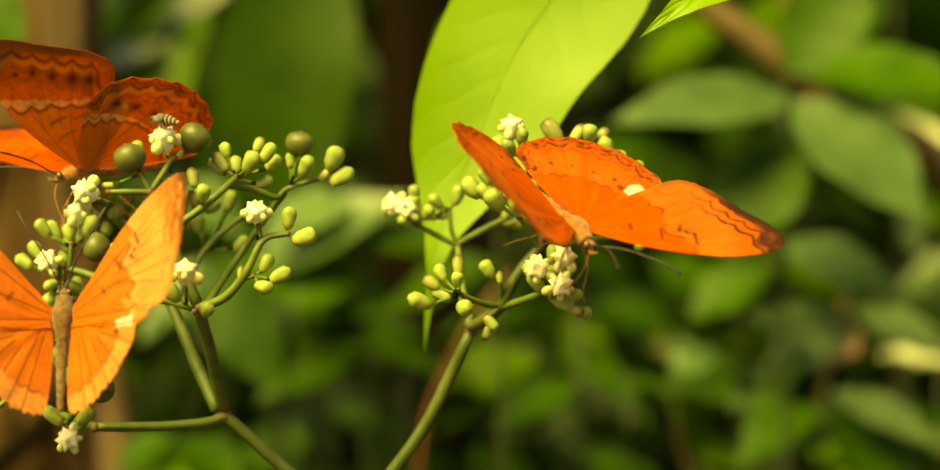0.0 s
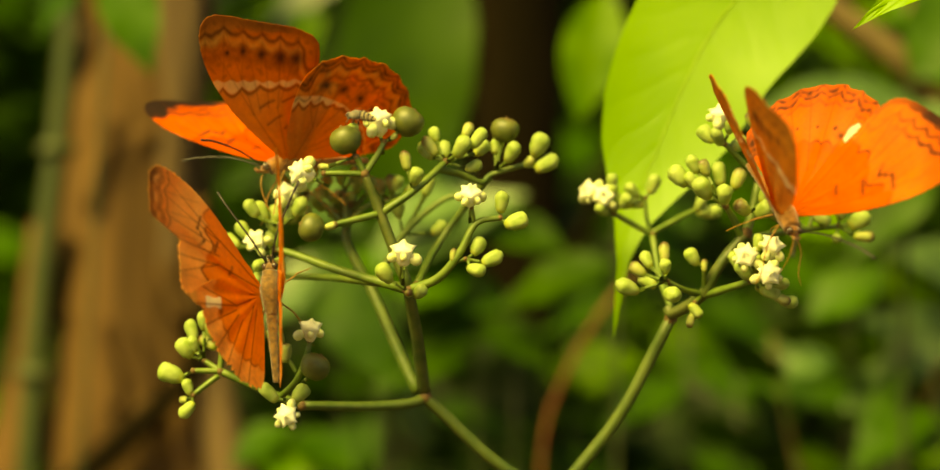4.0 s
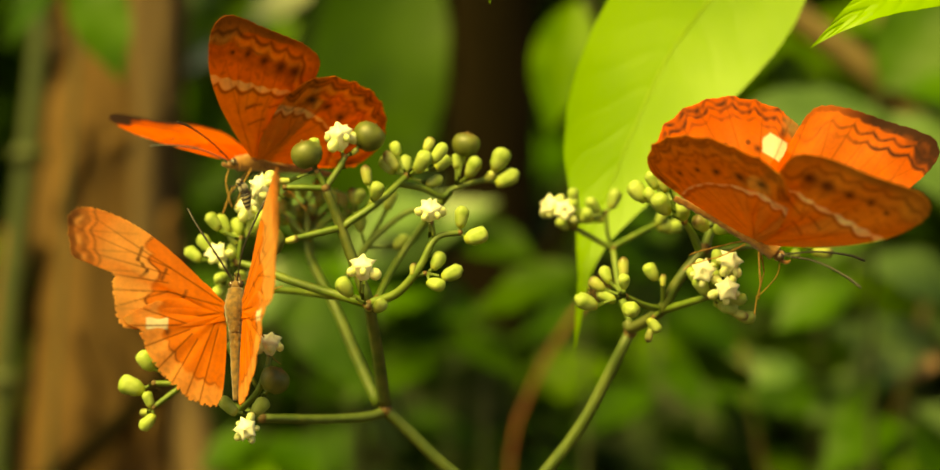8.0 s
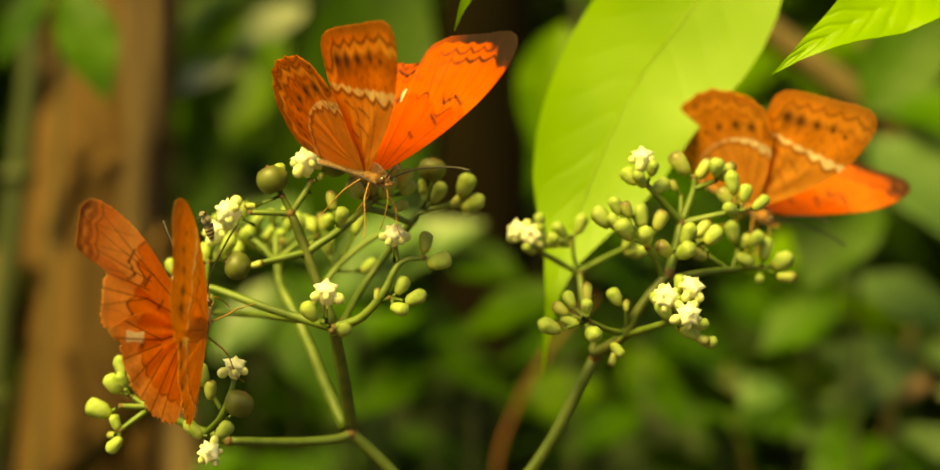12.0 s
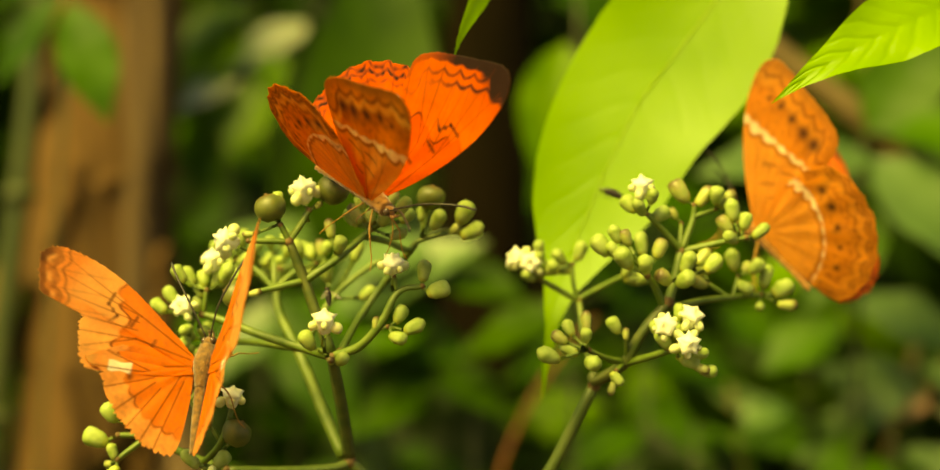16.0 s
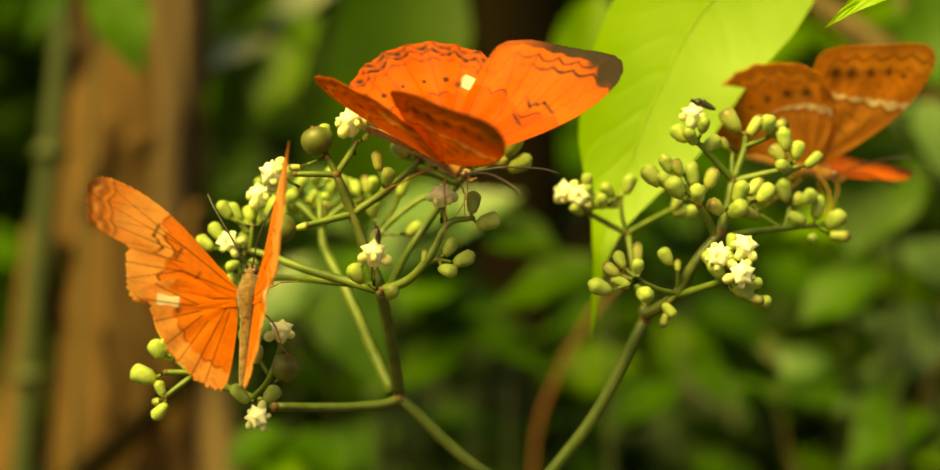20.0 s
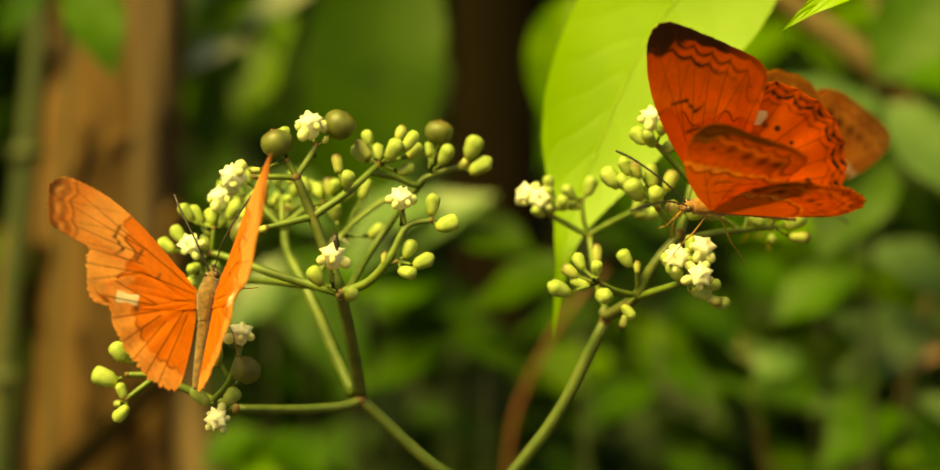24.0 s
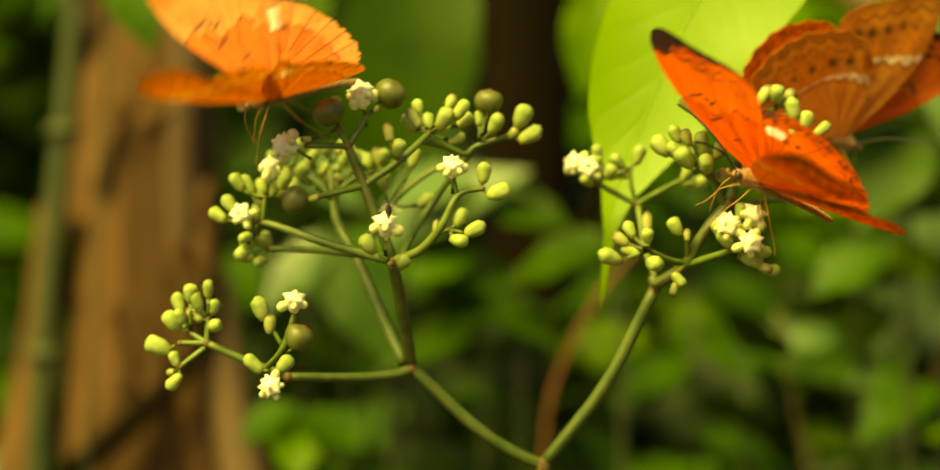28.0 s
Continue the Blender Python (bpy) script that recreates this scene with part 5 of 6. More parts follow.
    for a, b in (((1, 2.5), (13, 10)), ((1, 1.5), (14, 4.5)), ((13, 10), (32, 21)), ((13, 10), (36, 18)), ((13.5, 8.5), (34.5, 13)), ((14, 6.5), (32.5, 8.6)), ((14, 4.5), (31.5, 4.4)), ((14, 4.5), (29, 0.0)), ((1, 0), (26, -4.2))):
        col = mix_in(col, tone["vein"], bell(line_gap(x, y, a, b), 0.20) * np.clip(1.25 - np.hypot(x, y) / 42, 0.3, 1) * (tone["veined"] if upper else 0.4))
    return col


def hind_tints(x, y, edge, upper, tone):
    r = np.hypot(x, y + 1)
    ang = np.arctan2(-y, x)
    cell = (ang * 5.6) % 1.0
    arc = np.sin(np.pi * cell)
    mottle = 0.5 + 0.5 * np.sin(x * 1.5 + 1.2 * np.sin(y * 1.3)) * np.sin(y * 1.6 + np.sin(x * 1.1))
    if upper:
        col = np.tile(np.array(tone["base"]), (len(x), 1))
        col = mix_in(col, tone["disc"], np.clip((r - 15.6 - 1.0 * arc) / 0.8, 0, 1) * np.clip((27 - r) / 6, 0.2, 1) * 0.75)
        col = mix_in(col, tone["root"], np.clip((13 - r) / 12, 0, 1) * 0.6)
        dark = tone["dark"]
        for d, w, k in ((0.2, 0.5, 1.0), (1.7, 0.40, 0.95), (3.5, 0.36, 0.5)):
            col = mix_in(col, dark, bell(edge - d - arc * 1.1 - 0.35 * (mottle - 0.5), w * (0.8 + 0.7 * mottle)) * k * tone["rim"] * np.clip(0.25 + 0.9 * mottle, 0, 1))
        for a, w in ((0.36, 0.75), (0.56, 0.62), (0.80, 0.48), (1.04, 0.45), (1.28, 0.6)):
            col = mix_in(col, dark, np.clip((w * (1 + 0.35 * tone["lune"]) - np.hypot(x - 19.6 * np.cos(a), y + 1 + 20.2 * np.sin(a))) / 0.25, 0, 1) * 0.95 * (1 - 0.85 * tone["worn"]))
        col = mix_in(col, (0.92, 0.88, 0.74), np.clip((1.0 - np.maximum(np.abs(x - tone["patch_at"]) / tone["patch"], np.abs(y - tone["patch_y"] + 0.12 * (x - 17)) / (tone["patch_h"] * (1 + 0.16 * np.sin(x * 1.4))))) / 0.14, 0, 1))
        col = mix_in(col, dark, bell(np.hypot(x - tone["patch_at"] + tone["patch"] - 0.2, (y - tone["patch_y"] + tone["patch_h"] + 0.3) * 0.8), 0.75) * 0.9)
        col = mix_in(col, dark, bell(np.hypot(x - 22.3, y + 6.4), 0.75) * 0.9 * (1 - 0.6 * tone["worn"]))
        col = mix_in(col, tone["grey"], np.clip((4.2 - np.hypot(x - 26.0, y + 4.4)) / 2.0, 0, 1) * 0.8)
        col = mix_in(col, dark, bell(r - 15.6 - 0.9 * arc, 0.24) * np.clip((ang - 0.34) / 0.1, 0, 1) * np.clip(0.55 + 0.5 * np.sin(ang * 11), 0.1, 1) * 0.8)
    else:
        col = np.tile(np.array(tone["under"]), (len(x), 1))
        col = mix_in(col, tone["under_in"], np.clip((16.4 - r) / 1.2, 0, 1) * 0.95)
        col = mix_in(col, tone["under_dark"], np.clip((mottle - 0.6) / 0.3, 0, 1) * np.clip((r - 16) / 2, 0, 1) * 0.35)
        wide = tone["slim"] * (0.8 + 2.0 * np.clip((0.75 - ang) / 0.7, 0, 1))
        inner = 16.8 - wide * (0.2 + 0.6 * arc)
        col = mix_in(col, tone["under_dark"], bell(r - inner + 0.45, 0.45) * 0.6)
        col = mix_in(col, tone["band"], np.clip((r - inner) / 0.35, 0, 1) * np.clip((16.8 + 0.45 * wide - r) / 0.4, 0, 1))
        col = mix_in(col, (0.92, 0.40, 0.11), bell(edge - 2.7 - arc * 1.2, 0.7) * tone["lune"] * (0.5 + 0.5 * mottle))
        for d, k in ((0.3, 0.9), (1.5, 0.8), (4.2, 0.65), (5.8, 0.3)):
            col = mix_in(col, tone["under_dark"], bell(edge - d - arc * 1.1, 0.42) * k * (0.6 + 0.4 * mottle))
        for a, w in ((0.26, 1.1), (0.48, 1.2), (0.74, 0.85), (0.98, 0.6), (1.24, 0.7)):
            col = mix_in(col, (0.016, 0.007, 0.005), bell(np.hypot(x - 20.4 * np.cos(a), y + 1 + 20.8 * np.sin(a)), w * (1 + 0.35 * tone["lune"])) * 0.95)
    for a, b in (((0, 0), (9, -4)), ((9, -4), (22, -1.5)), ((9, -4), (26, -6.5)), ((9, -5), (25.5, -13)), ((8.5, -6), (22, -21)), ((7, -7), (17, -25)), ((3, -3), (12, -27)), ((2, -4), (7, -25))):
        col = mix_in(col, tone["vein"], bell(line_gap(x, y, a, b), 0.19) * (tone["veined"] if upper else 0.35))
    return col


def wing_mesh(name, shape, tints, tone, side, seed, camber, size_of):
    """A wing with two faces, each with its own scale colours, root at the hinge."""
    line = outline(shape)
    n, rings = len(line), 110
    pts = np.array([(q.x, q.y) for q in line])
    rough_edge = 4.6 if shape in (FORE_TORN, HIND_WORN) else 1.0
    wear = np.array([0.25 * noise.noise(Vector((p[0] * 0.9, p[1] * 0.9, seed))) + 0.22 * rough_edge * noise.noise(Vector((p[0] * 2.2, p[1] * 2.2, seed + 5))) for p in pts])
    size = np.hypot(pts[:, 0], pts[:, 1])
    if shape is HIND:
        wear = wear - 0.55 * np.abs(np.sin(np.pi * 5.6 * np.arctan2(-pts[:, 1], pts[:, 0]))) * np.clip((size - 19) / 3, 0, 1)
    pts = pts * (1 + wear / np.maximum(size, 6))[:, None] if size.max() else pts
    root = np.array([0.6, -0.5])
    us = (np.arange(rings + 1) / rings) ** 0.75
    grid = root + (pts - root)[None, :, :] * us[:, None, None]
    x, y = grid[..., 0].ravel(), grid[..., 1].ravel()
    if shape in (HIND, HIND_WORN):
        outer = np.array([p for p in pts if np.hypot(*p) > (17.5 if shape is HIND_WORN else 21.5)])
    else:
        outer = np.array([p for p in pts if p[0] > (36.0 if shape is FORE_TORN else 25.5) and (p[1] < 21.3 or p[0] > 36)])
    edge = np.min(np.hypot(x[:, None] - outer[None, :, 0], y[:, None] - outer[None, :, 1]), axis=1)
    ang = np.arctan2(y + 0.5, x - 0.5)
    z = camber * (x / 30) ** 2 * 2.2 + 0.16 * np.sin(ang * 17) * np.clip(x / 14, 0, 1) + 0.5 * (y / 22) ** 2
    sx = 1 if side == "right" else -1
    thick = 0.07
    verts = np.concatenate([np.stack([sx * x, y, z + thick], 1), np.stack([sx * x, y, z - thick], 1)]) * (0.001 * size_of)
    m = (rings + 1) * n
    faces = []
    for i in range(rings):
        for k in range(n - 1):
            a, b, c, d = i * n + k, i * n + k + 1, (i + 1) * n + k + 1, (i + 1) * n + k
            faces += [(a, b, c, d), (m + d, m + c, m + b, m + a)]
    for k in range(n - 1):
        a, b = rings * n + k, rings * n + k + 1
        faces.append((a, b, m + b, m + a))
    me = link_mesh(name, verts, faces, wing_scales)
    col = np.concatenate([tints(x, y, edge, True, tone), tints(x, y, edge, False, tone)])
    fade = np.array([noise.noise(Vector((a * 0.16, b * 0.16, seed))) + 0.5 * noise.noise(Vector((a * 0.5, b * 0.5, seed + 3))) for a, b in zip(x[::4], y[::4])]).repeat(4)[:len(x)]
    fade = 1 + 0.20 * np.concatenate([fade, -fade]) + 0.025 * np.tile(np.sin(ang * 34 + 1.0), 2)
    col = col * fade[:, None]
    rgba = np.ones((len(verts), 4))
    rgba[:, :3] = col
    layer = me.color_attributes.new("tint", "FLOAT_COLOR", "POINT")
    layer.data.foreach_set("color", rgba.ravel())
    return me


PALE = dict(lune=0.0, patch_at=17.2, patch_y=-4.7, patch_h=1.3, tip=5.0, worn=1.0, slim=0.8, patch=2.9, rim=0.22, veined=0.8, band=(0.85, 0.7, 0.4), base=(0.82, 0.220, 0.068), disc=(0.95, 0.430, 0.180), root=(0.70, 0.165, 0.046), dark=(0.12, 0.042, 0.018), mark=0.28, vein=(0.20, 0.045, 0.008), grey=(0.6, 0.34, 0.14),
            under=(0.78, 0.28, 0.06), under_in=(0.80, 0.33, 0.08), under_dark=(0.45, 0.14, 0.03))
RED = dict(lune=0.8, patch_at=18.6, patch_y=-6.1, patch_h=2.5, tip=8.6, worn=0.0, slim=0.95, patch=1.7, rim=1.15, veined=0.6, band=(0.92, 0.66, 0.34), base=(0.74, 0.092, 0.022), disc=(0.84, 0.140, 0.036), root=(0.60, 0.072, 0.018), dark=(0.030, 0.011, 0.007), mark=1.0, vein=(0.22, 0.03, 0.006), grey=(0.07, 0.035, 0.025),
           under=(0.74, 0.195, 0.042), under_in=(0.80, 0.300, 0.085), under_dark=(0.125, 0.028, 0.008))
ORANGE = dict(lune=0.3, patch_at=18.9, patch_y=-6.2, patch_h=2.7, tip=7.8, worn=0.25, slim=0.8, patch=2.4, rim=0.95, veined=0.5, band=(0.90, 0.80, 0.56), base=(0.79, 0.122, 0.034), disc=(0.87, 0.182, 0.056), root=(0.74, 0.125, 0.034), dark=(0.065, 0.018, 0.009), mark=0.95, vein=(0.32, 0.06, 0.01), grey=(0.42, 0.26, 0.12),
              under=(0.68, 0.235, 0.060), under_in=(0.76, 0.315, 0.094), under_dark=(0.27, 0.075, 0.022))


def ball(name, r, mat, sides=14):
    prof = [(max(1e-5, r[0] * math.sin(math.pi * i / 10)), -r[2] * math.cos(math.pi * i / 10)) for i in range(11)]
    v, f = lathe_data(prof, sides)
    for q in v:
        q.y *= r[1] / r[0]
    return link_mesh(name, v, f, mat)


def butterfly(label, tone, fur, torn, seed):
    b = thing("butterfly", (0, 0, 1.2), label, "butterfly", "butterflies on the flowers")
    b.rotation_mode = "QUATERNION"
    v, f = tube_data([(0, 5.4e-3, 0.3e-3), (0, 3.5e-3, 0.5e-3), (0, 0.5e-3, 0.7e-3), (0, -3e-3, 0.3e-3), (0, -4.6e-3, 0)], 0.0017, 0.0014, 6, 16, 0.0, 0.0)
    for q in v:
        k = 1 + 0.45 * math.exp(-((q.y - 0.001) / 0.0034) ** 2)
        q.x, q.z = q.x * k, q.z * k
        q += Vector((noise.noise(q * 1700), 0, noise.noise(q * 1700 + Vector((3, 1, 2))))) * 0.00022
    part("thorax", link_mesh("thorax", v, f, fur), b, "furry thorax")
    rng = random.Random(seed)
    hv, hf = [], []
    for k in range(420):
        th, y0 = rng.uniform(0, 6.28), rng.uniform(-0.0075, 0.0058)
        r = 0.0016 * (1 + 0.45 * math.exp(-((y0 - 0.001) / 0.0034) ** 2))
        way = Vector((math.cos(th), rng.uniform(-1.1, 0.1), math.sin(th)))
        a = Vector((r * 0.9 * math.cos(th), y0, 0.0004 + r * 0.9 * math.sin(th)))
        side = way.cross(Vector((0, 1, 0))).normalized() * 0.00006
        hv += [a - side, a + side, a + way * rng.uniform(0.0007, 0.0014)]
        hf.append((3 * k, 3 * k + 1, 3 * k + 2))
    part("hairs", link_mesh("hairs", hv, hf, fur), b, "long soft hairs on the thorax")
    v, f = tube_data([(0, -4e-3, 0), (0, -9e-3, -0.3e-3), (0, -15e-3, -0.9e-3), (0, -20e-3, -1.6e-3)], 0.0014, 0.0007, 10, 14)
    for q in v:
        k = 1 + 0.07 * math.sin(q.y * 3000)
        q.x, q.z = q.x * k, q.z * k
    part("abdomen", link_mesh("abdomen", v, f, fur), b, "ringed slender abdomen")
    head = part("head", ball("head", (0.0014, 0.0013, 0.0013), fur), b)
    head.location = (0, 6.4e-3, 0.2e-3)
    for s in (-1, 1):
        eye = part("eye", ball("eye", (0.0008, 0.0009, 0.001), eye_brown), head)
        eye.location = (s * 0.0011, 0.0003, 0.0002)
        v, f = tube_data([(s * 0.0005, 0.0009, 0.0008), (s * 0.0035, 0.007, 0.0045), (s * 0.0075, 0.0135, 0.0065), (s * 0.0098, 0.0175, 0.0068)], 0.00019, 0.00030, 8, 6)
        part("antenna", link_mesh("antenna", v, f, horn_black), head, "thin black clubbed antenna")
        v, f = tube_data([(s * 0.0004, 0.0009, -0.0006), (s * 0.0005, 0.0022, -0.0004), (s * 0.0004, 0.0028, 0.0004)], 0.00035, 0.0002, 5, 6)
        part("palp", link_mesh("palp", v, f, fur), head)
        for y0, y1, y2 in ((0.0022, 0.0062, 0.0078), (-0.0012, -0.0048, -0.0085)):
            v, f = tube_data([(s * 0.0012, y0, -0.0012), (s * 0.0036, y1 * 0.6 + y0 * 0.4, -0.0042), (s * 0.0044, y1, -0.0062)], 0.00022, 0.00018, 5, 6)
            leg = part("leg", link_mesh("leg", v, f, leg_tan), b)
            v, f = tube_data([(s * 0.0044, y1, -0.0062), (s * 0.0046, y2, -0.0105), (s * 0.0056, y2 * 1.15, -0.0128)], 0.00015, 0.00011, 5, 6)
            part("foot", link_mesh("foot", v, f, leg_tan), leg)
    v, f = tube_data([(0, 7.4e-3, -0.8e-3), (0, 8.6e-3, -4e-3), (0, 8.2e-3, -8.5e-3), (0, 7.4e-3, -11e-3)], 0.00016, 0.0001, 6, 6)
    part("proboscis", link_mesh("proboscis", v, f, leg_tan), head).location = (0, -6.4e-3, -0.2e-3)
    wings = []
    for side in ("left", "right"):
        shape = FORE_TORN if torn and side == "left" else FORE
        for name, sh, tints, dz in (("forewing", shape, fore_tints, 0.00025), ("hindwing", HIND_WORN if torn else HIND, hind_tints, -0.00025)):
            w = part(name, wing_mesh(name, sh, tints, tone, side, seed + len(wings), 1.0, 1.0 if torn else 1.07), b, "forewing with a torn notched margin" if sh is FORE_TORN else "")
            wings.append((w, side, dz))
    return b, wings


pale, pale_wings = butterfly("pale worn orange butterfly with torn wing margins on the lower flowers", PALE, fur_olive, True, 3)
red, red_wings = butterfly("deep red-orange butterfly with black wing tips and a dark banded underside", RED, fur_tan, False, 11)
orange, orange_wings = butterfly("bright orange butterfly with white hindwing patches and a banded underside", ORANGE, fur_tan, False, 19)


# ---- bees and flies ----
def insect(name, label, category, size, body, band, stripes):
    b = thing(name, (0, 0, 1.2), label, category)
    k = size
    th = part("thorax", ball("thorax", (0.0017 * k, 0.002 * k, 0.0016 * k), body), b)
    th.location = (0, 0.001 * k, 0)
    h = part("head", ball("head", (0.0012 * k, 0.0009 * k, 0.0012 * k), body), b)
    h.location = (0, 0.0034 * k, -0.0002 * k)
    for s in (-1, 1):
        e = part("eye", ball("eye", (0.0005 * k, 0.0006 * k, 0.0008 * k), eye_brown), h)
        e.location = (s * 0.0009 * k, 0.0003 * k, 0.0002 * k)
        v, f = blade_data([(s * 0.0062 * k, -0.0042 * k, 0.0022 * k), (s * 0.0042 * k, -0.0024 * k, 0.002 * k), (s * 0.0010 * k, 0.0012 * k, 0.0014 * k)], [0.0002 * k, 0.0012 * k, 0.0013 * k, 0.0003 * k], (0, 0, 1), 10, 4, 0.1)
        part("wing", link_mesh("wing", v, f, gauze), b)
        for j in (-1, 0, 1):
            v, f = tube_data([(s * 0.0008 * k, (0.001 + 0.001 * j) * k, -0.001 * k), (s * 0.0024 * k, (0.001 + 0.0018 * j) * k, -0.0018 * k), (s * 0.0026 * k, (0.001 + 0.0022 * j) * k, -0.0034 * k)], 0.0002 * k, 0.00012 * k, 4, 5)
            part("leg", link_mesh("leg", v, f, horn_black), b)
    for j in range(stripes):
        u = j / (stripes - 1)
        r = 0.0018 * k * (1 - 0.55 * u * u)
        seg = part("abdomen_ring", ball("abdomen_ring", (r, 0.0007 * k, r), band if j % 2 else horn_black), b)
        seg.location = (0, (-0.0012 - 0.0044 * u) * k, (-0.0002 - 0.0012 * u) * k)
    return b


honey_bee = insect("bee", "small grey and brown striped bee on a cream flower", "bee", 0.72, bee_grey, bee_band, 8)
blue_bee = insect("bee", "flying black bee with bright blue bands", "bee", 1.6, bee_grey, bee_blue, 9)
grey_bee = insect("bee", "large dark grey flying bee", "bee", 1.35, bee_grey, bee_grey, 7)
fly = insect("fly", "tiny black fly on a cream flower", "fly", 0.42, horn_black, horn_black, 5)
fly_two = insect("fly", "small black fly on the topmost cream flower", "fly", 0.6, horn_black, horn_black, 5)


# ---- what moves ----
ROWS_PALE = [
    (0, -0.089, 0.4126, 1.181, 66.7, -2.5, -0.6, 32, 33, 0, 2),
    (1, -0.0914, 0.4136, 1.1804, 76.8, -3.7, 5.6, 41, 40, 0, 4),
    (2, -0.0913, 0.4193, 1.1791, 71.1, -5.2, -14.3, 52, 51, -6, 2),
    (3, -0.0923, 0.423, 1.179, 63.5, -12.9, -16, 50, 49, -5, -4),
    (4.2, -0.0942, 0.4224, 1.1818, 77.7, -7.2, -8.4, 67, 66, 0, 0),
    (4.9, -0.0954, 0.4226, 1.1819, 80, -7, 0.4, 47, 46, 0, 0),
    (5.5, -0.0934, 0.4235, 1.1804, 65.4, -5.7, -8.2, 43, 40, -18, -4),
    (6, -0.0925, 0.4235, 1.1809, 74.2, -5.8, -18.8, 58, 57, -4, -7),
    (6.5, -0.092, 0.4224, 1.1812, 73.8, -10, -25.3, 22, 22, 0, 0),
    (7, -0.0927, 0.4247, 1.1803, 70.3, -6.6, -18.4, 53, 51, -8, -1),
    (7.5, -0.0941, 0.4243, 1.1817, 81.7, -5.9, -3.2, 47, 45, 0, 0),
    (8, -0.0928, 0.4233, 1.1806, 75.8, -6.3, -18.2, 49, 47, -6, 2),
    (8.5, -0.0928, 0.4225, 1.1813, 69.1, -12.4, -22.7, 19, 18, 0, 0),
    (9, -0.0922, 0.4226, 1.1797, 69, -11.5, -24.7, 52, 49, -5, 0),
    (10, -0.0927, 0.4218, 1.1803, 78.1, -4.3, -22.1, 55, 53, -4, -1),
    (11, -0.0913, 0.4203, 1.1825, 80.2, 5.9, -21.9, 56, 54, -5, 2),
    (12.2, -0.092, 0.4193, 1.1822, 78.3, -0.9, -22.4, 71, 70, 0, 0),
    (12.9, -0.092, 0.419, 1.1821, 76.1, -3.9, -23.3, 54, 53, 0, 0),
    (14, -0.0918, 0.4187, 1.181, 69.8, -6.1, -18.4, 48, 46, -9, 1),
    (15, -0.0921, 0.4187, 1.1809, 70.5, -3.9, -18, 50, 48, -8, 1),
    (16, -0.0905, 0.4186, 1.1804, 66, -4.3, -22.1, 46, 44, -7, 0),
    (17, -0.0921, 0.4189, 1.1798, 67.4, -4.3, -15.2, 46, 43, -8, -1),
    (18, -0.0914, 0.418, 1.181, 71.1, -6.5, -20.5, 46, 44, -6, 2),
    (19, -0.0919, 0.4191, 1.1813, 69.8, -4.5, -20.4, 52, 50, -8, 3),
    (20, -0.0919, 0.4202, 1.1808, 69, -5.1, -19.5, 51, 49, -6, 2),
    (21, -0.0919, 0.4197, 1.1812, 68.2, -5.3, -19.1, 51, 49, -7, 3),
    (22.2, -0.093, 0.4195, 1.181, 68.3, -6.2, -17.2, 69, 68, 0, 0),
    (22.9, -0.093, 0.4195, 1.1809, 68.3, -4.9, -16.7, 55, 53, 0, 0),
    (24, -0.0918, 0.4195, 1.1807, 67.1, -0.8, -16.5, 49, 47, -9, 1),
    (25, -0.0908, 0.4194, 1.1813, 68.2, -5.7, -28.7, 38, 36, -6, 2),
    (25.5, -0.0906, 0.4195, 1.1814, 65.4, -10.3, -27.4, 22, 20, -3, -10),
    (26, -0.0917, 0.4195, 1.178, 49, -28, -11.9, 43, 43, -2, 8),
    (26.5, -0.0917, 0.4239, 1.1813, 26.5, -40.3, 37.1, 56, 59, 0, 0),
    (26.8, -0.0918, 0.4239, 1.1765, 26.5, -40.3, 37.1, 56, 59, 0, 0),
    (26.93, -0.1206, 0.425, 1.1769, 75.8, -33.5, -6.3, 88, 88, 0, 0),
    (27.07, -0.1252, 0.425, 1.1851, 75.8, -33.5, -6.3, 22, 26, 0, 0),
    (27.13, -0.1149, 0.43, 1.2048, 75.8, -33.5, -6.3, 40, 40, 0, 0),
    (27.2, -0.1029, 0.43, 1.2259, 74.4, -30.6, 6.9, 10, 15, 0, 0),
    (27.3, -0.0957, 0.435, 1.2208, 54.6, -37.5, 41.3, 10, 55, 0, 0),
    (27.5, -0.0933, 0.44, 1.234, 29.3, -29.5, 74.5, 50, 50, 0, 0),
    (28, -0.0915, 0.4377, 1.2212, -19.5, -31.5, 104.4, 42, 42, 8, 1),
]
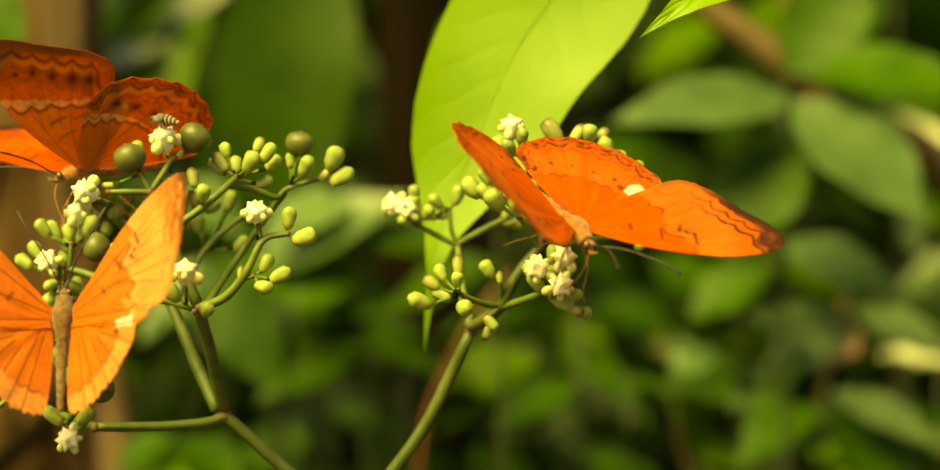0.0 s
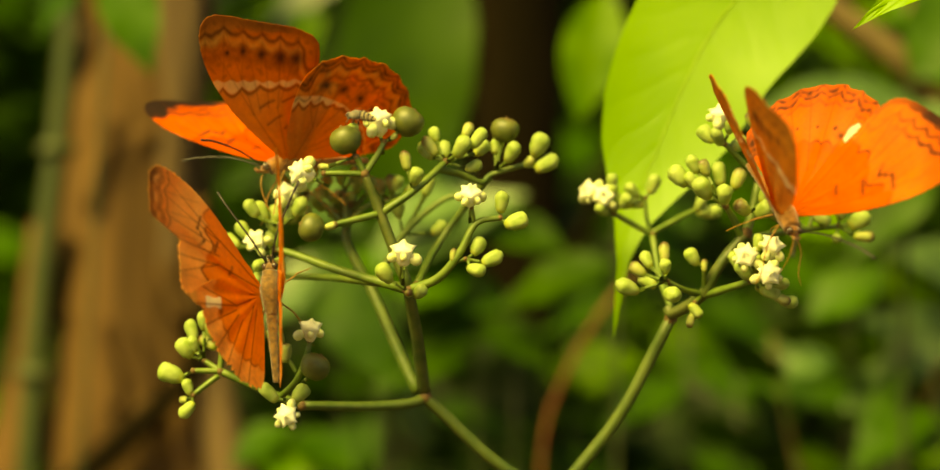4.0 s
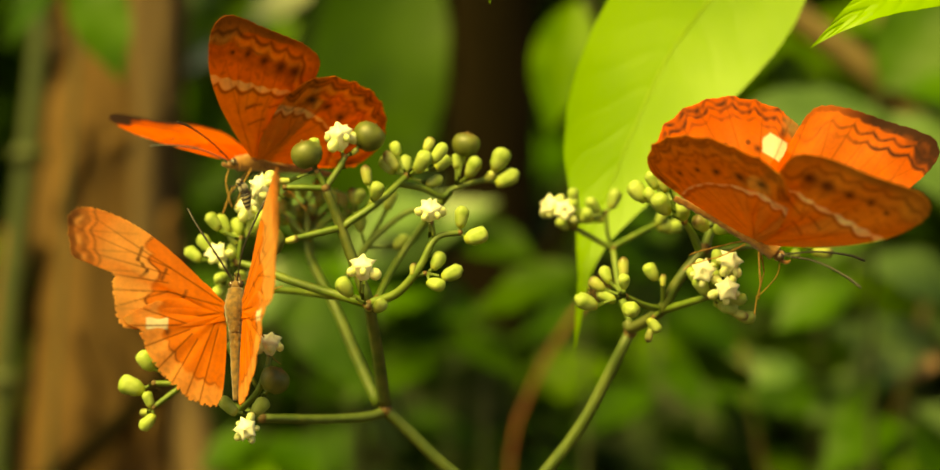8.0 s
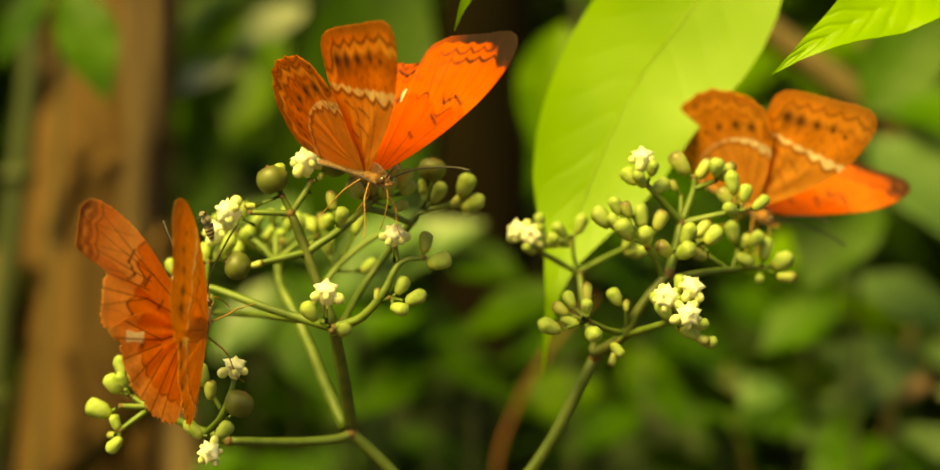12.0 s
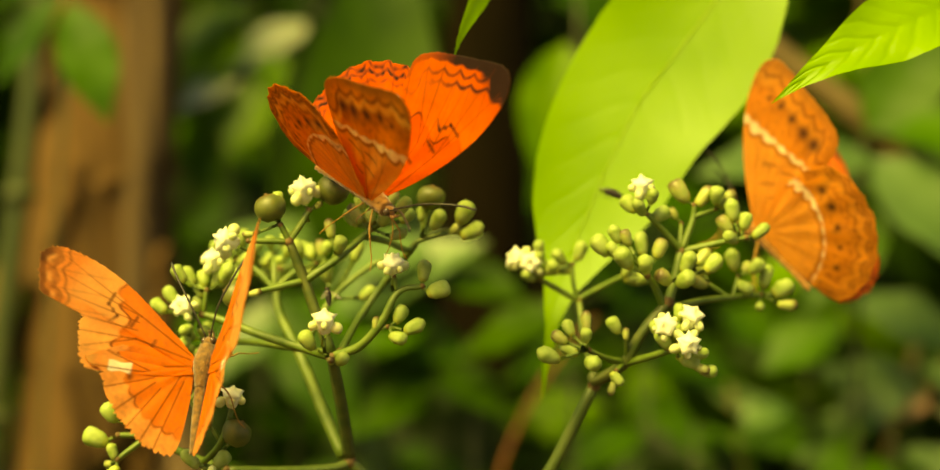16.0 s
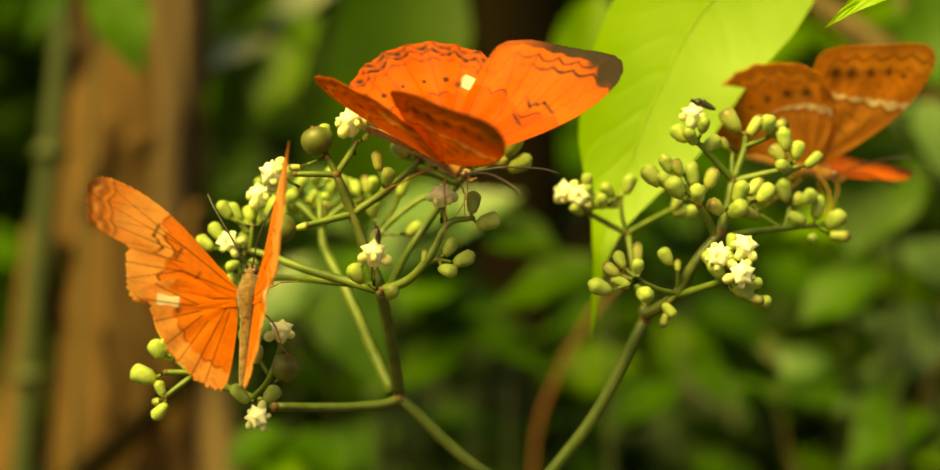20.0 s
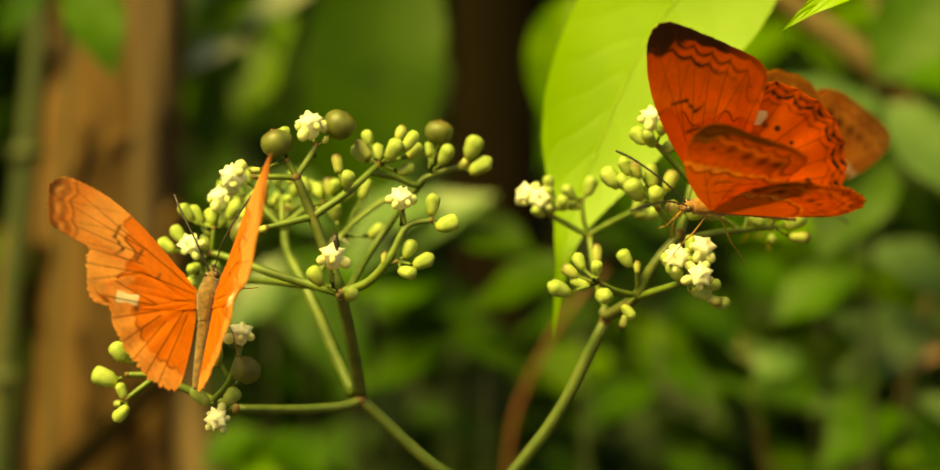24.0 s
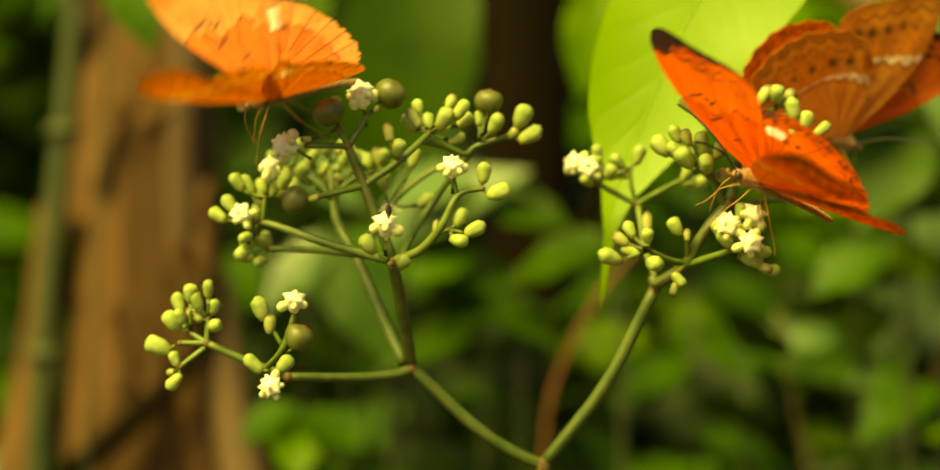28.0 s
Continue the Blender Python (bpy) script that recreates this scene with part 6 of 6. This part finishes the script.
ROWS_RED = [
    (0, -0.0931, 0.4584, 1.2147, -9.4, 11.6, 108.5, 31, 30, -3, 3),
    (1, -0.0932, 0.4579, 1.2153, -10.6, -5.6, 103.1, 58, 57, -3, 4),
    (2, -0.0929, 0.4565, 1.2144, -11.9, 14.1, 109.4, 17, 16, -3, 5),
    (3, -0.0947, 0.4568, 1.2145, -11.9, 8.3, 105.1, 42, 40, -3, 7),
    (4.2, -0.0939, 0.4572, 1.2122, -9.6, 13.1, 113.7, 42, 37, 0, 1),
    (4.9, -0.0942, 0.4577, 1.2121, -10.1, 10.1, 113.3, 60, 57, 1, 1),
    (6, -0.0943, 0.4581, 1.2139, -12.1, 7.9, 105.5, 46, 44, -3, 7),
    (7, -0.0933, 0.4598, 1.2127, -11, 12.9, 110.9, 40, 39, -3, 2),
    (8, -0.0932, 0.4594, 1.2158, -0.1, 15, 119.5, 29, 28, -3, 3),
    (8.5, -0.0849, 0.459, 1.2122, -1.4, 18.5, 146.5, 52, 83, 0, 0),
    (8.57, -0.0894, 0.4545, 1.22, 7.8, 0, 121.8, 46, 62, 0, 0),
    (8.65, -0.0939, 0.45, 1.2278, 24.3, -12.6, 93.8, 40, 40, 0, 0),
    (8.8, -0.1031, 0.45, 1.2413, 40.1, -19.1, 34.8, 5, 5, 0, 0),
    (8.93, -0.1051, 0.43, 1.2616, 68.9, -2.2, -5.6, 75, 75, 0, 0),
    (9.07, -0.1165, 0.43, 1.2511, 68.9, -2.2, -5.6, -15, -15, 0, 0),
    (9.2, -0.104, 0.43, 1.2446, 61.2, 9, -8.2, 60, 60, 0, 0),
    (9.3, -0.0664, 0.43, 1.2161, 52.7, 11.7, -9.5, 25, 25, 0, 0),
    (9.6, -0.0574, 0.435, 1.218, 38.4, 19.6, -43.5, 60, 45, 0, 0),
    (10, -0.0522, 0.4106, 1.2199, 0.5, 14.7, -74.9, 47, 50, -3, -3),
    (10.25, -0.0555, 0.43, 1.2289, 0, 9.1, -117.8, 55, 56, 0, 0),
    (10.5, -0.054, 0.4216, 1.2184, -22.5, 4.4, -136.8, 50, 50, 0, 0),
    (11, -0.0547, 0.4224, 1.2194, -26.5, 9, -133.9, 60, 57, -3, -1),
    (11.5, -0.0548, 0.422, 1.2187, -15.8, 0.2, -140.9, 52, 53, 0, 0),
    (12.2, -0.0548, 0.4215, 1.219, -14.4, 3.2, -140.1, 63, 63, 0, 0),
    (12.8, -0.0548, 0.4211, 1.2193, -13.1, 5.6, -139.4, 28, 28, 0, 0),
    (13.5, -0.0549, 0.4206, 1.2196, -11.7, 8.7, -138.4, 9, 8, 0, 0),
    (14, -0.0548, 0.4208, 1.2192, -25.1, 6.6, -134.7, 38, 36, -3, 8),
    (14.5, -0.0565, 0.4194, 1.2187, -19.6, 2.7, -138.9, 77, 78, 0, 0),
    (15, -0.0539, 0.4176, 1.2186, -19.8, 10.4, -133.5, 19, 17, -3, 8),
    (15.5, -0.0539, 0.4191, 1.2188, -11, 13.3, -135.8, 24, 23, 0, 0),
    (16, -0.0538, 0.4203, 1.2199, -27.8, 15.3, -138.3, 67, 64, -1, -1),
    (16.5, -0.0548, 0.4206, 1.2175, -14.8, 12.8, -137.7, 31, 31, 0, 0),
    (17, -0.0545, 0.4212, 1.2198, -23.1, 9.2, -133.4, 31, 30, -3, 11),
    (17.2, -0.0558, 0.4223, 1.2205, -21.9, 9.1, -152.5, 67, 65, 0, 0),
    (17.4, -0.0571, 0.4222, 1.2247, -33.2, -2.5, -169.2, 63, 61, 0, 0),
    (17.6, -0.0512, 0.4219, 1.222, -12.2, -5.5, 160.8, 33, 35, 0, 0),
    (17.8, -0.0547, 0.4217, 1.2197, -7.1, -12.4, 147.8, 33, 36, 0, -1),
    (18, -0.0565, 0.423, 1.2162, -24.4, -11.3, 151.2, 63, 66, -3, 0),
    (18.2, -0.055, 0.4114, 1.2134, -28.8, -8.6, 171.8, 51, 48, 0, 1),
    (18.4, -0.0549, 0.4125, 1.2094, -30.9, -9.6, 176.7, 61, 58, 0, 0),
    (18.6, -0.0573, 0.4137, 1.2077, -32.9, -6.1, 178.2, 59, 55, 0, 0),
    (18.8, -0.0604, 0.4158, 1.2054, -37.1, -16.7, 178.9, 34, 32, 0, 1),
    (19, -0.0609, 0.415, 1.2083, -37.6, -17.2, -169.3, 68, 58, -3, -1),
    (19.2, -0.0569, 0.4158, 1.2056, -23.1, -5.8, -174.5, 75, 72, 0, 0),
    (19.4, -0.0528, 0.4208, 1.2096, -16.3, 34.3, -140.6, 50, 44, -2, 0),
    (19.6, -0.0501, 0.4193, 1.2106, -14, 16, -124.9, 73, 72, 0, 0),
    (19.8, -0.0503, 0.4175, 1.2108, -14.1, 14.8, -122.3, 42, 42, 0, 0),
    (20, -0.0489, 0.4203, 1.2126, -28.1, 15.1, -117.6, 38, 35, -3, -1),
    (20.2, -0.0516, 0.4175, 1.2109, -10.2, 5, -111.6, 70, 72, 1, 1),
    (20.5, -0.0519, 0.4183, 1.2141, 13.2, -5, -134.7, 50, 56, 1, 1),
    (21, -0.0451, 0.4096, 1.2202, 4.5, 21.3, -78.8, 42, 42, 1, 0),
    (21.5, -0.0512, 0.4103, 1.2267, 35.4, 24.6, -50.4, 38, 36, 0, 0),
    (22, -0.04, 0.43, 1.245, 40.1, 18.4, 0, 40, 40, 0, 0),
    (22.5, -0.01, 0.435, 1.25, 44.3, 4.1, 37.7, 10, 15, 0, 0),
    (23, 0.01, 0.433, 1.225, 41.6, -9.6, 77.8, 60, 40, 0, 0),
    (23.5, 0.0158, 0.4292, 1.2088, 35.8, -17, 61.3, 52, 52, 0, 0),
    (24, 0.0233, 0.4278, 1.2037, 3.3, -45.7, 101.1, 63, 64, -9, -3),
    (24.5, 0.021, 0.4276, 1.2051, 0.1, -43.3, 112.4, 69, 71, 0, 0),
    (25, 0.0204, 0.4247, 1.202, 6.5, -29.4, 112.9, 18, 22, 1, 2),
    (25.5, 0.0219, 0.4277, 1.2019, -9.1, -41.6, 113.2, 67, 70, -9, -5),
    (26, 0.0208, 0.4275, 1.2032, 3.2, -25.8, 108.7, 28, 33, -2, -5),
    (26.58, 0.0243, 0.4277, 1.201, 15.9, -21.7, 100.9, 82, 80, 1, 1),
    (26.82, 0.022, 0.4275, 1.202, 20, -26, 98, 30, 26, -10, 2),
    (27, 0.021, 0.4274, 1.2021, 21.8, -28.4, 96.3, 24, 11, -12, 3),
    (27.2, 0.022, 0.429, 1.202, 22, -21, 96, 50, 46, -4, 2),
    (27.42, 0.0227, 0.4301, 1.2019, 22, -15.6, 95.4, 82, 80, 0, 1),
    (27.7, 0.0223, 0.4285, 1.2018, 22, -22, 97, 48, 44, -5, 3),
    (28, 0.0219, 0.4268, 1.2016, 22.1, -28.8, 98.8, 25, 13, -10, 7),
]
ROWS_ORANGE = [
    (0, 0.0223, 0.4103, 1.2014, -37.5, -4.5, -137.5, 17, 14, -3, -3),
    (1, 0.0212, 0.4106, 1.2012, -39, -4.6, -136.8, 21, 15, -3, -3),
    (1.5, 0.02, 0.4094, 1.2015, -39.2, -3.9, -155.9, 47, 47, 0, 0),
    (1.8, 0.0207, 0.4102, 1.1992, -34.7, -8, -149.9, 64, 65, 0, 0),
    (2, 0.02, 0.4108, 1.2001, -48.9, 1.3, -157.5, 74, 72, -2, 1),
    (2.2, 0.0217, 0.4109, 1.2021, -46.5, 5.3, -156, 81, 82, 0, 0),
    (2.5, 0.0202, 0.4115, 1.2005, -38.6, -2.7, -154.1, 60, 62, 0, 0),
    (2.8, 0.0201, 0.4114, 1.202, -35.2, -4.3, -160.8, 39, 41, 1, 0),
    (3, 0.0203, 0.4141, 1.2014, -40.8, -4.9, -138.1, 18, 12, -3, -3),
    (3.5, 0.0199, 0.4096, 1.2021, -37.6, -0.1, -160.6, 28, 29, 0, 0),
    (4.2, 0.0197, 0.4091, 1.2019, -38.7, -1, -159.6, 60, 61, 0, 0),
    (4.9, 0.0195, 0.4085, 1.2017, -39.8, -1.9, -158.7, 45, 44, 0, 0),
    (5.5, 0.0194, 0.4081, 1.2016, -40.7, -2.8, -158, 46, 46, 0, 0),
    (6, 0.0249, 0.4152, 1.2068, -18.7, 20.5, -116.1, 15, 11, -2, 5),
    (6.5, 0.025, 0.4158, 1.206, -14.3, 19, -110.7, 22, 17, 0, 0),
    (7, 0.0265, 0.4148, 1.2024, -28.1, 17.2, -104.6, 33, 22, 2, -3),
    (7.5, 0.0259, 0.4147, 1.2032, -19, 16.7, -112, 26, 23, 0, 0),
    (8, 0.0237, 0.4133, 1.1998, -32.9, 17.4, -103.3, 57, 51, 1, 0),
    (8.6, 0.0399, 0.44, 1.2116, -15.7, 36.7, -99.5, 60, 20, 0, 0),
    (8.77, 0.0539, 0.4346, 1.2037, 16.9, -30.4, -108.6, 45, 25, 0, 7),
    (8.93, 0.068, 0.4293, 1.1958, 120.4, -52.5, 159, 88, 30, 0, 14),
    (9, 0.0695, 0.4293, 1.1958, 120.4, -52.5, 159, 86, 16, 0, 14),
    (9.07, 0.071, 0.4293, 1.1958, 120.4, -52.5, 159, 84, 6, 0, 14),
    (9.18, 0.0681, 0.4446, 1.1963, 38.6, -34, -146.7, 29, 34, 0, 7),
    (9.29, 0.0652, 0.46, 1.1968, -4.8, 8.3, -143.6, 52, 62, 0, 0),
    (9.5, 0.057, 0.48, 1.2041, -19.5, -9.8, -166.5, 20, 40, 0, 0),
    (10, 0.0474, 0.4995, 1.2127, -63.8, -16.9, -112, 22, 24, 1, -3),
    (10.5, 0.0428, 0.4997, 1.2171, -41.8, -12, -123.5, 21, 20, 0, 0),
    (11, 0.0444, 0.5016, 1.2111, -33.6, -25.5, -171.5, 75, 73, 0, 3),
    (11.5, 0.0433, 0.4993, 1.2155, -33.1, -17, -114.5, 28, 29, 0, 0),
    (12.2, 0.0437, 0.4989, 1.2156, -31.1, -17.1, -113.2, 53, 54, 0, 0),
    (12.8, 0.044, 0.4986, 1.2156, -29.4, -17.4, -112.1, 38, 39, 0, 0),
    (13.5, 0.0444, 0.4982, 1.2157, -27.5, -17.7, -110.9, 32, 34, 0, 0),
    (13.75, 0.0468, 0.5002, 1.2142, -33.1, -18.2, -142.6, 57, 58, 0, 0),
    (14, 0.0458, 0.5022, 1.2108, -32, -28.1, -174.4, 77, 76, 1, 1),
    (14.25, 0.0449, 0.5005, 1.2144, -36.1, -18.6, -136.6, 70, 71, 0, 0),
    (14.5, 0.0403, 0.4987, 1.216, -31.7, -16.9, -100.3, 58, 59, 0, 0),
    (15, 0.0468, 0.4982, 1.21, -44.5, -14.2, -123.1, 20, 21, -3, -3),
    (15.5, 0.0419, 0.4977, 1.2186, -36.3, -16.8, -114, 31, 32, 0, 0),
    (15.67, 0.0453, 0.4971, 1.2182, -8.5, -24.9, -160.8, 48, 46, 0, 0),
    (15.83, 0.0486, 0.4964, 1.2177, 17.9, -13.2, 154.5, 67, 58, 0, 0),
    (15.91, 0.0467, 0.496, 1.2166, 33.8, -4.8, 114.5, 64, 59, 2, 0),
    (16, 0.0448, 0.4956, 1.2156, 40.9, 11.5, 77.4, 61, 61, 5, 0),
    (16.25, 0.053, 0.4928, 1.2157, 31.9, -6.8, 122.5, 70, 65, 2, 0),
    (16.5, 0.0611, 0.49, 1.2159, 12.1, -12.8, 171.3, 80, 70, 0, 0),
    (17, 0.0488, 0.5087, 1.2181, -9, -14.4, -134.5, 52, 51, -3, 2),
    (17.5, 0.0489, 0.5075, 1.2167, -9.3, -29.5, -121.4, 60, 62, 0, 1),
    (18, 0.0488, 0.5071, 1.2169, -17.3, -15.2, -97.2, 39, 41, 2, -3),
    (18.5, 0.0497, 0.5083, 1.2166, -11.9, -25.3, -109, 57, 60, 0, 1),
    (19, 0.0493, 0.5081, 1.2164, -13.3, -14.5, -97.3, 41, 43, 3, -3),
    (19.5, 0.0486, 0.5093, 1.2162, -12.7, -29.2, -105, 64, 67, 0, 0),
    (20, 0.0475, 0.5087, 1.2155, -17, -22.5, -92.3, 31, 33, 5, -3),
    (20.5, 0.0494, 0.5094, 1.2156, -13.6, -28.7, -104.8, 65, 68, 0, 0),
    (21, 0.0488, 0.5082, 1.2165, -14.8, -18, -94.7, 34, 36, 5, -3),
    (21.5, 0.0511, 0.5083, 1.2144, -13.6, -16.1, -109.6, 53, 54, 0, 0),
    (22.2, 0.052, 0.5075, 1.2136, -20.8, -5.3, -118.9, 77, 78, 0, 0),
    (22.9, 0.0529, 0.5066, 1.2132, -29.2, 3.5, -128.9, 72, 73, 0, 0),
    (24, 0.0436, 0.5027, 1.2104, -32.2, 10.4, -57.4, 87, 86, 8, 8),
    (25, 0.0467, 0.501, 1.2048, -50.1, -0.5, -70.5, 86, 86, 2, 1),
    (26, 0.0435, 0.502, 1.2109, -35.7, 5.3, -54.3, 87, 86, 6, 6),
    (27, 0.0488, 0.5001, 1.213, -26.1, -22.5, -118.6, 88, 88, -2, -6),
    (28, 0.0496, 0.499, 1.2155, -12.8, 16.8, -70, 88, 88, 14, -11),
]


def flutter(thing_moving, wings, rows, lag=0.88):
    """Rows: seconds, place, turn, lift of the left and right wings, forward sweep of the two forewings."""
    walk(thing_moving, [(r[0], pose(*r[1:7])) for r in rows])
    for w, side, dz in wings:
        s, k = (1, 7) if side == "left" else (-1, 8)
        fore = dz > 0
        walk(w, [(r[0], pose(-s * 0.002, 0, 0.001 + dz, 0, s * r[k] * (1.0 if fore else lag), 0) @ pose(0, 0, 0, 0, 0, -s * r[k + 2] if fore else 0)) for r in rows])


def motions():
    flutter(pale, pale_wings, ROWS_PALE, 1.04)
    flutter(red, red_wings, ROWS_RED)
    flutter(orange, orange_wings, ROWS_ORANGE)
    walk(honey_bee, [(0, pose(-0.0712, 0.437, 1.2270, 0, 0, 65)), (3.5, pose(-0.0718, 0.437, 1.2265, 0, 0, 60)), (4.6, pose(-0.085, 0.43, 1.216, 0, 0, 95)), (5.4, pose(-0.0928, 0.43, 1.2085, 60, 0, 130)),
                     (10, pose(-0.0922, 0.43, 1.2090, 60, 0, 130)), (14, pose(-0.094, 0.432, 1.2055, 50, 0, 150)), (15.1, pose(-0.094, 0.432, 1.2055, 50, 0, 150)), (15.5, pose(-0.19, 0.44, 1.24, 0, 0, 100)), (18.5, pose(-0.5, 0.5, 0.0, 0, 0, 100)), (28, pose(-0.5, 0.5, 0.0, 0, 0, 100))])
    walk(blue_bee, [(0, pose(-0.6, 0.35, 0.0, 0, 0, -70)), (19.4, pose(-0.6, 0.35, 0.0, 0, 0, -70)), (20.4, pose(-0.1475, 0.40, 1.1907, 0, 0, -80)), (20.5, pose(-0.1181, 0.40, 1.1889, 0, 0, -100)), (20.87, pose(-0.1035, 0.41, 1.1492, 35, 0, -30)), (21.07, pose(-0.0995, 0.41, 1.1475, 35, 0, -35)),
                    (21.3, pose(-0.0327, 0.40, 1.1585, 0, 0, -70)), (21.5, pose(0.0283, 0.43, 1.1943, 10, 0, 60)), (22.2, pose(0.09, 0.43, 1.21, 0, 0, -30)), (23.2, pose(0.5, 0.4, 0.8, 0, 0, -60)), (24.5, pose(0.6, 0.4, 0.0, 0, 0, -60)), (28, pose(0.6, 0.4, 0.0, 0, 0, -60))])
    walk(grey_bee, [(0, pose(-0.02, 0.4, 0.0, 0, 0, 20)), (25.0, pose(-0.02, 0.4, 0.0, 0, 0, 20)), (25.7, pose(-0.013, 0.43, 1.1297, 20, 0, 20)), (25.93, pose(-0.0368, 0.43, 1.1716, 20, 0, -30)), (26.07, pose(-0.0268, 0.43, 1.1836, 20, 0, -45)), (26.2, pose(0.0064, 0.44, 1.1731, 0, 0, -60)), (26.4, pose(-0.0106, 0.43, 1.1941, 10, 0, 20)),
                    (26.5, pose(-0.0244, 0.43, 1.2141, 0, 0, 70)), (26.6, pose(-0.0456, 0.43, 1.2192, 0, 0, 95)), (26.9, pose(-0.0958, 0.43, 1.1446, 0, 0, 150)), (27.0, pose(-0.1135, 0.43, 1.1052, 0, 0, 170)), (27.4, pose(-0.13, 0.43, 0.6, 0, 0, 170)), (27.9, pose(-0.13, 0.43, 0.0, 0, 0, 170)), (28, pose(-0.13, 0.43, 0.0, 0, 0, 170))])
    walk(fly, [(0, pose(-0.3, 0.4, 0.0)), (12.0, pose(-0.3, 0.4, 0.0)), (13.2, pose(-0.0630, 0.420, 1.1985, 60, 0, 30)), (24, pose(-0.0630, 0.420, 1.1955, 60, 0, 30)), (28, pose(-0.0632, 0.420, 1.1955, 60, 0, 20))])
    walk(fly_two, [(0, pose(0.25, 0.45, 0.0)), (14.8, pose(0.25, 0.45, 0.0)), (15.7, pose(0.05, 0.45, 1.21, 0, 0, 60)), (16.0, pose(0.0033, 0.46, 1.2248, 10, 0, 60)), (16.3, pose(-0.006, 0.455, 1.236, 0, 0, -20)), (16.7, pose(0.0122, 0.450, 1.2290, 10, 0, 60)), (21.3, pose(0.0120, 0.450, 1.2290, 10, 0, 80)), (22.3, pose(0.1, 0.45, 1.30, 0, 0, 10)), (23.6, pose(0.3, 0.45, 0.0)), (28, pose(0.3, 0.45, 0.0))])


motions()
